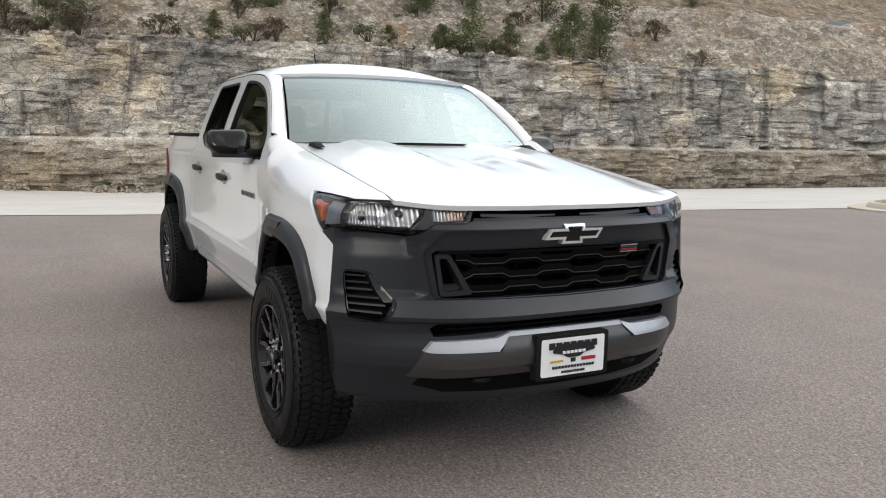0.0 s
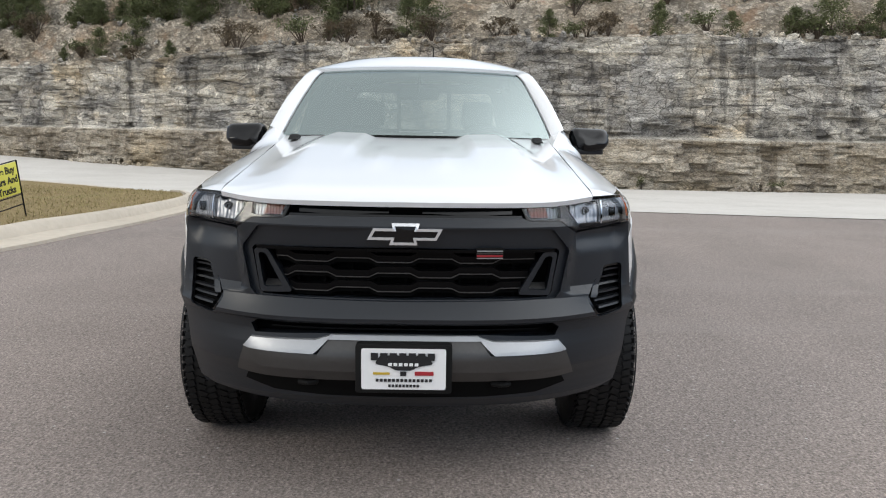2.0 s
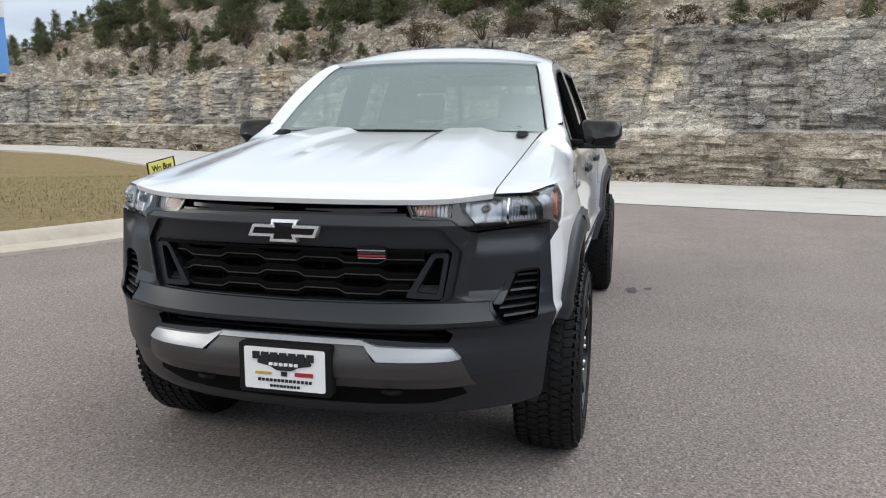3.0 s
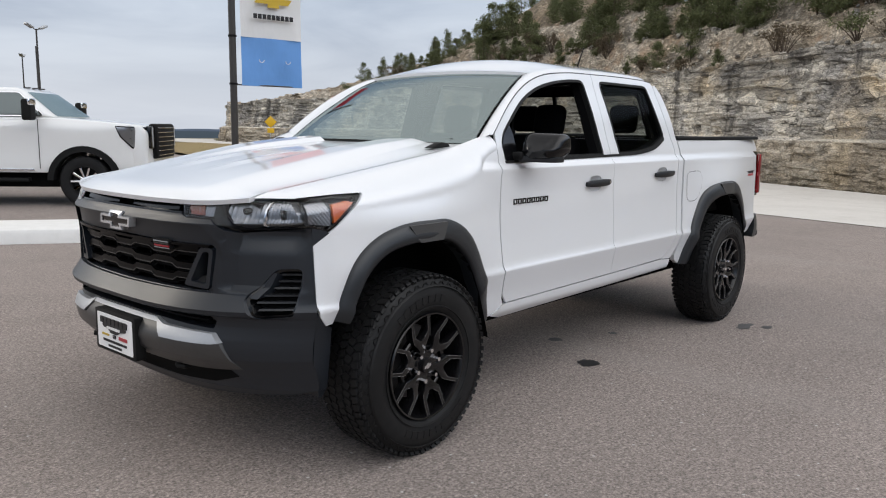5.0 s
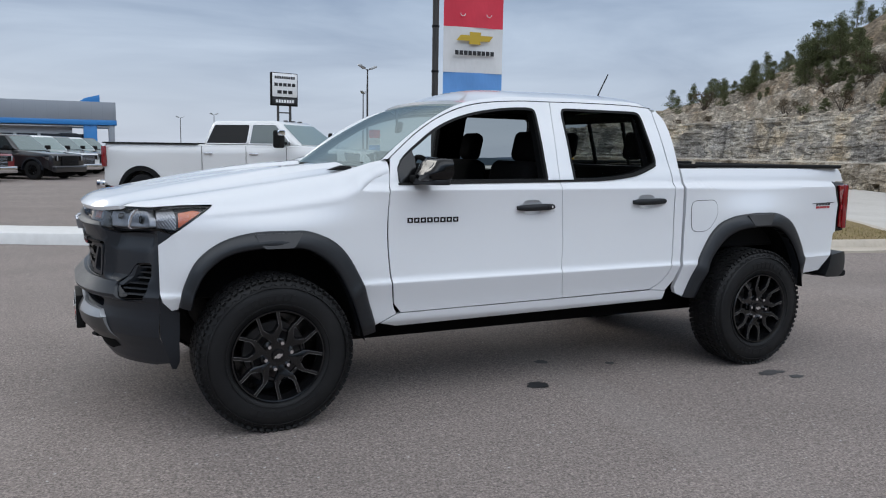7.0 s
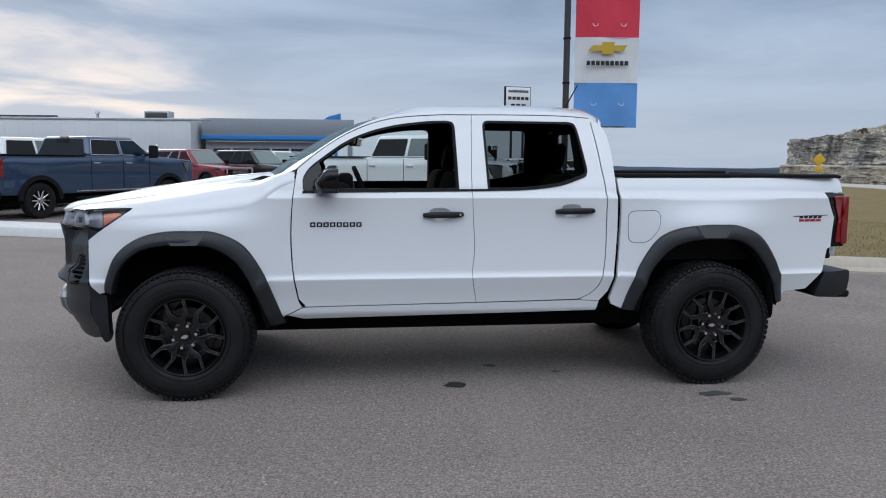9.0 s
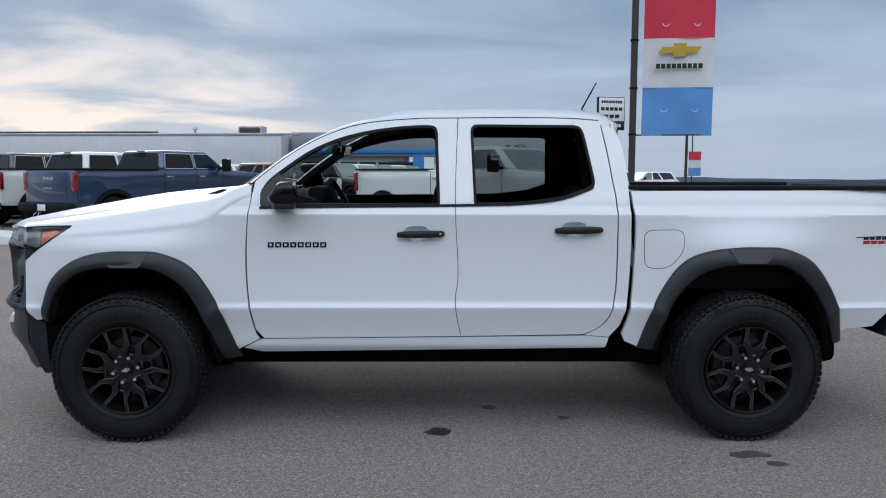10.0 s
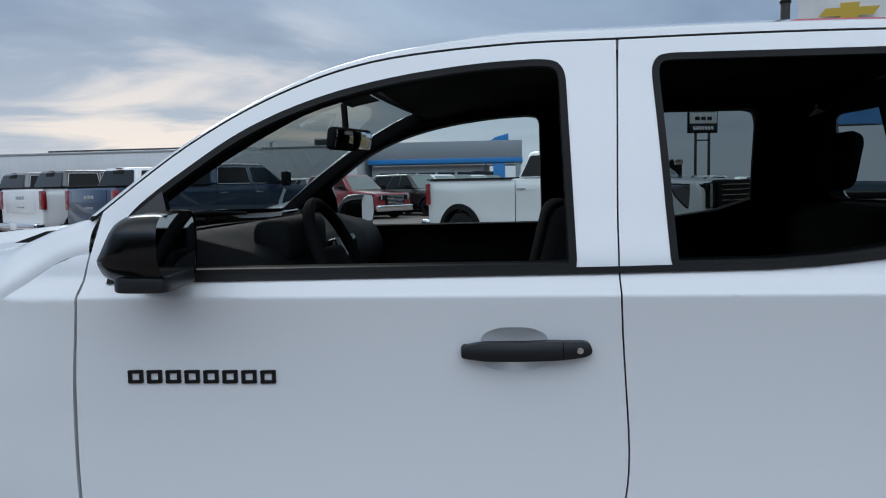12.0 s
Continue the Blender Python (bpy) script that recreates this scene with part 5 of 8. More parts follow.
    part("centre_cap", cyl(0.034, 0.031, 0.014, Matrix.Translation((0, -0.118, 0)) @ Matrix.Rotation(radians(90), 4, "X"), 24), M_GLOSSBLACK, rim)
    part("cap_mark", prism([(-0.020, 0.006), (-0.008, 0.006), (-0.006, 0.011), (0.010, 0.011), (0.009, 0.006), (0.022, 0.006), (0.017, -0.006), (0.008, -0.006), (0.006, -0.011), (-0.010, -0.011), (-0.009, -0.006), (-0.024, -0.006)], 0.003, Matrix.Translation((0, -0.124, 0)) @ Matrix.Rotation(radians(90), 4, "X")), M_CHROME, rim, "bright cap mark")
    return w


wheel = wheel_parts()
wheel.parent = truck
wheel.matrix_basis = pose(0, -0.848, HUB_Z, 0, -14, 0)
for m in (pose(WHEELBASE, -0.848, HUB_Z, 0, 9, 0), pose(0, 0.848, HUB_Z, 0, 20, 180), pose(WHEELBASE, 0.848, HUB_Z, 0, 50, 180)):
    copy_thing(wheel, m)

# ---------------------------------------------------------------- hood, roof, glass
_hoodz = catmull([(-0.90, 1.120), (-0.868, 1.138), (-0.84, 1.160), (-0.79, 1.180), (-0.668, 1.204), (-0.38, 1.256), (-0.035, 1.302), (0.35, 1.338), (0.62, 1.362)], 8)
_HX, _HZ = [p[0] for p in _hoodz], [p[1] for p in _hoodz]
HOOD_W = 0.6955


def hood_point(u, v):
    q = abs(v)
    y = v * HOOD_W
    x0 = -0.868 + 0.158 * q ** 2.8
    x1 = 0.615 - 0.20 * (1 - q ** 2)
    x = x0 + (x1 - x0) * u
    zc = float(np.interp(x - (x0 + 0.868) * (1 - u) ** 2, _HX, _HZ))
    edge = fender_top(x) + 0.001 - 0.006 * smooth01(-0.655, -0.71, x)
    k = smooth01(1.0, 0.62, q)
    z = edge * (1 - k) + zc * k
    # raised ridges: a steep inner flank, a crease that runs outwards to the front
    inner = 0.300 + 0.10 * (1 - u)
    outer = 0.60 + 0.26 * (1 - u)
    rise = smooth01(0.30, 0.80, u)
    up_in = min(1.0, max(0.0, (q - inner) / 0.075))
    up_out = min(1.0, max(0.0, (outer + 0.10 - q) / 0.11))
    z += 0.020 * rise * up_in * up_out * smooth01(1.0, 0.86, q)
    z += 0.006 * smooth01(0.22, 0.42, u) * smooth01(0.74, 0.52, u) * max(0.0, 1 - abs(q - 0.20) / 0.10)
    return Vector((x, y, z))


bm = grid_surface(80, 120, lambda a, b: hood_point(a, 2 * b - 1))
rim = [e for e in bm.edges if e.is_boundary]
ext = bmesh.ops.extrude_edge_only(bm, edges=rim)["geom"]
for v in ext:
    if isinstance(v, bmesh.types.BMVert):
        v.co.z -= 0.018
        v.co.y *= 0.995
        v.co.x += 0.006 if v.co.x < 0 else -0.004
bmesh.ops.recalc_face_normals(bm, faces=bm.faces[:])
hood = part("hood", bm, M_WHITE, truck, "white sculpted hood with raised ridges", sharp=30)
part("engine_bay", box((1.15, 1.30, 0.42), pose(-0.10, 0, 0.86), 0.05), M_VOID, truck)
for sign in (-1, 1):
    bm = grid_surface(24, 3, lambda a, b: Vector((-0.69 + 1.28 * a, sign * (0.660 + 0.06 * b), fender_top(-0.69 + 1.28 * a) - 0.026 - 0.01 * b)))
    part("hood_gutter", bm, M_BLACK, truck)


def ditch_z(x):
    return float(np.interp(x, [p[0] for p in DITCH], [p[1] for p in DITCH]))


# fender noses: from the lamp's upper edge back to the fender
for sign in (-1, 1):
    def nose_point(a, b):
        lo, hi = 1.154, fender_top(-0.575)
        y = 0.7005 + (fender_y(-0.553, 1.152) - 0.7005) * a
        front = Vector((-0.863 + 0.310 * (y / (fender_y(-0.553, 1.14) - 0.0005)) ** 3.3, y, 1.1545 - 0.001 * a))
        z = lo + (hi - lo) * math.sin((1 - a) * math.pi / 2)
        rear = Vector((-0.575, fender_y(-0.575, z), z))
        p = front.lerp(rear, b)
        return Vector((p.x, sign * p.y, p.z + 0.005 * math.sin(math.pi * b) * (1 - a)))

    part("fender_nose", grid_surface(12, 6, nose_point), M_WHITE, truck, sharp=60)

# windshield frame line: glass edge from the cowl up to the roof corner
GLASS_EDGE = catmull([(0.600, 0.728, 1.345), (0.76, 0.690, 1.470), (0.94, 0.648, 1.590), (1.09, 0.616, 1.676), (1.20, 0.588, 1.722)], 6)


def glass_edge(t):
    q = t * (len(GLASS_EDGE) - 1)
    i = min(int(q), len(GLASS_EDGE) - 2)
    return Vector(GLASS_EDGE[i]).lerp(Vector(GLASS_EDGE[i + 1]), q - i)


def shield_point(t, v):
    e = glass_edge(t)
    bow = 1 - v * v
    fwd = 0.175 * (1 - t) + 0.062 * t
    return Vector((e.x - fwd * bow, v * e.y, e.z + (0.016 * t + 0.010 * (1 - t) + 0.03 * t * (1 - t)) * bow))


def shield_surface(a, b):
    p = shield_point(0.005 + 0.985 * a, (2 * b - 1) * 0.985)
    return p


shield = part("windshield", grid_surface(16, 24, shield_surface), M_WINDSHIELD, truck, "grey-green windshield mirroring the sky")
shield.visible_shadow = False
bm = grid_surface(3, 24, lambda a, b: shield_point(0.955 + 0.035 * a, (2 * b - 1) * 0.98) + Vector((0.004, 0, -0.006)))
part("shade_band", bm, M_BLACK, shield, "black band behind the glass")
bm = grid_surface(3, 24, lambda a, b: shield_point(0.045 * a, (2 * b - 1) * 0.98) + Vector((0.006, 0, -0.008)))
part("lower_band", bm, M_BLACK, shield, "black band behind the glass")
part("sensor_housing", grid_surface(6, 6, lambda a, b: shield_point(0.80 + 0.155 * a, (2 * b - 1) * (0.13 + 0.07 * a)) + Vector((0.008, 0, -0.012))), M_BLACK, shield, "black sensor housing behind the glass")

# A pillars, from the glass edge to the door's seam
for sign in (-1, 1):
    bm = bmesh.new()
    rows = []
    for i in range(25):
        t = i / 24
        e = glass_edge(t)
        x = 0.655 + (1.262 - 0.655) * t
        z = ditch_z(x) - 0.002
        o = Vector((x, body_y(x, z) - 0.004, z))
        row = []
        for k in range(6):
            q = k / 5
            p = e.lerp(o, q)
            n = Vector((-0.35, 0.45, 0.82)).normalized()
            p += n * (0.015 * math.sin(q * math.pi) ** 0.6 + 0.002)
            row.append(bm.verts.new((p.x, sign * p.y, p.z)))
        row.insert(0, bm.verts.new((e.x + 0.01, sign * (e.y - 0.004), e.z - 0.02)))
        row.append(bm.verts.new((o.x, sign * (o.y - 0.02), o.z - 0.01)))
        rows.append(row)
    for a, b in zip(rows, rows[1:]):
        for k in range(7):
            bm.faces.new((a[k], b[k], b[k + 1], a[k + 1]))
    bmesh.ops.recalc_face_normals(bm, faces=bm.faces[:])
    part("windshield_pillar", bm, M_WHITE, truck, sharp=50)

    def lining(a, b):
        g = glass_edge(a)
        xx = 0.69 + (1.30 - 0.69) * a
        zz = ditch_z(xx) - 0.03
        o2 = Vector((xx, body_y(xx, zz) - 0.050, zz))
        first, last = g + Vector((-0.006, -0.012, 0.002)), o2 + Vector((0.0, 0.012, -0.004))
        q2 = first.lerp(last, b) + Vector((0.030, -0.040, -0.022)) * math.sin(b * math.pi) ** 0.7
        return Vector((q2.x, sign * q2.y, q2.z))

    part("pillar_trim", grid_surface(16, 8, lining), M_CABIN, truck, "dark pillar trim")
    part("roof_seam", tube([(x, sign * (body_y(x, z) - 0.003), z - 0.003) for x, z in [(p[0], p[1]) for p in DITCH]], 0.0030, 6), M_RUBBER, truck, "black roof seam")


# roof
def roof_point(u, v):
    q = abs(v)
    x0 = 1.205 - 0.066 * (1 - q ** 2)
    x1 = 2.735 - 0.125 * q ** 5
    x = x0 + (x1 - x0) * u
    ze = ditch_z(max(1.20, min(x, 2.56)))
    y = v * (body_y(min(x, 2.4), ze) - 0.006)
    crown = 0.080 * (1 - q ** 2.4)
    front = smooth01(0.0, 0.22, u)
    z = ze + crown * (0.34 + 0.66 * front)
    if u > 0.88:
        z -= 0.075 * ((u - 0.88) / 0.12) ** 2.2
    z += 0.014 * smooth01(1.0, 0.972, q)
    return Vector((x, y, z))


bm = grid_surface(44, 32, lambda a, b: roof_point(a, math.sin((b - 0.5) * math.pi)))
rim = [e for e in bm.edges if e.is_boundary]
ext = bmesh.ops.extrude_edge_only(bm, edges=rim)["geom"]
for v in ext:
    if isinstance(v, bmesh.types.BMVert):
        v.co.z -= 0.025
        v.co.y *= 0.985
roof = part("roof", bm, M_WHITE, truck, "white roof panel", sharp=45)
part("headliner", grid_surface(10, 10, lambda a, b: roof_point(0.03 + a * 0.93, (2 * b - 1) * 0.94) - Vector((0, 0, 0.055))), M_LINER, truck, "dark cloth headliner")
part("antenna", tube([(2.55, -0.07, 1.79), (2.565, -0.07, 1.83), (2.665, -0.07, 2.015)], lambda t: 0.007 - 0.003 * t, 8), M_BLACK, roof, "short black antenna mast")
part("antenna_base", box((0.10, 0.05, 0.03), pose(2.53, -0.07, 1.806), 0.012, 3), M_BLACK, roof)


# cab rear wall with window
def back_map(u, v, w):
    return Vector((2.795 - 0.28 * (v - 1.39) - 0.10 * (abs(u) / 0.70) ** 6 - w, u, v))


back_out = [(-0.70, 0.60), (0.70, 0.60), (0.80, 1.10), (0.765, 1.40), (0.70, 1.60), (0.62, 1.735), (0.40, 1.765), (-0.40, 1.765), (-0.62, 1.735), (-0.70, 1.60), (-0.765, 1.40), (-0.80, 1.10)]
back_win = rounded([(-0.60, 1.36), (0.60, 1.36), (0.53, 1.67), (-0.53, 1.67)], 0.05)
back = part("cab_rear_wall", sheet(back_out, [back_win], 0.07, back_map, 0.010), M_WHITE, truck)
part("rear_wall_lining", sheet(inset(back_out, 0.03), [inset(back_win, 0.006)], 0.07, lambda u, v, w: back_map(u, v, w + 0.012), 0.05), M_CABIN, back, "dark rear wall lining")
part("rear_window", sheet(inset(back_win, -0.01), [], 0.1, lambda u, v, w: back_map(u, v, w + 0.02)), M_TINT, back, "dark tinted rear window").visible_shadow = False
for y in (-0.20, 0.20):
    part("rear_window_bar", box((0.02, 0.03, 0.32), pose(2.75, y, 1.515, 0, -15, 0), 0.004), M_RUBBER, back)
part("bed_gap_void", box((0.05, 1.30, 0.75), pose(2.70, 0, 0.95), 0.01), M_VOID, truck)
part("cowl", grid_surface(4, 24, lambda a, b: Vector((0.44 + 0.17 * (2 * b - 1) ** 2 + a * 0.16, (2 * b - 1) * 0.72, 1.318 + 0.012 * a))), M_BLACK, truck, "black cowl panel")
for sx, sy in ((0.55, -0.50), (0.50, 0.02)):
    wiper = part("wiper", tube([(sx + 0.05, sy + 0.42, 1.352), (sx - 0.02, sy + 0.2, 1.365), (sx + 0.03, sy - 0.10, 1.368)], 0.008, 6), M_BLACK, truck, "black wiper arm")

for sign in (-1, 1):
    part("cowl_cap", prism([(0.36, 1.328), (0.51, 1.332), (0.495, 1.350), (0.445, 1.356)], 0.045, Matrix.Translation((0, sign * 0.625 + 0.0225, 0)) @ WHEEL_FACE, 0.004), M_BLACK, truck, "black plastic cowl corner")

# ---------------------------------------------------------------- front end
_fz = [(0.33, 0.115), (0.36, 0.098), (0.385, 0.078), (0.40, 0.076), (0.44, 0.056), (0.485, 0.026), (0.52, -0.004), (0.56, -0.010), (0.60, -0.006), (0.652, 0.010), (0.690, 0.010), (0.698, -0.030), (0.708, -0.046), (0.722, -0.048), (0.781, 0.008), (0.80, 0.008), (0.93, 0.004), (0.985, -0.006), (1.043, -0.018), (1.052, -0.018), (1.074, 0.004), (1.10, 0.014), (1.14, 0.030), (1.18, 0.05)]
_FZ, _FX = [p[0] for p in _fz], [p[1] for p in _fz]
KINKS = (0.36, 0.385, 0.44, 0.485, 0.52, 0.60, 0.652, 0.690, 0.698, 0.708, 0.722, 0.781, 0.80, 0.985, 1.043, 1.052)


def edge_y(z):
    """Half the width of the front face, where it meets the fender and the bumper's side."""
    if z > 0.70:
        return fender_y(-0.553, min(z, 1.14)) - 0.0005
    return float(np.interp(z, [0.33, 0.36, 0.41, 0.45, 0.50, 0.55, 0.60, 0.655, 0.70], [0.832, 0.844, 0.858, 0.864, 0.870, 0.875, 0.880, 0.887, fender_y(-0.553, 0.70)]))


def face_x(y, z):
    q = min(1.0, abs(y) / edge_y(z))
    x = -0.866 + 0.312 * q ** 3.3 + float(np.interp(z, _FZ, _FX)) * (1 - (1.0 - 0.55 * smooth01(0.64, 0.60, z)) * q ** 3)
    # the cheeks beside the grille lie back behind a hard edge
    edge = 0.615 - 0.12 * (1.03 - z)
    cheek = smooth01(edge, edge + 0.035, abs(y)) * smooth01(0.885, 0.80, abs(y)) * smooth01(0.785, 0.815, z) * smooth01(1.06, 1.02, z)
    return x + (0.032 + 0.034 * smooth01(0.93, 1.01, z)) * cheek


def face_map(w0=0.0):
    return lambda u, v, w: Vector((face_x(u, v) + w + w0, u, v))


def mirrored(half):
    """A closed outline from its half with y >= 0, first and last point on the middle line."""
    return list(half) + [(-y, z) for y, z in half[::-1] if abs(y) > 1e-6]


def flip(pts):
    return [(-y, z) for y, z in pts]


fascia_out = mirrored([(0, 1.083), (0.42, 1.083), (0.455, 1.070), (0.565, 1.068), (0.640, 1.016), (edge_y(1.042) - 0.004, 1.042)] + [(edge_y(z), z) for z in (1.0, 0.96, 0.93, 0.88, 0.84, 0.80, 0.76, 0.73, 0.70, 0.655, 0.60, 0.55, 0.50, 0.45, 0.41, 0.385)] + [(0.78, 0.366), (0.39, 0.350), (0, 0.343)])
panel_hole = mirrored([(0, 1.0465), (0.522, 1.0465), (0.540, 1.040), (0.600, 0.968), (0.604, 0.955), (0.575, 0.806), (0.556, 0.7835), (0.40, 0.780), (0, 0.775)])
grille_hole = mirrored([(0, 0.972), (0.555, 0.968), (0.568, 0.955), (0.540, 0.800), (0.525, 0.787), (0.40, 0.783), (0, 0.778)])
vent_hole = rounded([(0.848, 0.886), (0.764, 0.882), (0.684, 0.768), (0.732, 0.694), (0.848, 0.706)], 0.02)
low_hole = mirrored([(0, 0.688), (0.44, 0.690), (0.545, 0.692), (0.575, 0.672), (0.56, 0.640), (0.30, 0.652), (0, 0.655)])
fascia = part("front_fascia", sheet(fascia_out, [panel_hole, vent_hole, flip(vent_hole), low_hole], (0.02, 0.016), face_map(), 0.05, cuts=KINKS, bare=lambda y, z: abs(y) > 0.80 and abs(y) > edge_y(z) - 0.006), M_PLASTIC, truck, "dark grey plastic front bumper and grille surround", sharp=26)
part("grille_panel", sheet(inset(panel_hole, -0.001), [grille_hole], (0.045, 0.02), face_map(0.018), 0.05, cuts=KINKS), M_PLASTIC, fascia, "recessed dark grey grille panel", sharp=16)
for sign in (-1, 1):
    side = [(-0.553, 0.72), (-0.541, 0.698), (-0.501, 0.653), (-0.462, 0.642), (-0.462, 0.56), (-0.464, 0.48), (-0.462, 0.385), (-0.478, 0.346), (-0.498, 0.350), (-0.511, 0.385), (-0.523, 0.44), (-0.540, 0.485), (-0.553, 0.52)]
    part("bumper_side", sheet(side, [], 0.03, lambda u, v, w: Vector((u, sign * (edge_y(v) - 0.10 * (u + 0.553) * smooth01(0.70, 0.62, v) - w), v)), 0.08), M_PLASTIC, fascia)

    cheek = [(-0.553, 0.972), (-0.490, 1.0205), (-0.505, 1.0305), (-0.553, 1.043)]
    part("bumper_side", sheet(cheek, [], 0.03, lambda u, v, w: Vector((u, sign * (fender_y(u, v) - 0.002 - w), v)), 0.03), M_PLASTIC, fascia)

grille = empty("grille", "", "")
grille.parent = truck
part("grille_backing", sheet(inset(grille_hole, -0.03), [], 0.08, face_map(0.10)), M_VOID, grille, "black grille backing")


def strip(points, height, w0, depth, material, name, parent, label=""):
    """A moulded bar that follows points of the front face."""
    outer = [(y, z + height / 2) for y, z in points] + [(y, z - height / 2) for y, z in points[::-1]]
    return part(name, sheet(outer, [], (0.03, 1.0), face_map(w0), depth, lip=depth * 0.25), material, parent, label)


def hexline(z, half, ph, amp=0.009, period=0.165):
    """A straight bar with short kinks, up and down in turn."""
    at = lambda y: float(np.interp((y / period + ph) % 1.0, [0, 0.40, 0.50, 0.90, 1.0], [-1, -1, 1, 1, -1]))
    ys = {-half, half}
    for k in range(-8, 9):
        ys |= {period * (k + f - ph) for f in (0.0, 0.40, 0.50, 0.90)}
    return [(y, z + amp * at(y)) for y in sorted(ys) if -half <= y <= half]


for z, half, ph in ((0.935, 0.475, 0.06), (0.880, 0.450, 0.56), (0.826, 0.425, 0.06)):
    bar = strip(hexline(z, half, ph, 0.0075, 0.30), 0.024, 0.030, 0.04, M_GRILLE, "grille_bar", grille, "gloss black kinked grille bar")
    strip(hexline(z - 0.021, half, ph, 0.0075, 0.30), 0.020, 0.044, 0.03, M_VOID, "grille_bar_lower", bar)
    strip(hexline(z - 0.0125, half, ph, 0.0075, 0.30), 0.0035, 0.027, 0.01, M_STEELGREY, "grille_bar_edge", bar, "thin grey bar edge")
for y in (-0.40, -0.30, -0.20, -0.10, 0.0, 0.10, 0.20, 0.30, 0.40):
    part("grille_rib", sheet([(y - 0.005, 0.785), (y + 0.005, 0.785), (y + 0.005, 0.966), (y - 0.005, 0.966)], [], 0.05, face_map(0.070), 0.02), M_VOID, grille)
part("grille_top_lip", sheet([(-0.55, 0.968), (0.55, 0.968), (0.545, 0.957), (-0.545, 0.957)], [], 0.05, face_map(0.006), 0.05), M_GRILLE, grille)
for s in (1, -1):
    duct = [(0.560, 0.955), (0.505, 0.957), (0.412, 0.800), (0.536, 0.793)]
    ring = rounded(duct, 0.015)
    inner = rounded([(0.543, 0.940), (0.515, 0.940), (0.448, 0.818), (0.522, 0.812)], 0.012)
    floor = [(0.520, 0.835), (0.452, 0.835), (0.430, 0.806), (0.527, 0.802)]
    fs = (lambda p: p) if s > 0 else flip
    part("duct_frame", sheet(fs(ring), [fs(inner)], 0.03, face_map(0.010), 0.07), M_PLASTIC, grille, "dark air duct frame")
    part("duct_ramp", sheet(fs(floor), [], 0.03, lambda u, v, w: Vector((face_x(u, v) + 0.012 + (v - 0.80) * 1.4, u, v)), 0.004), M_STEELGREY, grille, "grey ramp in the air duct")

# slot under the hood
slot = empty("upper_grille", "", "")
slot.parent = truck
slot_out = mirrored([(0, 1.143), (0.30, 1.142), (0.405, 1.140), (0.425, 1.085), (0, 1.080)])
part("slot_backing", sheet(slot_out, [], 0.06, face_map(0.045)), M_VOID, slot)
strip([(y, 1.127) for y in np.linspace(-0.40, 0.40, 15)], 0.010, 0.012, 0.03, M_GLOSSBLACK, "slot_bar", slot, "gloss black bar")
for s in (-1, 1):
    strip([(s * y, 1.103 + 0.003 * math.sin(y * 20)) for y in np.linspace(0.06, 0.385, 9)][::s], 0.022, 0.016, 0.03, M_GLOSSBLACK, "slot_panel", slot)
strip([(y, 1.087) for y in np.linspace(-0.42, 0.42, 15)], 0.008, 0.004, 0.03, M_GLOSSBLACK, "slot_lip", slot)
# black sheet that paints the shade in the gap under the hood's edge
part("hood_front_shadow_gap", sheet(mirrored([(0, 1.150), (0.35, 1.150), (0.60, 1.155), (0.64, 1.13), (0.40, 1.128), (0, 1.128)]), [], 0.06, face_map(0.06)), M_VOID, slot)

# emblem: a plain cross-shaped plate with bright edge
EMB = [(-0.048, 0.038), (0.052, 0.038), (0.046, 0.020), (0.133, 0.020), (0.112, -0.022), (0.040, -0.022), (0.044, -0.040), (-0.056, -0.040), (-0.050, -0.022), (-0.135, -0.022), (-0.112, 0.020), (-0.043, 0.020)]
EMB = [(-y, z) for y, z in EMB]
emblem = part("emblem", sheet([(y, 1.027 + z) for y, z in EMB], [[(y, 1.027 + z) for y, z in inset(EMB, 0.0095)]], 0.2, face_map(-0.014), 0.03, lip=0.003), M_BADGE, truck, "bright-edged black cross-shaped emblem", sharp=20)
part("emblem_field", sheet([(y, 1.027 + z) for y, z in inset(EMB, 0.007)], [], 0.2, face_map(-0.009), 0.02), M_GLOSSBLACK, emblem, "gloss black emblem field")
badge = part("trim_badge", sheet(rounded([(-0.255, 0.975), (-0.355, 0.975), (-0.355, 0.935), (-0.255, 0.935)], 0.006), [], 0.05, face_map(0.002), 0.02), M_BLACK, grille, "small badge with red bar")
for z, h, mat in ((0.9655, 0.004, M_SILVER), (0.947, 0.007, M_REDBADGE), (0.957, 0.005, M_STEELGREY), (0.9385, 0.003, M_SILVER)):
    part("badge_bar", sheet([(-0.258, z + h / 2), (-0.352, z + h / 2), (-0.352, z - h / 2), (-0.258, z - h / 2)], [], 0.05, face_map(-0.002), 0.004), mat, badge)

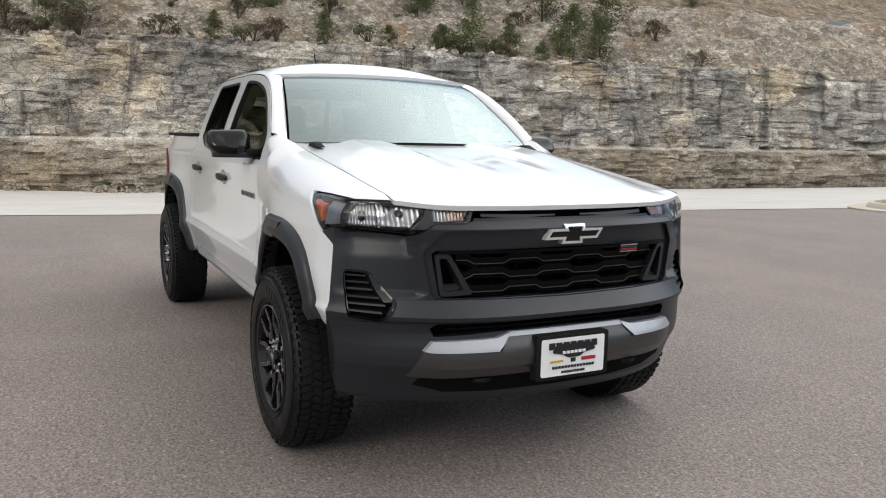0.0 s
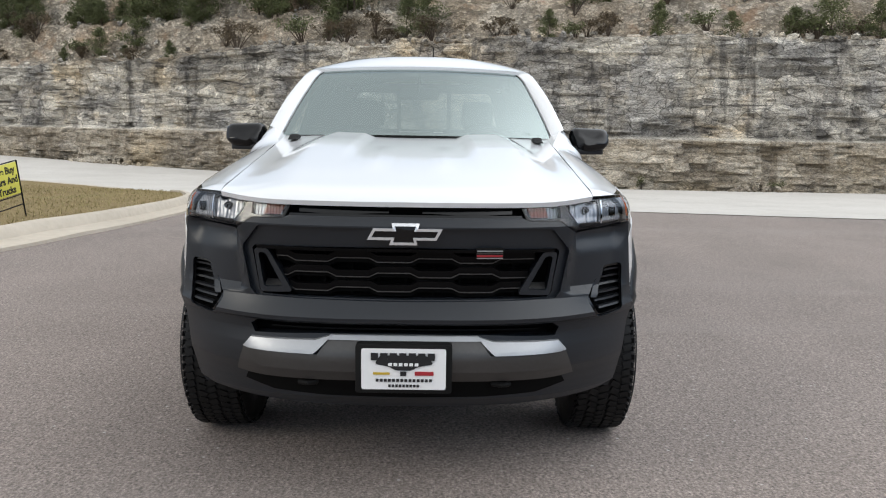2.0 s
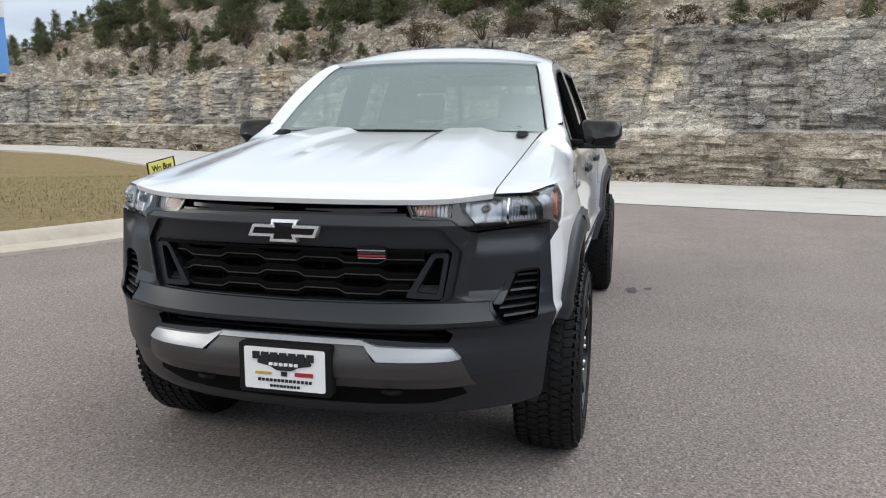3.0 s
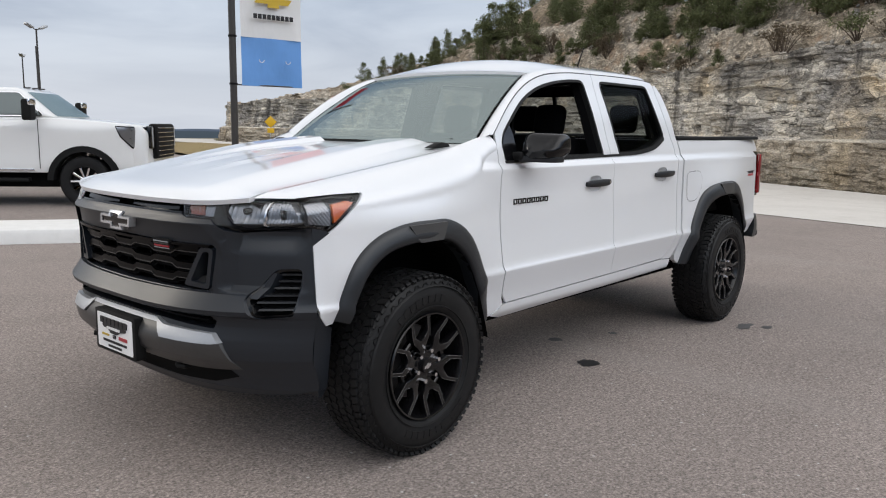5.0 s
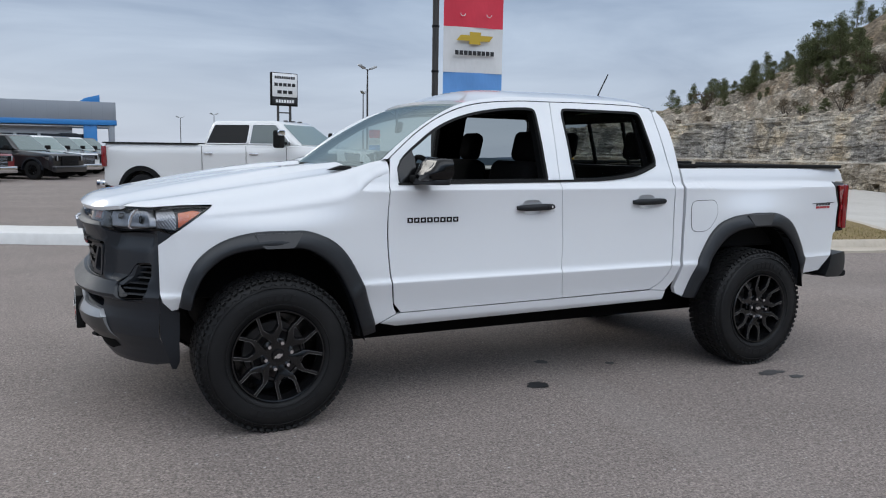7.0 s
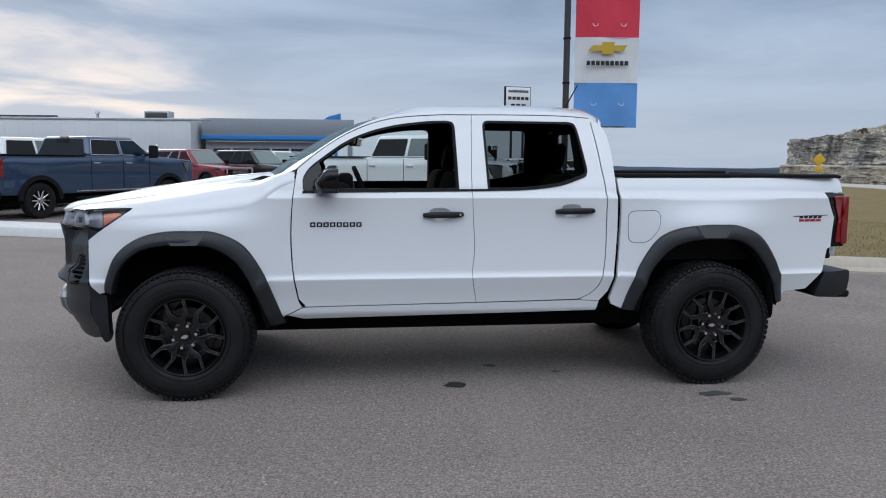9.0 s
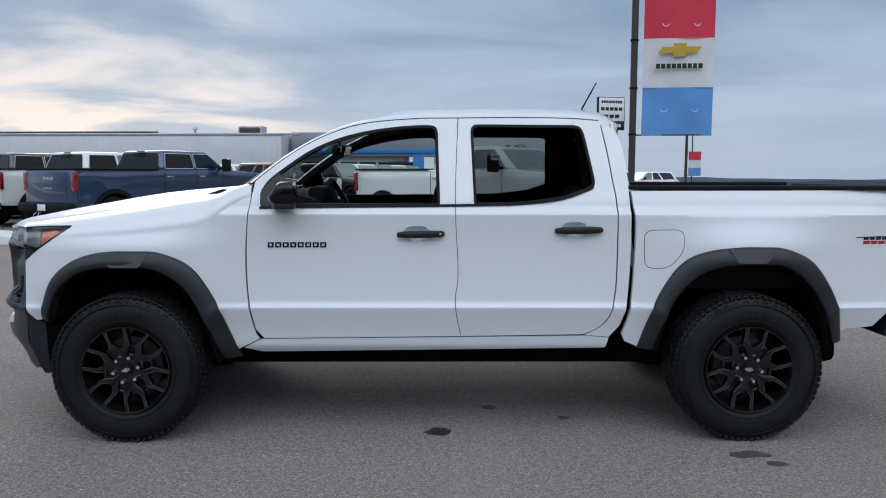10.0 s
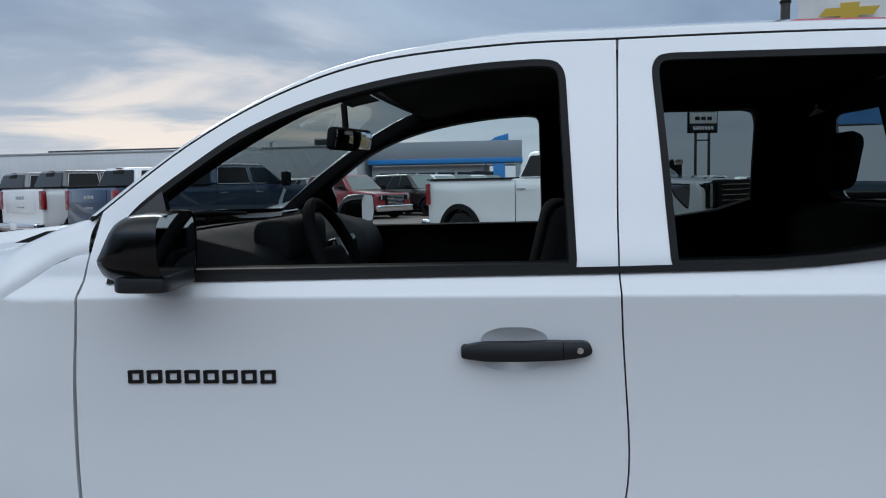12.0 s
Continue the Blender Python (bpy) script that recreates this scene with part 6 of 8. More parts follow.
# side vents
for s in (1, -1):
    fs = (lambda p: p) if s > 0 else flip
    vent = empty("side_vent", "", "")
    vent.parent = truck
    part("vent_backing", sheet(fs(inset(vent_hole, -0.01)), [], 0.05, face_map(0.055)), M_VOID, vent)
    part("vent_frame", sheet(fs(vent_hole), [fs(inset(vent_hole, 0.010))], 0.05, face_map(0.012), 0.05), M_GLOSSBLACK, vent, "gloss black vent frame")
    wedge = rounded([(0.766, 0.870), (0.750, 0.866), (0.700, 0.772), (0.730, 0.768)], 0.008)
    part("vent_wedge", sheet(fs(wedge), [], 0.03, face_map(0.004), 0.05), M_PLASTIC, vent)
    for k in range(6):
        z = 0.730 + k * 0.026
        y0 = (0.738, 0.722, 0.738, 0.750, 0.760, 0.770)[k]
        part("vent_slat", sheet(fs([(y0, z + 0.003), (0.838, z + 0.005), (0.838, z - 0.002), (y0, z - 0.004)]), [], 0.04, face_map(0.018), 0.03), M_TRIM, vent)

# lower intake and skid bar
intake = part("lower_intake", sheet(inset(low_hole, -0.015), [], 0.08, face_map(0.07)), M_VOID, truck, "black lower intake")
for z in (0.680, 0.662):
    strip([(y, z) for y in np.linspace(-0.50, 0.50, 15)], 0.006, 0.035, 0.02, M_BLACK, "intake_bar", intake)
skid = empty("skid_bar", "", "")
skid.parent = truck
skid_map = lambda base, fall: (lambda u, v, w: Vector((face_x(u, v) - base - 0.022 * smooth01(0.66, 0.57, v) * smooth01(0.68, 0.5, abs(u)) + fall * max(0, 0.58 - v) + w, u, v)))
lower_band = mirrored([(0, 0.648), (0.270, 0.646), (0.316, 0.583), (0.572, 0.583), (0.602, 0.588), (0.646, 0.478), (0.590, 0.474), (0, 0.474)])
part("skid_lower", sheet(lower_band, [], (0.04, 0.02), skid_map(0.008, 0.09), 0.06), M_STEELGREY, skid, "dark grey skid plate", sharp=25)
part("skid_middle", sheet(mirrored([(0, 0.651), (0.268, 0.651), (0.290, 0.634), (0, 0.634)]), [], (0.04, 0.02), skid_map(0.013, 0.0), 0.03), M_SILVER, skid, "satin silver skid edge")
for s in (1, -1):
    band = [(0.264, 0.650), (0.325, 0.632), (0.573, 0.626), (0.604, 0.590), (0.580, 0.586), (0.330, 0.586), (0.296, 0.616)]
    part("skid_upper", sheet(band if s > 0 else flip(band), [], (0.04, 0.02), skid_map(0.016, 0.0), 0.05), M_SILVER, skid, "satin silver skid bar", sharp=25)
low_slot = mirrored([(0, 0.472), (0.44, 0.472), (0.60, 0.470), (0.615, 0.440), (0.50, 0.405), (0.30, 0.394), (0, 0.390)])
part("lower_slot", sheet(low_slot, [], 0.05, face_map(-0.003), 0.004), M_VOID, skid, "black slot below the skid plate")
for s in (-1, 1):
    part("tow_hook", tube([(-0.79, s * 0.36 - 0.03, 0.455), (-0.82, s * 0.36 - 0.03, 0.457), (-0.835, s * 0.36, 0.458), (-0.82, s * 0.36 + 0.03, 0.457), (-0.79, s * 0.36 + 0.03, 0.455)], 0.010, 8), M_BLACK, skid, "black tow hook")

# dealer plate: the writing is reduced to bars
plate = empty("dealer_plate", "", "")
plate.parent = truck
PX = -0.916
part("plate_frame", prism(rounded([(-0.174, -0.093), (0.174, -0.093), (0.174, 0.089), (-0.174, 0.089)], 0.012), 0.045, Matrix.Translation((PX + 0.045, 0, 0.542)) @ Matrix(((0, 0, -1, 0), (1, 0, 0, 0), (0, 1, 0, 0), (0, 0, 0, 1))), 0.004), M_BLACK, plate, "black plate frame")
PM = Matrix.Translation((PX - 0.001, 0, 0.540)) @ Matrix(((0, 0, -1, 0), (-1, 0, 0, 0), (0, 1, 0, 0), (0, 0, 0, 1)))


def plate_bar(x0, z0, x1, z1, material, depth=0.0012):
    part("plate_print", prism([(x0, z0), (x1, z0), (x1, z1), (x0, z1)], depth, PM), material, plate)


part("plate_sheet", prism(rounded([(-0.1525, -0.076), (0.1525, -0.076), (0.1525, 0.076), (-0.1525, 0.076)], 0.01), 0.003, Matrix.Translation((PX + 0.0015, 0, 0.540)) @ Matrix(((0, 0, -1, 0), (-1, 0, 0, 0), (0, 1, 0, 0), (0, 0, 0, 1)))), M_PLATEWHITE, plate, "white dealer plate with dark print")
part("plate_swash", prism(rounded([(-0.105, 0.020), (-0.085, 0.052), (0.085, 0.052), (0.108, 0.020), (0.05, 0.010), (0.03, -0.004), (-0.03, -0.004), (-0.05, 0.010)], 0.012), 0.0012, Matrix.Translation((-0.003, 0, 0)) @ PM), M_INK, plate)
for i in range(7):
    plate_bar(-0.118 + i * 0.034, 0.034, -0.118 + i * 0.034 + 0.026, 0.060, M_INK, 0.006)
for i in range(6):
    plate_bar(-0.055 + i * 0.019, 0.014, -0.055 + i * 0.019 + 0.013, 0.024, M_PLATEWHITE, 0.009)
plate_bar(-0.110, -0.020, -0.050, -0.012, M_GOLD, 0.004)
plate_bar(-0.012, -0.024, 0.010, -0.008, M_INK, 0.004)
plate_bar(0.040, -0.022, 0.108, -0.008, M_REDBADGE, 0.004)
for i in range(14):
    plate_bar(-0.100 + i * 0.0148, -0.046, -0.100 + i * 0.0148 + 0.010, -0.036, M_INK, 0.004)
for i in range(9):
    plate_bar(-0.055 + i * 0.0128, -0.066, -0.055 + i * 0.0128 + 0.009, -0.057, M_INK, 0.004)

# headlamps
LY = edge_y(1.10) - 0.004


def open_rim(pts, d, first, last, axis):
    """A rim of width d along an outline, left open between its last and first point."""
    n = len(pts)
    inn = inset(pts, d)
    run = []
    for k in range(n):
        i = (first + k) % n
        run.append(i)
        if i == last:
            break
    for i in (first, last):
        inn[i] = (pts[i][0], inn[i][1]) if axis == 0 else (inn[i][0], pts[i][1])
    return [pts[i] for i in run] + [inn[i] for i in run[::-1]]


lamp_front = [(0.412, 1.128), (0.440, 1.072), (0.568, 1.068), (0.640, 1.020), (edge_y(1.044) - 0.004, 1.044), (LY, 1.100), (edge_y(1.15) - 0.004, 1.150), (0.70, 1.150), (0.60, 1.146)]
lamp_side = [(-0.553, 1.044), (-0.49, 1.026), (-0.40, 1.088), (-0.306, 1.157), (-0.44, 1.160), (-0.553, 1.150)]


def lamp_y(x, z):
    return fender_y(x, z) - 0.004


def fluted(depth, bowl, cy, cz, pitch):
    """A reflector: a shallow bowl with upright flutes."""
    return lambda u, v, w: Vector((face_x(u, v) + depth + bowl * math.exp(-((abs(u) - cy) / 0.032) ** 2 - ((v - cz) / 0.028) ** 2) + 0.0035 * abs(math.sin(math.pi * u / pitch)) + w, u, v))


for s in (1, -1):
    fs = (lambda p: p) if s > 0 else flip
    lamp = empty("headlamp", "", "")
    lamp.parent = truck
    part("lamp_shell", sheet(fs(lamp_front), [], 0.05, face_map(0.060)), M_SMOKE, lamp, "smoke grey lamp shell")
    part("lamp_shell_side", sheet(lamp_side, [], 0.05, lambda u, v, w: Vector((u, s * (lamp_y(u, v) - 0.040), v))), M_SMOKE, lamp)
    part("lamp_rim", sheet(fs(open_rim(lamp_front, 0.010, 6, 4, 0)), [], 0.05, face_map(0.003), 0.03), M_GLOSSBLACK, lamp, "gloss black lamp rim")
    part("lamp_rim_side", sheet(open_rim(lamp_side, 0.008, 0, 5, 0), [], 0.05, lambda u, v, w: Vector((u, s * (lamp_y(u, v) - 0.002 - w), v)), 0.03), M_GLOSSBLACK, lamp)
    part("inner_brow", sheet(fs([(0.568, 1.072), (0.640, 1.024), (0.665, 1.028), (0.600, 1.090), (0.580, 1.140), (0.566, 1.138)]), [], 0.03, face_map(0.006), 0.04), M_GLOSSBLACK, lamp, "gloss black slanted brow")
    low = rounded([(0.604, 1.100), (0.655, 1.036), (0.736, 1.046), (0.736, 1.139), (0.612, 1.134)], 0.008)
    part("low_beam_bowl", sheet(fs(low), [], 0.006, fluted(0.022, 0.007, 0.672, 1.10, 0.016), 0.03), M_REFLECTOR, lamp, "bright reflector bowl")
    high = rounded([(0.744, 1.048), (0.832, 1.056), (0.822, 1.095), (0.786, 1.139), (0.744, 1.139)], 0.008)
    part("high_beam_bowl", sheet(fs(high), [], 0.003, fluted(0.020, 0.008, 0.790, 1.09, 0.009), 0.03), M_REFLECTOR, lamp, "fluted bright reflector")
    part("bowl_divider", sheet(fs([(0.737, 1.046), (0.7425, 1.046), (0.7425, 1.139), (0.737, 1.139)]), [], 0.03, face_map(0.012), 0.03), M_CHROME, lamp)
    part("bulb_ring", lathe([(0.006, -0.004), (0.006, -0.010), (0.012, -0.010), (0.0135, -0.002), (0.0135, 0.02)], 20), M_STEELGREY, lamp).matrix_basis = pose(face_x(0.672, 1.10) + 0.024, s * 0.672, 1.103, 0, 0, -90)
    part("bulb_cap", box((0.012, 0.024, 0.034), pose(face_x(0.79, 1.09) + 0.020, s * 0.790, 1.092), 0.003), M_BLACK, lamp)
    part("turn_backing", sheet(fs([(0.432, 1.120), (0.452, 1.080), (0.560, 1.078), (0.560, 1.122)]), [], 0.004, fluted(0.020, 0.0, 0.5, 1.1, 0.012), 0.01), M_REFLECTOR, lamp, "fluted indicator reflector")
    part("turn_strip", sheet(fs([(0.437, 1.116), (0.455, 1.083), (0.520, 1.082), (0.508, 1.118)]), [], 0.006, fluted(0.014, 0.0, 0.5, 1.1, 0.012), 0.004), M_DIMAMBER, lamp, "smoked amber indicator lens")
    part("side_reflector", sheet(rounded([(-0.553, 1.056), (-0.470, 1.046), (-0.464, 1.100), (-0.480, 1.146), (-0.553, 1.142)], 0.006), [], 0.004, lambda u, v, w: Vector((u, s * (lamp_y(u, v) - 0.020 - 0.003 * abs(math.sin(math.pi * (u + 0.7 * v) / 0.014))), v))), M_REFLECTOR, lamp, "bright side reflector")
    part("side_marker", sheet(rounded([(-0.458, 1.052), (-0.395, 1.098), (-0.348, 1.130), (-0.385, 1.138), (-0.458, 1.126)], 0.005), [], 0.03, lambda u, v, w: Vector((u, s * (lamp_y(u, v) - 0.012 - w), v)), 0.012), M_AMBER, lamp, "amber side marker")
    lens = part("lamp_lens", sheet(fs(inset(lamp_front, 0.004)), [], 0.03, face_map(0.0)), M_LENS, lamp, "clear lamp lens")
    lens2 = part("lamp_lens_side", sheet(inset(lamp_side, 0.004), [], 0.03, lambda u, v, w: Vector((u, s * lamp_y(u, v), v))), M_LENS, lamp, "clear lamp lens")
    lens.visible_shadow = lens2.visible_shadow = False

# ---------------------------------------------------------------- mirrors, handles, badges
for s in (-1, 1):
    mirror = empty("door_mirror", "", "")
    mirror.parent = truck
    shape = rounded([(0.866, 1.290), (0.862, 1.385), (0.888, 1.410), (1.060, 1.404), (1.083, 1.383), (1.086, 1.320), (1.045, 1.280), (0.92, 1.264)], 0.02)
    bm = bmesh.new()
    rings = []
    for x, k in ((0.768, 0.34), (0.773, 0.66), (0.786, 0.86), (0.810, 0.965), (0.845, 1.0), (0.893, 1.0), (0.906, 0.97)):
        cy, cz = 0.972, 1.338
        lean = (0.906 - x) / 0.138
        rings.append([bm.verts.new((x + 0.012 * ((y - 0.86) / 0.18) + 0.042 * lean * max(0.0, (z - 1.315) / 0.09), s * (cy + (y - cy) * k), cz + (z - cz) * k)) for y, z in shape])
    for a, b in zip(rings, rings[1:]):
        for i in range(len(shape)):
            bm.faces.new((a[i - 1], a[i], b[i], b[i - 1]))
    bm.faces.new(rings[0])
    bmesh.ops.recalc_face_normals(bm, faces=bm.faces[:])
    part("mirror_shell", bm, M_GLOSSBLACK, mirror, "gloss black mirror shell", sharp=45)
    gl = bmesh.new()
    gl.faces.new([gl.verts.new((0.904 + 0.012 * ((y - 0.86) / 0.18), s * (0.972 + (y - 0.972) * 0.95), 1.338 + (z - 1.338) * 0.95)) for y, z in shape])
    part("mirror_glass", gl, plain("mirror_silver", (0.62, 0.63, 0.65), 0.02, metal=1.0, vary=0.02) if s < 0 else bpy.data.materials["mirror_silver"], mirror, "mirror glass")
    part("mirror_base", box((0.09, 0.12, 0.040), pose(0.812, s * 0.842, 1.290, 0, 0, s * 6), 0.015, 3), M_BLACK, mirror, "matt black mirror foot")
    part("mirror_lower", prism(rounded([(0.765, 0.865), (0.905, 0.865), (0.925, 1.055), (0.82, 1.055)], 0.03), 0.03, Matrix(((1, 0, 0, 0), (0, s, 0, 0), (0, 0, 1, 1.262), (0, 0, 0, 1))), 0.008), M_TRIM, mirror, "matt lower mirror cap")


def door_handle(x0, x1, z, s, lock, parent):
    """A tapered grip that stands off the door on two feet."""
    ln = x1 - x0
    grip = rounded([(0.0, -0.013), (0.010, 0.012), (0.050, 0.0185), (ln - 0.085, 0.0185), (ln - 0.055, 0.017), (ln - 0.008, 0.014), (ln, -0.006), (ln - 0.012, -0.0155), (ln - 0.060, -0.0195), (0.055, -0.0195)], 0.012, 4)
    f = lambda u, v, w: Vector((x0 + u, s * (body_y(x0 + u, z) + 0.012 + 0.026 * (1 - ((u - ln / 2) / (ln * 0.62)) ** 2) - 0.9 * abs(v) ** 1.6 * 3.2 - w), z + v + 0.006 * (u / ln)))
    h = part("door_handle", sheet(grip, [], (0.02, 0.005), f, 0.020), M_TRIM, parent, "dark grey door handle", sharp=50)
    part("handle_split", sheet([(ln - 0.060, -0.019), (ln - 0.0575, -0.019), (ln - 0.0575, 0.0175), (ln - 0.060, 0.0175)], [], 0.01, lambda u, v, w: f(u, v, w - 0.0006)), M_BLACK, h)
    for x in (x0 + 0.022, x1 - 0.030):
        part("handle_foot", box((0.040, 0.024, 0.026), pose(x, s * (body_y(x, z) + 0.006), z), 0.008), M_TRIM, h)
    if lock:
        part("lock_cap", cyl(0.0075, 0.0065, 0.008, pose(x1 - 0.026, s * (body_y(x1, z) + 0.024), z + 0.004, s * -90, 0, 0), 16), M_CHROME, h, "chrome lock cap")


for s, k in ((-1, 0), (1, 1)):
    door_handle(1.440, 1.702, 1.118, s, s < 0, doors[0][k])
    door_handle(2.292, 2.556, 1.140, s, False, doors[1][k])

# model name on the doors and bed: plain bars of its size and colour
for s, k in ((-1, 0), (1, 1)):
    f = side_map(s)
    for i in range(8):
        x0 = 0.745 + i * 0.0403
        name_bar = part("name_bar", sheet(rounded([(x0, 1.0545), (x0 + 0.033, 1.0552), (x0 + 0.033, 1.0482), (x0, 1.0475)], 0.003, 2), [], 0.05, lambda u, v, w: f(u, v, w - 0.004), 0.005), M_GLOSSBLACK, doors[0][k], "black raised name bar")
        part("name_bar_top", sheet(rounded([(x0, 1.0755), (x0 + 0.033, 1.0762), (x0 + 0.033, 1.0692), (x0, 1.0685)], 0.003, 2), [], 0.05, lambda u, v, w: f(u, v, w - 0.004), 0.005), M_GLOSSBLACK, name_bar)
        for xa in (x0 + 0.0005, x0 + 0.0245):
            part("name_bar_post", sheet([(xa, 1.053), (xa + 0.008, 1.053), (xa + 0.008, 1.071), (xa, 1.071)], [], 0.05, lambda u, v, w: f(u, v, w - 0.0038), 0.005), M_GLOSSBLACK, name_bar)
    for i in range(5):
        x0 = 3.985 + i * 0.036
        part("decal_bar", sheet([(x0, 1.104), (x0 + 0.029, 1.105), (x0 + 0.025, 1.090), (x0 - 0.004, 1.089)], [], 0.05, lambda u, v, w: f(u, v, w - 0.002), 0.002), M_INK, bed_sides[k], "black decal bar")
    part("decal_line", sheet([(3.935, 1.106), (4.205, 1.112), (4.200, 1.107), (3.94, 1.101)], [], 0.05, lambda u, v, w: f(u, v, w - 0.0028), 0.002), M_INK, bed_sides[k])
    for i in range(4):
        x0 = 3.982 + i * 0.044
        part("decal_bar", sheet([(x0, 1.084), (x0 + 0.038, 1.085), (x0 + 0.036, 1.068), (x0 - 0.002, 1.067)], [], 0.05, lambda u, v, w: f(u, v, w - 0.002), 0.002), M_REDBADGE, bed_sides[k], "red decal bar")

# ---------------------------------------------------------------- cabin
dash = part("dashboard", prism(rounded([(0.62, 0.80), (0.62, 1.325), (0.80, 1.348), (0.99, 1.300), (1.03, 1.21), (0.96, 1.02), (0.95, 0.80)], 0.04), 1.42, Matrix(((1, 0, 0, 0), (0, 0, -1, 0.71), (0, 1, 0, 0), (0, 0, 0, 1))), 0.012), M_DASH, truck, "dark grey dashboard")
part("instrument_hood", box((0.10, 0.38, 0.11), pose(0.965, -0.38, 1.315), 0.03, 3), M_DASH, dash)
part("centre_screen", box((0.03, 0.28, 0.16), pose(1.03, -0.02, 1.215, 0, -12, 0), 0.01), M_GLOSSBLACK, dash, "gloss black centre screen")
steer = part("steering_wheel", tube([tuple(pose(1.10, -0.38, 1.235, 0, 66, 0) @ Vector((0.185 * math.cos(a), 0.185 * math.sin(a), 0))) for a in np.linspace(0, 2 * math.pi, 40, endpoint=False)], 0.016, 10, True), M_CABIN, truck, "black steering wheel")
part("wheel_hub", box((0.13, 0.17, 0.05), pose(1.085, -0.38, 1.23, 0, 66, 0), 0.03, 3), M_CABIN, steer)
part("wheel_spoke", box((0.05, 0.35, 0.02), pose(1.09, -0.38, 1.23, 0, 66, 0), 0.008), M_CABIN, steer)
part("console", box((0.85, 0.26, 0.30), pose(1.50, 0, 0.82), 0.04, 3), M_CABIN, truck)
inmir = part("inside_mirror", box((0.03, 0.24, 0.070), pose(1.045, 0.0, 1.590, 0, 10, -18), 0.018, 3), M_BLACK, truck, "black inside mirror")
part("mirror_glass", box((0.004, 0.215, 0.055), pose(1.0603, -0.0053, 1.588, 0, 10, -18), 0.001), bpy.data.materials["mirror_silver"], inmir)
part("mirror_stem", tube([(1.035, 0, 1.60), (1.03, 0, 1.70)], 0.010, 8), M_BLACK, inmir)


def seat(x, y, w, back_h):
    ob = empty("seat", "", "")
    ob.parent = truck
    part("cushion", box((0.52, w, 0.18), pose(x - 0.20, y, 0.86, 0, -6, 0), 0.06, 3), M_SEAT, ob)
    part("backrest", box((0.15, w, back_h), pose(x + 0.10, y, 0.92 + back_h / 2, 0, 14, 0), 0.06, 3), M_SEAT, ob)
    return ob


for y in (-0.38, 0.38):
    st = seat(1.58, y, 0.50, 0.47)
    part("headrest", box((0.10, 0.21, 0.20), pose(1.785, y, 1.478, 0, 12, 0), 0.045, 3), M_SEAT, st)
    for k in (-0.05, 0.05):
        part("headrest_post", cyl(0.006, 0.006, 0.09, pose(1.757, y + k, 1.372, 0, 12, 0), 8), M_CHROME, st)
bench = seat(2.50, 0, 1.36, 0.44)
for y in (-0.42, 0.42):
    part("headrest", box((0.08, 0.22, 0.20), pose(2.665, y, 1.500, 0, 10, 0), 0.04, 3), M_SEAT, bench)
for s in (-1, 1):
    part("pillar_lining", sheet([(1.66, 1.25), (1.86, 1.25), (1.85, 1.73), (1.66, 1.73)], [], 0.1, lambda u, v, w: Vector((u, s * (body_y(u, v) - 0.07 - w), v)), 0.02), M_CABIN, truck)
    part("rear_pillar_lining", sheet([(2.47, 1.25), (2.64, 1.25), (2.62, 1.70), (2.44, 1.74)], [], 0.1, lambda u, v, w: Vector((u, s * (body_y(u, v) - 0.06 - w), v)), 0.02), M_CABIN, truck)

# ---------------------------------------------------------------- vehicles on the far side of the median
def join_into(bm, other):
    me = bpy.data.meshes.new("tmp")
    other.to_mesh(me)
    other.free()
    bm.from_mesh(me)
    bpy.data.meshes.remove(me)


def arc(cx, cz, r, a0, a1, n=10):
    return [(cx + r * math.cos(radians(a0 + (a1 - a0) * k / n)), cz + r * math.sin(radians(a0 + (a1 - a0) * k / n))) for k in range(n + 1)]


XZ = Matrix(((1, 0, 0, 0), (0, 0, -1, 0), (0, 1, 0, 0), (0, 0, 0, 1)))     # flat outline x, y -> x, z


def small_wheel(r, rim_mat):
    w = empty("wheel", "", "")
    part("tyre", lathe([(r * 0.60, -0.115), (r * 0.75, -0.13), (r * 0.93, -0.12), (r, -0.085), (r, 0.085), (r * 0.9, 0.12), (r * 0.6, 0.11)], 40), M_TYRE, w)
    rim = part("rim", lathe([(r * 0.62, -0.118), (r * 0.60, -0.125), (r * 0.56, -0.11), (r * 0.53, -0.03), (0.0, -0.02)], 32), M_BLACK, w)
    sp = bmesh.new()
    for k in range(10):
        add_box(sp, (r * 0.46, 0.03, 0.038), Matrix.Rotation(radians(36 * k), 4, "Y") @ Matrix.Translation((r * 0.34, -0.09, 0)) @ Matrix.Rotation(radians(-6), 4, "Z"), 0.006, 1)
    add_cyl(sp, 0.075, 0.06, 0.05, Matrix.Translation((0, -0.10, 0)) @ Matrix.Rotation(radians(90), 4, "X"), 20)
    part("spokes", sp, rim_mat, rim, "bright rim spokes")
    return w


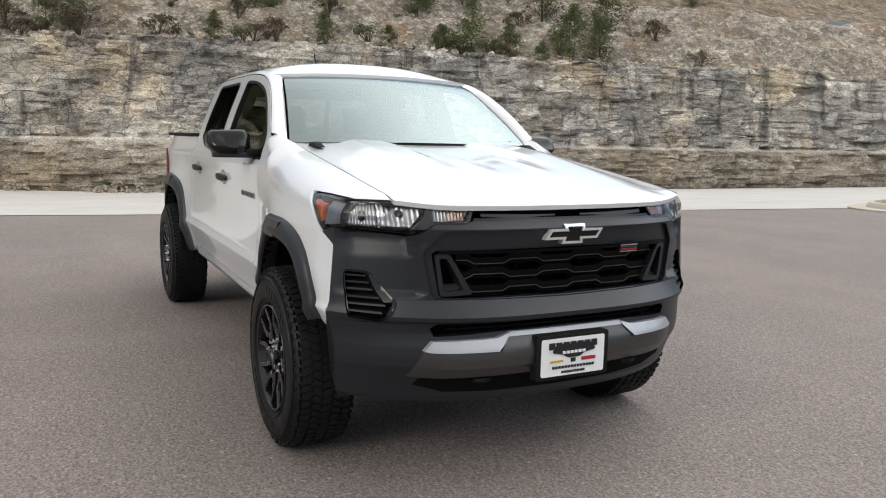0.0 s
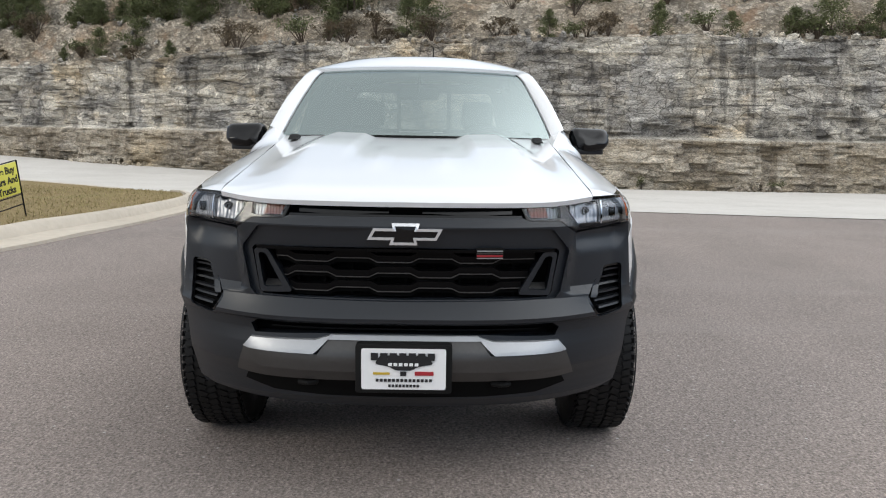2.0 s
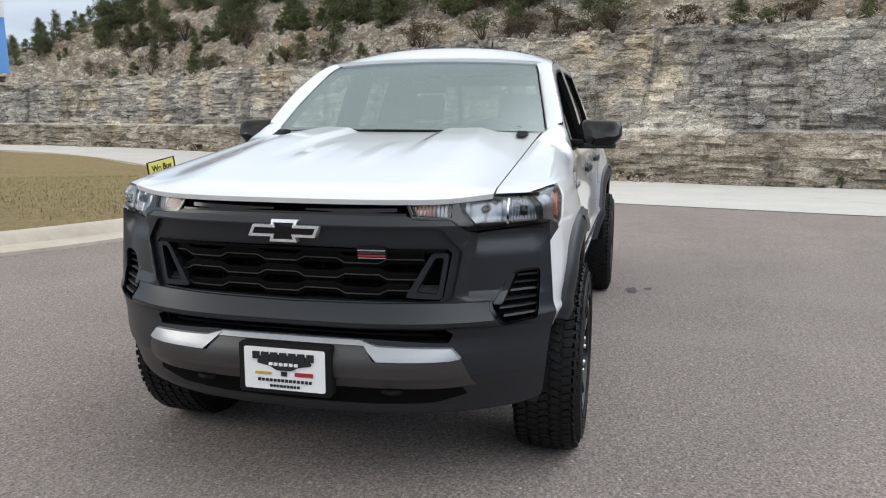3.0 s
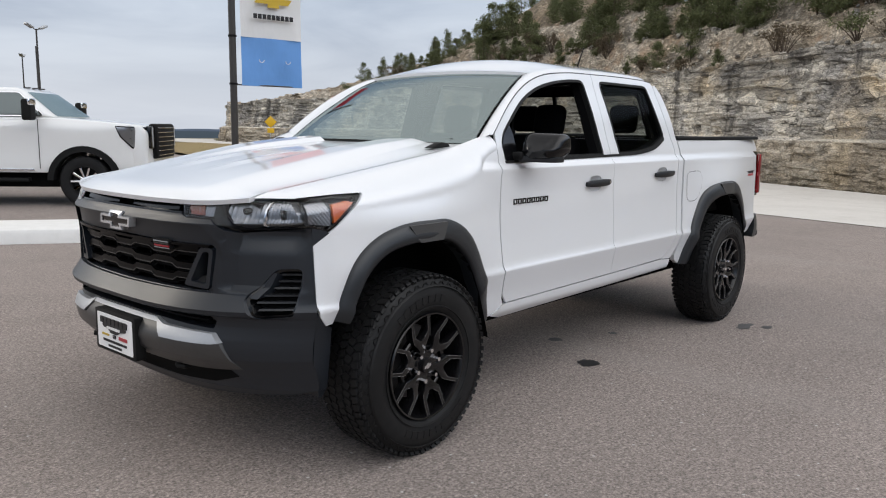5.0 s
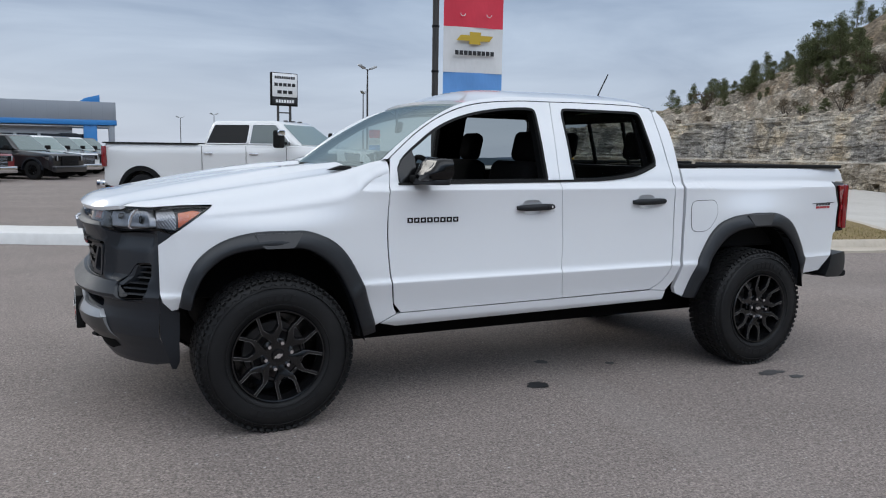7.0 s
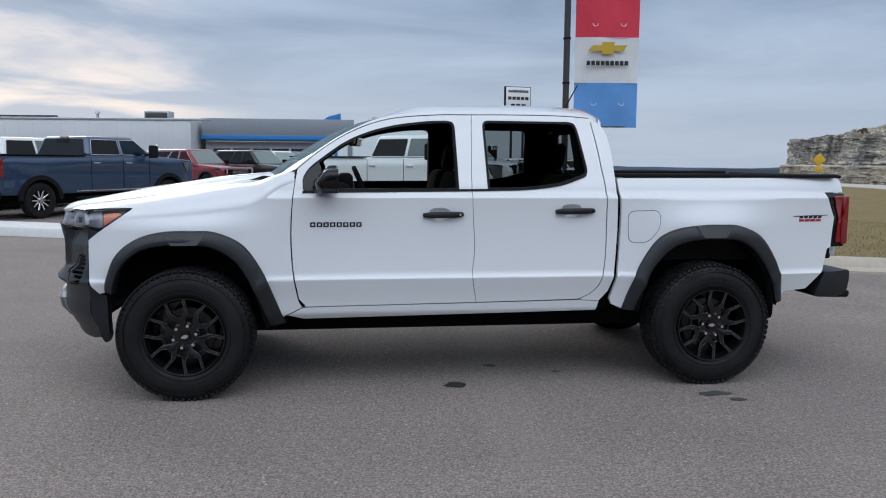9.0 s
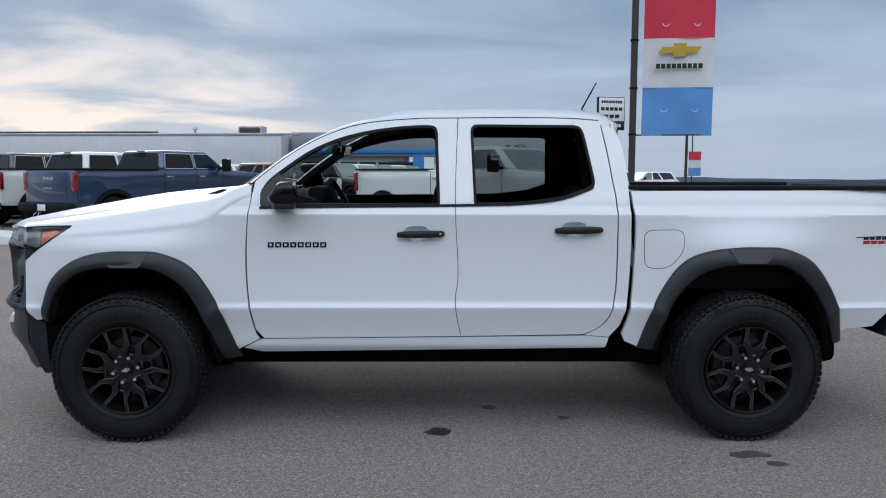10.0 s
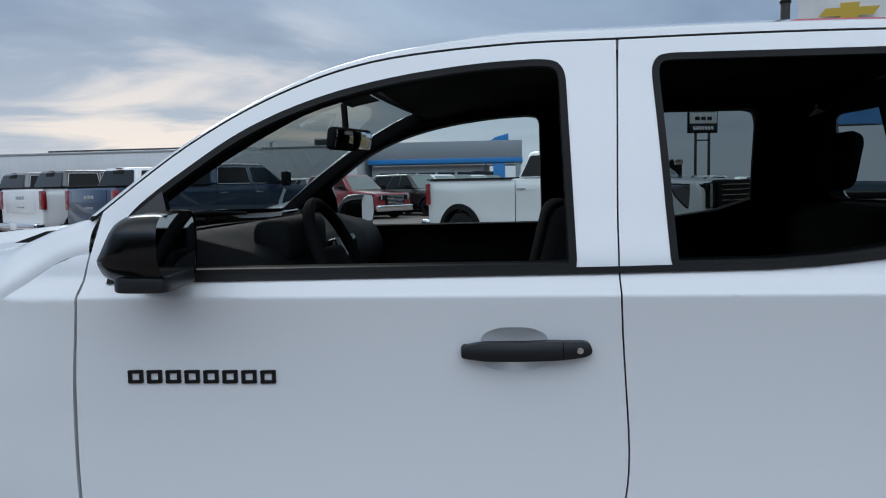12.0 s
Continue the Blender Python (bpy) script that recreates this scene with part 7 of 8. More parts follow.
def parked_vehicle(name, category, label, paint_mat, m, kind="pickup", chrome=True, group="parked vehicles"):
    """A parked car or truck; it points towards its own +x and stands on z = 0."""
    ob = empty(name, label, category, group)
    hd = kind == "pickup"
    r = 0.42 if hd else 0.38
    ax, half = (2.04, 1.01) if hd else (1.50, 0.97)
    nose, tail = (3.06, -3.05) if hd else (ax + 0.95, -ax - 1.05)
    belt = 1.45 if hd else 1.14
    hoodz = belt - (0.06 if hd else 0.08)
    cowl = 1.62 if hd else 0.85
    top = 1.96 if hd else 1.80
    rear_cab = -0.64 if hd else tail + 0.10
    bot = 0.58 if hd else 0.42
    out = [(nose - 0.06, bot - 0.08), (nose, bot + 0.10), (nose, hoodz - 0.16), (nose - 0.10, hoodz - 0.03), (cowl + 0.05, belt + 0.015), (cowl - 0.3, belt + 0.02), (tail + 0.04, belt + 0.02), (tail, belt - 0.10), (tail, bot + 0.05), (tail + 0.10, bot - 0.02)]
    out += arc(-ax, r, r + 0.10, 165, 15, 12) + arc(ax, r, r + 0.10, 165, 15, 12)
    core = half - 0.05
    body = part("body", prism(out, core * 2, Matrix.Translation((0, core, 0)) @ XZ, 0.045, 3), paint_mat, ob, sharp=40)
    # flanks with a shoulder, fuller over the wheels and drawn in towards nose and tail
    bulge = [(bot - 0.1, -0.035), (bot + 0.10, -0.004), (bot + 0.32, -0.012), (belt - 0.22, 0.0), (belt - 0.13, 0.002), (belt - 0.06, -0.022), (belt + 0.02, -0.075)]

    def flank(s):
        def surface(u, v, w):
            y = half - 0.006 + lerp_table(bulge, v)
            for cx in (-ax, ax):
                y += 0.030 * math.exp(-((u - cx) / 0.52) ** 2) * smooth01(bot, bot + 0.3, v) * smooth01(belt, belt - 0.25, v)
            y -= 0.13 * smooth01(nose - 0.55, nose + 0.05, u) ** 2 + 0.05 * smooth01(tail + 0.5, tail, u) ** 2
            return Vector((u, s * (y - w), v))
        return surface

    for s in (-1, 1):
        part("flank", sheet(inset(out, 0.012), [], (0.14, 0.06), flank(s), 0.10), paint_mat, body, sharp=40)
    part("underbody", box((nose - tail - 0.5, half * 1.55, 0.35), pose((nose + tail) / 2, 0, bot - 0.10), 0.05), M_VOID, body)
    # cab
    x0, x1, t0, t1 = cowl, rear_cab, (0.98 if hd else 0.10), (rear_cab + 0.16 if hd else rear_cab + 0.42)
    yb, yt = half - 0.06, half - 0.25
    bm = bmesh.new()
    lo = [bm.verts.new(p) for p in ((x0, yb, belt), (x0, -yb, belt), (x1, -yb, belt), (x1, yb, belt))]
    hi = [bm.verts.new(p) for p in ((t0, yt, top), (t0, -yt, top), (t1, -yt, top), (t1, yt, top))]
    bm.faces.new(hi)
    bm.faces.new(lo[::-1])
    for i in range(4):
        bm.faces.new((lo[i - 1], lo[i], hi[i], hi[i - 1]))
    bmesh.ops.recalc_face_normals(bm, faces=bm.faces[:])
    bmesh.ops.bevel(bm, geom=bm.edges[:], offset=0.10, segments=4, profile=0.5, affect="EDGES")
    cab = part("cab", bm, paint_mat, ob, sharp=50)
    k = (yb - yt) / (top - belt)

    def side_face(s, off):
        return lambda u, v, w: Vector((u, s * (yb - (v - belt) * k + off - w), v))

    def edge_f(z):
        return x0 + (t0 - x0) * (z - belt) / (top - belt)

    def edge_r(z):
        return x1 + (t1 - x1) * (z - belt) / (top - belt)

    zb, zt = belt + 0.05, top - 0.09
    mid = 0.44 if hd else -0.30
    fw = rounded([(edge_f(zb) - 0.17, zb), (edge_f(zt) - 0.10, zt), (mid + 0.05, zt), (mid + 0.05, zb)], 0.03)
    rear_end = 0.12 if hd else 1.35
    rw = rounded([(mid - 0.03, zb), (mid - 0.03, zt), (edge_r(zt) + rear_end, zt), (edge_r(zb) + rear_end, zb)], 0.03)
    wins = [fw, rw]
    if not hd:
        wins.append(rounded([(edge_r(zb) + 1.25, zb), (edge_r(zt) + 1.25, zt), (edge_r(zt) + 0.25, zt - 0.02), (edge_r(zb) + 0.30, zb + 0.03)], 0.03))
    for s in (-1, 1):
        for w_ in wins:
            part("window_pane", sheet(w_, [], 1.0, side_face(s, 0.006), 0.02, grid=False), M_DARKGLASS if w_ is not fw else M_TINT, cab, "dark window pane")
            part("window_trim", sheet(inset(w_, -0.013), [w_], 1.0, side_face(s, 0.009), 0.02, grid=False), M_CHROME if chrome else M_BLACK, cab)
        for xg in ((mid, edge_f(belt) - 0.28, x1 + 0.06) if hd else (mid, edge_f(belt) - 0.25)):
            part("door_gap", box((0.008, 0.006, belt - bot - 0.06), pose(xg, s * (half - 0.001), (belt + bot) / 2 + 0.02), 0.0), M_BLACK, body)
        for xh in (mid + 0.18, (x1 + 0.22) if hd else mid - 0.75):
            part("door_handle", box((0.20, 0.03, 0.035), pose(xh, s * (half + 0.012), belt - 0.16), 0.01), M_CHROME if chrome else paint_mat, body, "door handle")
        part("running_board", box((2.2 if hd else 1.9, 0.14, 0.06), pose(0.05, s * (half - 0.06), bot - 0.14), 0.02), M_BLACK, body, "dark running board")
        part("side_strip", box((2.3, 0.012, 0.03), pose(0.1, s * (half + 0.002), bot + 0.03), 0.004), M_CHROME if chrome else M_BLACK, body)
        # arch lips
        for cx in (-ax, ax):
            lip = bmesh.new()
            wide = 0.17 if hd else 0.13
            a_, b_ = arc(cx, r, r + wide, 178, 2, 18), arc(cx, r, r + 0.07, 178, 2, 18)
            rows = [[lip.verts.new((p[0], s * (half + o), p[1])) for p, o in ((pa, -0.02), (pa, 0.034), (pb, 0.040), (pb, -0.14))] for pa, pb in zip(a_, b_)]
            for p_, q_ in zip(rows, rows[1:]):
                for i in range(3):
                    lip.faces.new((p_[i], q_[i], q_[i + 1], p_[i + 1]))
            bmesh.ops.recalc_face_normals(lip, faces=lip.faces[:])
            part("arch_trim", lip, M_BLACK if hd else M_PLASTIC, body, "dark arch trim")
        # mirrors
        mir = part("door_mirror", box((0.15, 0.24, 0.34 if hd else 0.18), pose(edge_f(belt) - 0.33, s * (half + 0.20), belt + 0.14), 0.04, 3), M_BLACK, body, "black door mirror")
        part("mirror_arm", box((0.06, 0.22, 0.06), pose(edge_f(belt) - 0.33, s * (half + 0.03), belt + 0.06), 0.02), M_BLACK, mir)
        if hd:
            part("mirror_chrome", box((0.05, 0.245, 0.11), pose(edge_f(belt) - 0.275, s * (half + 0.20), belt + 0.26), 0.02), M_CHROME, mir, "chrome mirror cap")
        # lamps
        zl, hl = hoodz - (0.23 if hd else 0.20), (0.19 if hd else 0.10)
        lampf = flank(s)
        shape = rounded([(nose - 0.50, zl + hl), (nose - 0.04, zl + hl - 0.02), (nose - 0.03, zl - hl), (nose - 0.24, zl - hl), (nose - 0.42, zl)], 0.02)
        hl_ob = part("headlamp", sheet(shape, [], 0.06, lambda u, v, w: lampf(u, v, w - 0.006), 0.05), M_GLOSSBLACK, body, "dark headlamp")
        part("lamp_lens", sheet(inset(shape, 0.022), [], 0.06, lambda u, v, w: lampf(u, v, w - 0.010), 0.01), M_REFLECTOR, hl_ob, "bright lamp lens")
        part("lamp_amber", sheet([(nose - 0.15, zl + hl * 0.5), (nose - 0.09, zl + hl * 0.5), (nose - 0.09, zl - hl * 0.8), (nose - 0.15, zl - hl * 0.8)], [], 0.06, lambda u, v, w: lampf(u, v, w - 0.014), 0.01), M_AMBER, hl_ob, "amber strip")
        part("lamp_front", box((0.10, 0.36, hl * 2), pose(nose - 0.005, s * (half - 0.33), zl), 0.03), M_GLOSSBLACK, hl_ob)
        part("lamp_strip", box((0.03, 0.06, hl * 1.8), pose(nose + 0.040, s * (half - 0.24), zl), 0.01), M_SILVER, hl_ob)
        part("tail_lamp", box((0.10, 0.20, 0.44 if hd else 0.34), pose(tail + 0.045, s * (half - 0.085), belt - 0.26), 0.03), M_REDLENS, body, "red tail lamp")
    for xa, za, zb2, off, mat in ((x0, belt, top, 0.012, M_WINDSHIELD), (x1, belt, top, -0.012, M_DARKGLASS)):
        ta = t0 if xa == x0 else t1

        def glass_face(u, v, w):
            t = (v - belt) / (top - belt)
            return Vector((xa + (ta - xa) * t + off, u * (1 - 0.2 * t), v))

        part("windshield" if xa == x0 else "rear_window", sheet(rounded([(-yb + 0.12, belt + 0.04), (yb - 0.12, belt + 0.04), (yb - 0.14, top - 0.07), (-yb + 0.14, top - 0.07)], 0.05), [], 1.0, glass_face, 0.0, grid=False), mat, cab, "slanted glass")
    if hd:
        part("rear_window_slider", box((0.02, 0.5, 0.30), pose(x1 - 0.005 + 0.10, 0, belt + 0.30, 0, 14, 0), 0.01), M_BLACK, cab)
        part("bed_rail", box((rear_cab - tail - 0.08, half * 2 - 0.02, 0.03), pose((rear_cab + tail) / 2 - 0.02, 0, belt + 0.03), 0.01), M_BLACK, body, "black bed rail caps")
        part("third_brake_lamp", box((0.03, 0.30, 0.03), pose(t1 - 0.015, 0, top - 0.02), 0.008), M_REDLENS, cab)
        for y in (-0.3, 0.0, 0.3):
            part("roof_marker", box((0.09, 0.06, 0.025), pose(t0 - 0.03, y, top + 0.008), 0.010), M_SMOKE, cab)
        part("tailgate_panel", box((0.012, 1.36, 0.50), pose(tail - 0.004, 0, belt - 0.30), 0.004), paint_mat, body)
        for i in range(3):
            part("tailgate_mark", box((0.012, 0.11, 0.075), pose(tail - 0.012, 0.14 - i * 0.14, belt - 0.20), 0.004), M_SILVER, body, "bright raised mark")
        part("tailgate_bar", box((0.012, 0.34, 0.03), pose(tail - 0.012, 0.02, belt - 0.42), 0.004), M_SILVER, body)
    # grille and bumpers
    gr = part("grille", box((0.16, 1.24 if hd else 1.0, 0.60 if hd else 0.42), pose(nose + 0.01, 0, hoodz - 0.30), 0.05), M_BLACK, body, "dark grille")
    for i in range(7):
        part("grille_bar", box((0.02, 1.10 if hd else 0.88, 0.016), pose(nose + 0.092, 0, hoodz - (0.54 if hd else 0.46) + i * (0.078 if hd else 0.054)), 0.006), M_CHROME if chrome else M_GLOSSBLACK, gr)
    part("front_bumper", box((0.22, half * 2 - 0.06, 0.26), pose(nose + 0.03, 0, bot + 0.02), 0.06, 3), paint_mat if not chrome else M_CHROME, ob, "front bumper")
    rb = part("rear_bumper", box((0.24, half * 2 - 0.04, 0.20), pose(tail - 0.08, 0, bot), 0.05, 3), M_BLACK if paint_mat is M_NAVY else (M_CHROME if chrome else M_BLACK), ob, "rear bumper")
    part("rear_plate", box((0.01, 0.30, 0.15), pose(tail - 0.205, 0, bot + 0.01), 0.003), M_PLATEWHITE, rb, "white plate")
    wh = small_wheel(r, M_CHROME if chrome else M_GLOSSBLACK)
    wh.parent = ob
    wh.matrix_basis = pose(ax, -half + 0.12, r)
    for mm in (pose(-ax, -half + 0.12, r), pose(ax, half - 0.12, r, 0, 0, 180), pose(-ax, half - 0.12, r, 0, 0, 180)):
        copy_thing(wh, mm)
    ob.matrix_basis = m
    return ob


def stand(x, y, deg):
    """On the asphalt at x, y, pointing deg degrees left of +x."""
    return pose(x, y, ground_z(x, y), 0, 0, deg)


# white heavy-duty pickup beyond the median
_d = Vector((0.732, -0.681)).normalized()
_n = Vector((_d.y, -_d.x))           # its right-hand side
_c = Vector((-0.245, 13.408)) + _d * 3.05 - _n * 1.0
parked_vehicle("heavy_duty_pickup", "pickup truck", "pearl white heavy-duty pickup with chrome trim and tow mirrors", M_PEARL, stand(_c.x, _c.y, math.degrees(math.atan2(_d.y, _d.x))))
# row of pickups seen from behind
_d2 = Vector((math.cos(radians(58)), math.sin(radians(58))))
_n2 = Vector((_d2.y, -_d2.x))
_tail = Vector((-6.55, 12.75))
for i, (mat, lab) in enumerate(((M_NAVY, "dark blue heavy-duty pickup with black bumper, seen from behind"), (M_PEARL, "white heavy-duty pickup with chrome bumper parked in a row"), (M_BLACKP, "black pickup parked at the end of the row"), (M_GREYP, "dark grey pickup parked in the row"))):
    c = _tail - _n2 * (0.90 + 3.15 * i) + _d2 * (3.05 + (0.0, 0.0, -0.2, 0.2)[i])
    parked_vehicle("heavy_duty_pickup", "pickup truck", lab, mat, stand(c.x, c.y, 58 + (0, 1.5, -1, 1)[i]), group="pickups parked in a row")
# vehicles in front of the showroom
for x, y, deg, mat, lab, kd in ((-5.2, 30.2, -38, M_RED, "dark red sport utility vehicle parked by the showroom", "suv"), (-2.75, 32.2, -38, M_BLACKP, "black sport utility vehicle parked by the showroom", "suv"),
                                (-2.0, 35.3, -40, M_PEARL, "white sport utility vehicle parked by the showroom", "suv"), (-1.3, 38.4, -40, M_GREYP, "dark grey sport utility vehicle in the showroom row", "suv"),
                                (-0.65, 41.4, -41, M_PEARL, "white sport utility vehicle in the showroom row", "suv"), (0.05, 44.4, -42, M_BLACKP, "black sport utility vehicle at the end of the row", "suv"),
                                (-9.6, 41.0, -45, M_PEARL, "white sport utility vehicle in front of the showroom", "suv"), (-7.0, 44.0, -45, M_BLACKP, "black sport utility vehicle in front of the showroom", "suv"),
                                (17.4, 54.0, 195, M_PEARL, "white sport utility vehicle across the lot", "suv"), (14.6, 56.0, 195, M_PEARL, "white car across the lot", "suv")):
    parked_vehicle("sport_utility_vehicle", "car", lab, mat, stand(x, y, deg), kd, chrome=(mat is M_PEARL or mat is M_RED), group="cars in front of the showroom")


# ---------------------------------------------------------------- banner pole, signs, lamps
M_POLE = plain("dark_bronze_pole_paint", (0.035, 0.032, 0.030), 0.5, vary=0.15)


def cloth(name, colour):
    k = Mat(name)
    k.set(Base_Color=k.ramp(k.noise(3.0, 4), (0.3, tuple(c * 0.9 for c in colour)), (0.7, colour)), Roughness=0.75)
    k.bump(k.noise(4.0, 3, vec=k.scaled(1, 1, 0.4)), 0.35, 0.05)
    return k.m


M_CRED, M_CWHITE, M_CBLUE = cloth("red_banner_cloth", (0.62, 0.035, 0.065)), cloth("white_banner_cloth", (0.68, 0.68, 0.68)), cloth("blue_banner_cloth", (0.12, 0.30, 0.64))


def banner_pole(x, y, base, left, right, bottom, bands, pole_r, height, group):
    """A pole with a hung banner: bands are (height, cloth), from the bottom up."""
    ob = empty("banner_pole", "dark pole with a red, white and blue cloth banner", "banner", group)
    part("pole", tube([(x, y, base), (x, y, height)], pole_r, 14), M_POLE, ob, "dark bronze pole")
    part("pole_base", cyl(pole_r * 2.6, pole_r * 2.6, 0.06, pose(x, y, base + 0.03), 20), M_POLE, ob)
    a, b = Vector(left), Vector(right)
    z = bottom
    for h, mat in bands:
        z0, z1 = z, z + h
        bm = grid_surface(12, 10, lambda u, v: Vector((*(a + (b - a) * u), z0 + (z1 - z0) * v)) + Vector((0.012, 0.03, 0)) * math.sin(u * 7 + v * 3 + z0 * 2) * (b - a).length * 0.5)
        part("banner_band", bm, mat, ob, {M_CRED: "red cloth band", M_CWHITE: "white cloth band", M_CBLUE: "blue cloth band"}[mat])
        z = z1
    for zz in (bottom + 0.01, z - 0.01):
        part("banner_arm", tube([(x, y, zz), (b.x, b.y, zz)], 0.012, 8), M_POLE, ob)
    for zz in (bottom + 0.02, bottom + 0.75, bottom + 1.5):
        part("pole_clamp", cyl(pole_r * 1.2, pole_r * 1.2, 0.03, pose(x, y, zz), 14), M_BLACK, ob)
    return ob


big = banner_pole(4.82, 7.56, ground_z(4.82, 7.56), (4.955, 7.53), (6.035, 7.39), 2.03, ((0.755, M_CBLUE), (0.765, M_CWHITE), (0.95, M_CRED)), 0.055, 5.2, "banners")
_bd = Vector((1.08, -0.14, 0)).normalized()
BM_ = Matrix.Translation((5.495, 7.40, 3.36)) @ Matrix(((_bd.x, 0, -_bd.y, 0), (_bd.y, 0, -_bd.x, 0), (0, 1, 0, 0), (0, 0, 0, 1)))
mark = [(-0.10, 0.105), (0.11, 0.105), (0.10, 0.050), (0.33, 0.050), (0.26, -0.045), (0.09, -0.045), (0.10, -0.100), (-0.11, -0.100), (-0.10, -0.045), (-0.34, -0.045), (-0.26, 0.050), (-0.095, 0.050)]
mk = part("banner_mark", prism(mark, 0.006, BM_ @ Matrix.Translation((0, 0, 0.0))), M_GOLD, big, "gold cross-shaped mark")
for i in range(9):
    part("banner_letter_bar", prism([(-0.36 + i * 0.081, -0.21), (-0.36 + i * 0.081 + 0.062, -0.21), (-0.36 + i * 0.081 + 0.062, -0.285), (-0.36 + i * 0.081, -0.285)][::-1], 0.006, BM_), M_INK, big, "dark print bar")
for zz in (2.45, 3.78):
    for u in (0.3, 0.74):
        part("banner_vent", tube([(4.955 + 1.08 * u + 0.05 * math.cos(a), 7.53 - 0.14 * u - 0.045, zz + 0.05 * math.sin(a)) for a in np.linspace(3.3, 6.1, 8)], 0.006, 6), M_CWHITE, big)
banner_pole(21.1, 55.4, 0.0, (21.25, 55.4), (22.2, 55.35), 1.15, ((0.6, M_CBLUE), (0.6, M_CWHITE), (0.65, M_CRED)), 0.07, 6.6, "banners")


def pylon_sign():
    ob = empty("pylon_sign", "tall white dealership sign with dark foot panel on two posts", "sign")
    c, w = Vector((21.2, 82.5)), 3.1
    d = Vector((0.97, 0.24)).normalized()
    rot = math.degrees(math.atan2(d.y, d.x))
    M = pose(c.x, c.y, 0, 0, 0, rot)
    for s in (-1, 1):
        part("post", box((0.22, 0.22, 6.4), M @ pose(s * 0.75, 0, 3.2), 0.02), M_POLE, ob, "dark steel post")
    part("post_tie", box((1.5, 0.14, 0.14), M @ pose(0, 0, 5.3), 0.02), M_POLE, ob)
    part("sign_frame", box((w + 0.14, 0.40, 3.60), M @ pose(0, 0, 7.85), 0.05), M_BLACK, ob, "black sign frame")
    face = part("sign_face", box((w - 0.05, 0.03, 2.55), M @ pose(0, -0.21, 8.30), 0.01), M_PLATEWHITE, ob, "white sign panel")
    part("sign_foot_panel", box((w - 0.05, 0.03, 0.75), M @ pose(0, -0.21, 6.55), 0.01), M_INK, ob, "black foot panel")
    for z, n, bw, h in ((9.12, 9, 0.22, 0.36), (8.35, 5, 0.42, 0.44), (7.55, 3, 0.52, 0.46)):
        for i in range(n):
            part("sign_bar", box((bw, 0.012, h * 0.8), M @ pose((i - (n - 1) / 2) * bw * 1.28, -0.232, z), 0.0), M_INK, face, "dark letter bar")
    for i in range(7):
        part("sign_bar", box((0.24, 0.012, 0.34), M @ pose((i - 3) * 0.33, -0.232, 6.55), 0.0), M_PLATEWHITE, face, "white letter bar")


pylon_sign()


def lot_lamp(x, y, h, turn):
    ob = empty("lot_lamp", "grey parking-lot lamp post with two heads", "street lamp", "parking-lot lamps")
    z0 = ground_z(x, y)
    part("pole", tube([(x, y, z0), (x, y, z0 + h)], lambda t: 0.09 - 0.035 * t, 12), M_POLE, ob)
    part("foot", cyl(0.28, 0.26, 0.7, pose(x, y, z0 + 0.3), 16), M_KERB, ob, "concrete foot")
    for s in (-1, 1):
        a = radians(turn)
        part("arm", tube([(x, y, z0 + h - 0.1), (x + s * 0.45 * math.cos(a), y + s * 0.45 * math.sin(a), z0 + h + 0.1)], 0.03, 8), M_POLE, ob)
        part("lamp_head", box((0.62, 0.34, 0.14), pose(x + s * 0.62 * math.cos(a), y + s * 0.62 * math.sin(a), z0 + h + 0.16, 0, 0, turn) @ pose(0, 0, 0, 0, s * -22, 0), 0.04), M_LIGHTMETAL, ob, "grey lamp head")


for x, y, h, tn in ((20.45, 53.6, 8.0, 25), (29.6, 80.0, 8.3, 60), (19.8, 159.0, 8.0, 20), (23.3, 141.0, 7.8, 30)):
    lot_lamp(x, y, h, tn)


def yard_sign():
    """A small yellow board on a thin black frame, lettered."""
    ob = empty("yard_sign", "yellow sign with black lettering on a thin black wire frame", "sign")
    c = Vector((7.35, 5.86))
    rot = -12.0
    M = pose(c.x, c.y, ground_z(c.x, c.y) + 0.10, 0, -9, rot) @ Matrix.Diagonal((0.9, 0.9, 0.9, 1))
    for s in (-1, 1):
        part("frame_leg", tube([tuple(M @ Vector((s * 0.30, 0, -0.12))), tuple(M @ Vector((s * 0.30, 0, 0.84)))], 0.011, 8), M_BLACK, ob, "black steel leg")
    for z in (0.84, 0.30, 0.14):
        part("frame_bar", tube([tuple(M @ Vector((-0.30, 0, z))), tuple(M @ Vector((0.30, 0, z)))], 0.009, 8), M_BLACK, ob)
    board = part("board", box((0.56, 0.012, 0.50), M @ pose(0, 0, 0.575), 0.003), plain("yellow_board", (0.62, 0.58, 0.10), 0.5, vary=0.04), ob, "yellow sign board")
    for i, text in enumerate(("We Buy", "Cars And", "Trucks")):
        cu = bpy.data.curves.new("letters", "FONT")
        cu.body, cu.size, cu.extrude, cu.align_x = text, 0.155, 0.002, "CENTER"
        cu.offset = 0.004
        cu.materials.append(M_INK)
        tob = new("lettering", cu)
        tob.matrix_basis = M @ pose(0, -0.0085, 0.67 - i * 0.155, 90, 0, 0) @ Matrix.Diagonal((0.86, 1, 1, 1))
        dg = bpy.context.evaluated_depsgraph_get()
        me = bpy.data.meshes.new_from_object(tob.evaluated_get(dg))
        mob = new("lettering", me)
        mob.matrix_basis = tob.matrix_basis.copy()
        mob.parent = board
        bpy.data.objects.remove(tob)


yard_sign()


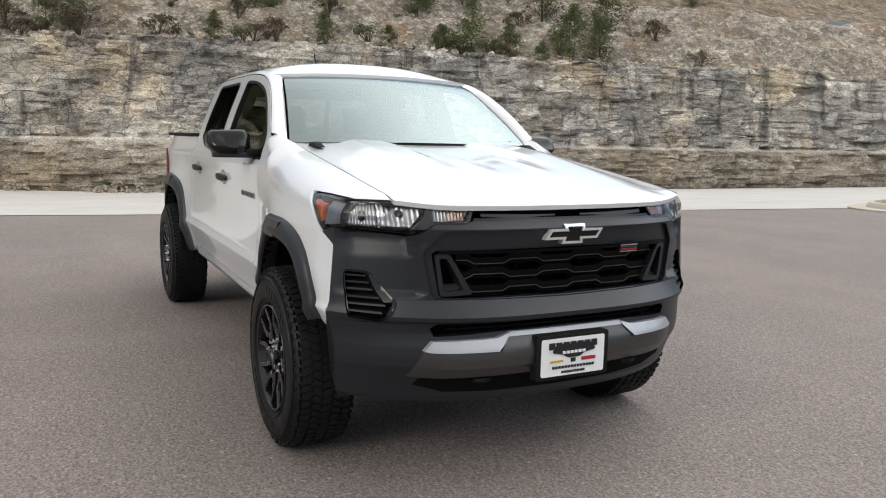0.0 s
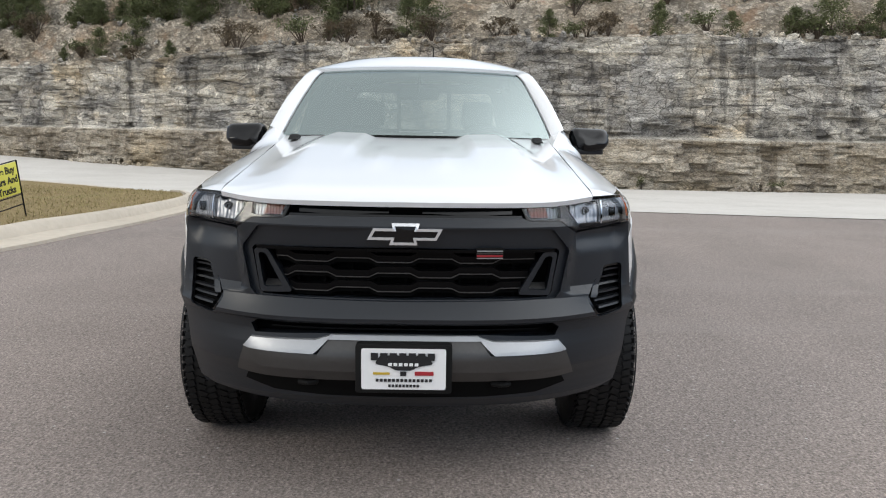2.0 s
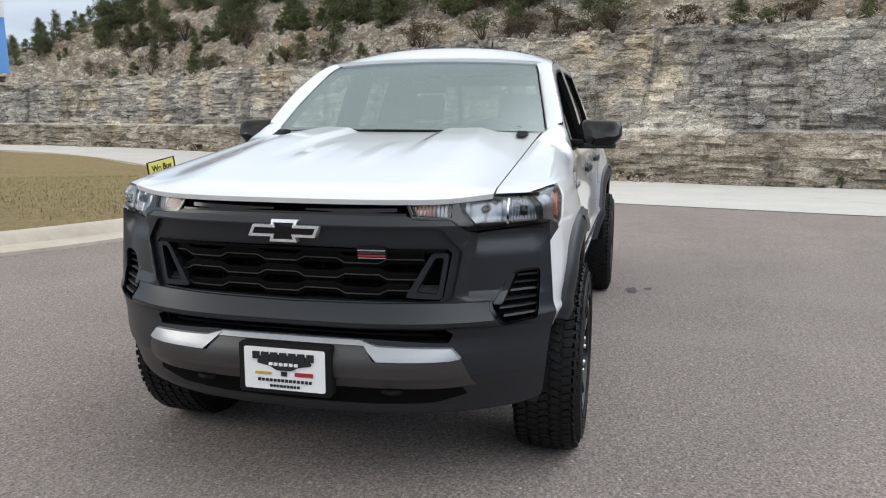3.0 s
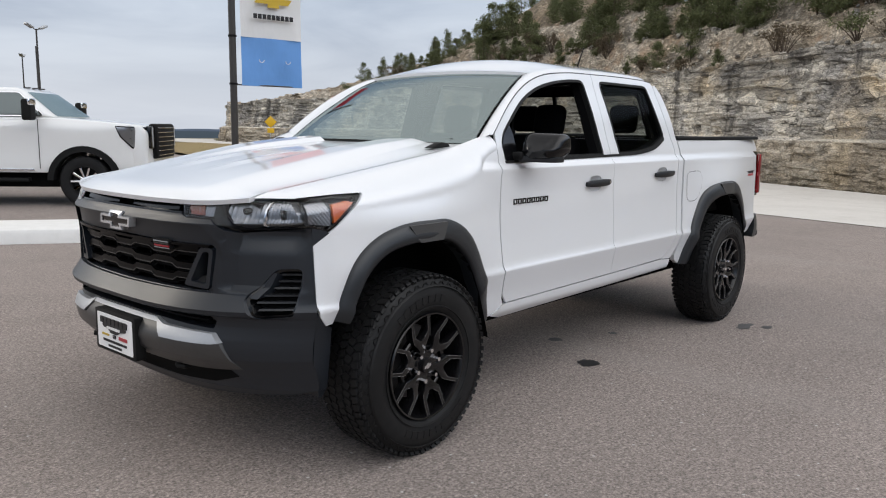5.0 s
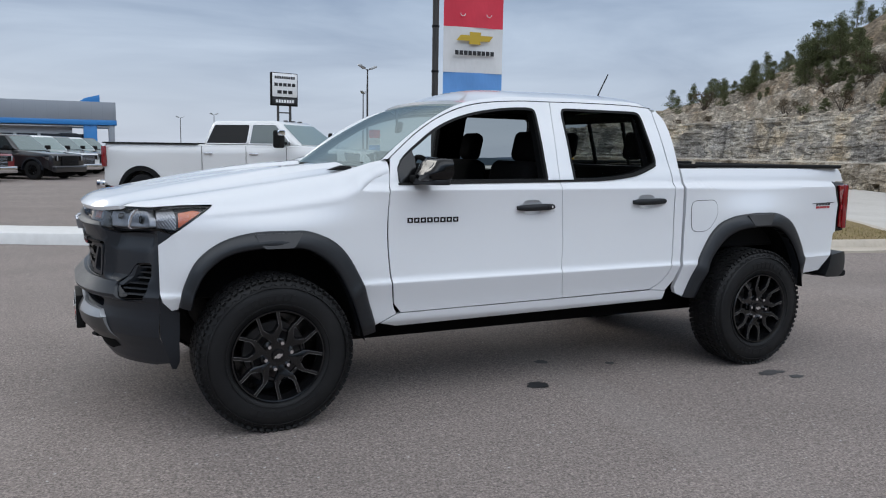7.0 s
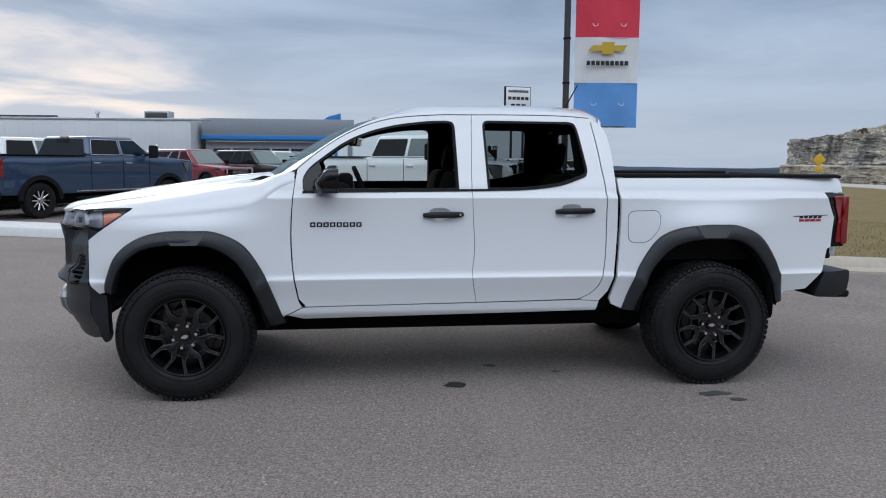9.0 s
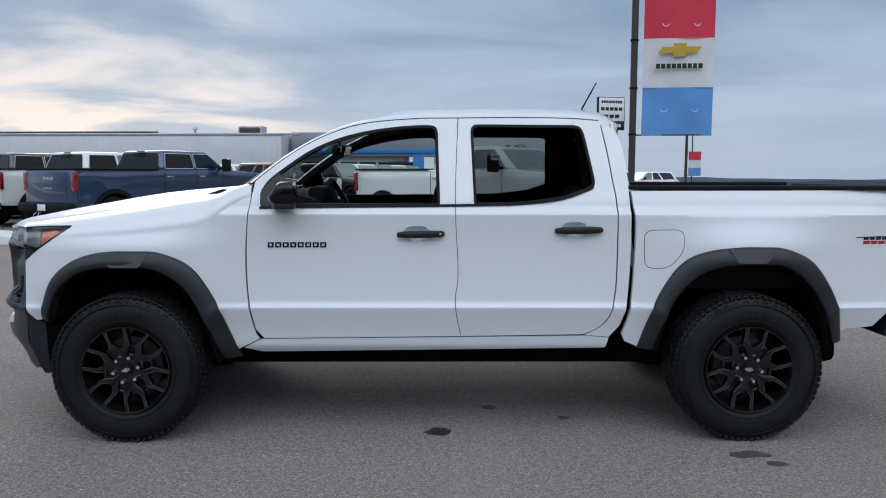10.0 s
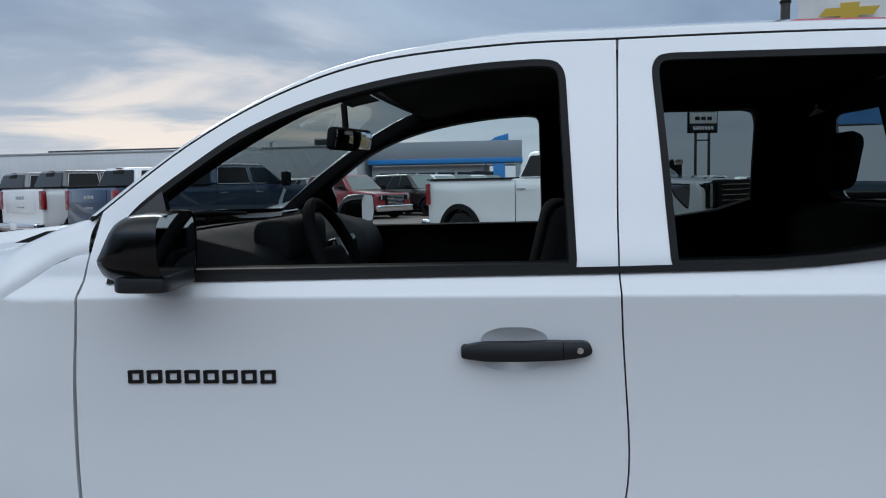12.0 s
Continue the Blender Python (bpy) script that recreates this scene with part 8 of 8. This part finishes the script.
def road_sign():
    ob = empty("road_sign", "yellow diamond warning sign on a steel post by the rock cut", "road sign")
    x, y = 40.4, 54.7
    z0 = ground_z(x, y)
    yel = plain("yellow_sign_sheeting", (0.70, 0.42, 0.02), 0.4, vary=0.05)
    part("post", tube([(x, y, z0), (x, y, 2.1)], 0.035, 8), M_LIGHTMETAL, ob, "steel post")
    part("diamond", box((0.76, 0.012, 0.76), pose(x, y - 0.04, 1.62, 0, 0, -35) @ pose(0, 0, 0, 0, 45, 0), 0.004), yel, ob, "yellow diamond plate")
    part("plaque", box((0.60, 0.012, 0.42), pose(x, y - 0.04, 0.86, 0, 0, -35), 0.004), yel, ob, "yellow plaque")


road_sign()


# ---------------------------------------------------------------- showroom and workshop
def metal_panel(name, colour, pitch):
    k = Mat(name)
    seams = k.n.new("ShaderNodeTexWave")
    seams.wave_type, seams.bands_direction, seams.wave_profile = "BANDS", "X", "SAW"
    seams.inputs["Scale"].default_value = pitch
    k.l.new(k.tc, seams.inputs["Vector"])
    c = k.ramp(k.noise(0.5, 5), (0.3, tuple(v * 0.93 for v in colour)), (0.7, colour))
    c = k.mix(k.ramp(seams.outputs[0], (0.02, 0.35), (0.05, 0.0)), c, tuple(v * 0.7 for v in colour))
    k.set(Base_Color=c, Roughness=0.45, Metallic=0.1)
    return k.m


def showroom():
    ob = empty("showroom", "grey panelled car showroom with a blue stripe and blue entrance arch", "building")
    grey, blue = metal_panel("grey_cladding", (0.26, 0.28, 0.31), 0.5), plain("blue_cladding", (0.035, 0.20, 0.50), 0.4, vary=0.06)
    yf = 50.0
    part("wall", box((7.6, 12, 2.7), pose(-4.3, yf + 6.3, 1.35), 0.02), plain("pale_showroom_wall", (0.42, 0.43, 0.45), 0.7), ob, "pale lower wall")
    part("fascia", box((10.3, 13, 1.42), pose(-3.1, yf + 6.2, 3.42), 0.03), grey, ob, "grey metal fascia")
    part("stripe", box((10.36, 13.06, 0.32), pose(-3.1, yf + 6.2, 2.84), 0.01), blue, ob, "blue stripe")
    part("soffit", box((9.6, 1.2, 0.05), pose(-3.1, yf + 0.4, 2.58), 0.0), M_PLATEWHITE, ob)
    for i in range(6):
        w = part("window", box((1.15, 0.08, 1.9), pose(-7.0 + i * 1.32, yf + 0.27, 1.15), 0.01), M_DARKGLASS, ob, "dark showroom window")
        part("window_frame", box((0.07, 0.12, 2.0), pose(-7.0 + i * 1.32 + 0.65, yf + 0.25, 1.15), 0.01), M_LIGHTMETAL, w)
    for x, w in ((0.53, 0.78), (1.78, 0.34)):
        part("arch_leg", box((w, 0.9, 2.70), pose(x, yf + 0.2, 1.35), 0.03), blue if x < 1 else grey, ob, "blue arch leg" if x < 1 else "grey column")
    part("arch_top", prism([(-0.10, 4.10), (1.15, 4.10), (1.15, 4.60), (0.25, 4.36)], 2.2, Matrix.Translation((0, yf + 2.4, 0)) @ XZ, 0.02), blue, ob, "blue arch top")
    part("door", box((1.0, 0.1, 2.1), pose(-0.75, yf + 0.22, 1.1), 0.01), M_DARKGLASS, ob, "glass entrance door")
    shop = empty("workshop", "long pale metal workshop building with roof equipment", "building")
    pale = metal_panel("pale_ribbed_cladding", (0.62, 0.625, 0.63), 0.35)
    part("wall", box((46, 16, 3.95), pose(-31.0, 58.0, 1.97, 0, 0, -4.5), 0.03), pale, shop, "pale ribbed metal wall")
    part("gutter", box((46.2, 0.16, 0.16), pose(-30.4, 49.95, 3.93, 0, 0, -4.5), 0.03), M_LIGHTMETAL, shop, "pale gutter")
    part("roof_edge", box((14, 0.4, 0.18), pose(-24.6, 50.6, 4.10, 0, 0, -4.5), 0.03), M_STEELGREY, shop, "dark roof edge")
    part("roof_unit", box((1.7, 1.4, 0.75), pose(-11.6, 52.6, 4.30, 0, 0, -4), 0.04), M_LIGHTMETAL, shop, "grey roof air unit")
    part("roof_unit_grille", box((1.5, 0.03, 0.5), pose(-11.65, 51.88, 4.32, 0, 0, -4), 0.01), M_STEELGREY, shop)
    part("vent_pipe", tube([(-15.6, 52, 3.9), (-15.6, 52, 4.45)], 0.09, 10), M_LIGHTMETAL, shop)
    part("vent_cap", cyl(0.2, 0.12, 0.15, pose(-15.6, 52, 4.5), 12), M_LIGHTMETAL, shop)
    for i in range(3):
        part("garage_door", box((3.2, 0.12, 3.0), pose(-18 - i * 6.5, 49.1 + (10 + i * 6.5) * 0.0787, 1.5, 0, 0, -4.5), 0.02), M_PLATEWHITE, shop, "white garage door")
    part("downpipe", box((0.10, 0.10, 3.8), pose(-12.2, 48.55 + 0.9, 1.9), 0.02), M_LIGHTMETAL, shop)


showroom()



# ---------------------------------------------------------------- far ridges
# distance haze is put into each ridge's bluish base colour
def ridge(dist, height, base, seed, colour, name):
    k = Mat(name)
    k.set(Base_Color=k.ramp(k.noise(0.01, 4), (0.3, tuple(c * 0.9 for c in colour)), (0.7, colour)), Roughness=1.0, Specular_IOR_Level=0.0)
    bm = bmesh.new()
    prev = None
    for i in range(181):
        a = radians(-60 + i)
        top = base + height * (0.5 + 0.5 * noise.noise((i * 0.05, seed, 0))) + height * 0.2 * noise.noise((i * 0.3, seed, 3))
        x, y = dist * math.sin(a), dist * math.cos(a)
        row = [bm.verts.new((x, y, base - 160)), bm.verts.new((x, y, top)), bm.verts.new((x * 1.2, y * 1.2, base - 20))]
        if prev:
            for q in range(2):
                bm.faces.new((prev[q], row[q], row[q + 1], prev[q + 1]))
        prev = row
    bmesh.ops.recalc_face_normals(bm, faces=bm.faces[:])
    tagged(part("backdrop_ridge", bm, k.m), "wooded ridge on the horizon, coloured blue for haze", "hills", kind="structure")


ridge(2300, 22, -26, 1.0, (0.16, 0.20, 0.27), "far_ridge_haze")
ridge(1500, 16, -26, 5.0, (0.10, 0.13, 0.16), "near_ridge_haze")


# ---------------------------------------------------------------- stains and marks on the asphalt
def stain(x, y, rx, ry, seed, material, label):
    pts = []
    for i in range(28):
        a = 2 * math.pi * i / 28
        k = 1 + 0.45 * noise.noise((math.cos(a) * 1.3, math.sin(a) * 1.3, seed)) + 0.2 * noise.noise((math.cos(a) * 4, math.sin(a) * 4, seed))
        pts.append((x + rx * k * math.cos(a), y + ry * k * math.sin(a)))
    tagged(part("asphalt_stain", sheet(pts, [], 0.3, lambda u, v, w: Vector((u, v, ground_z(u, v) + 0.003))), material), label, "stain", kind="structure")


M_OIL = plain("oil_stain", (0.022, 0.021, 0.022), 0.55, vary=0.3, scale=40)
M_DAMP = plain("damp_asphalt", (0.060, 0.058, 0.058), 0.7, vary=0.3, scale=60)
stain(1.67, -0.80, 0.075, 0.065, 1.0, M_OIL, "dark oil spot on the asphalt")
stain(2.41, -0.56, 0.035, 0.03, 2.0, M_OIL, "small dark oil spot on the asphalt")
stain(1.98, -0.35, 0.05, 0.045, 3.0, M_DAMP, "faint oil spot under the truck")
stain(3.27, -1.17, 0.10, 0.05, 4.0, M_DAMP, "damp patch by the rear tyre")
stain(3.36, -1.30, 0.06, 0.03, 5.0, M_DAMP, "damp streak by the rear tyre")
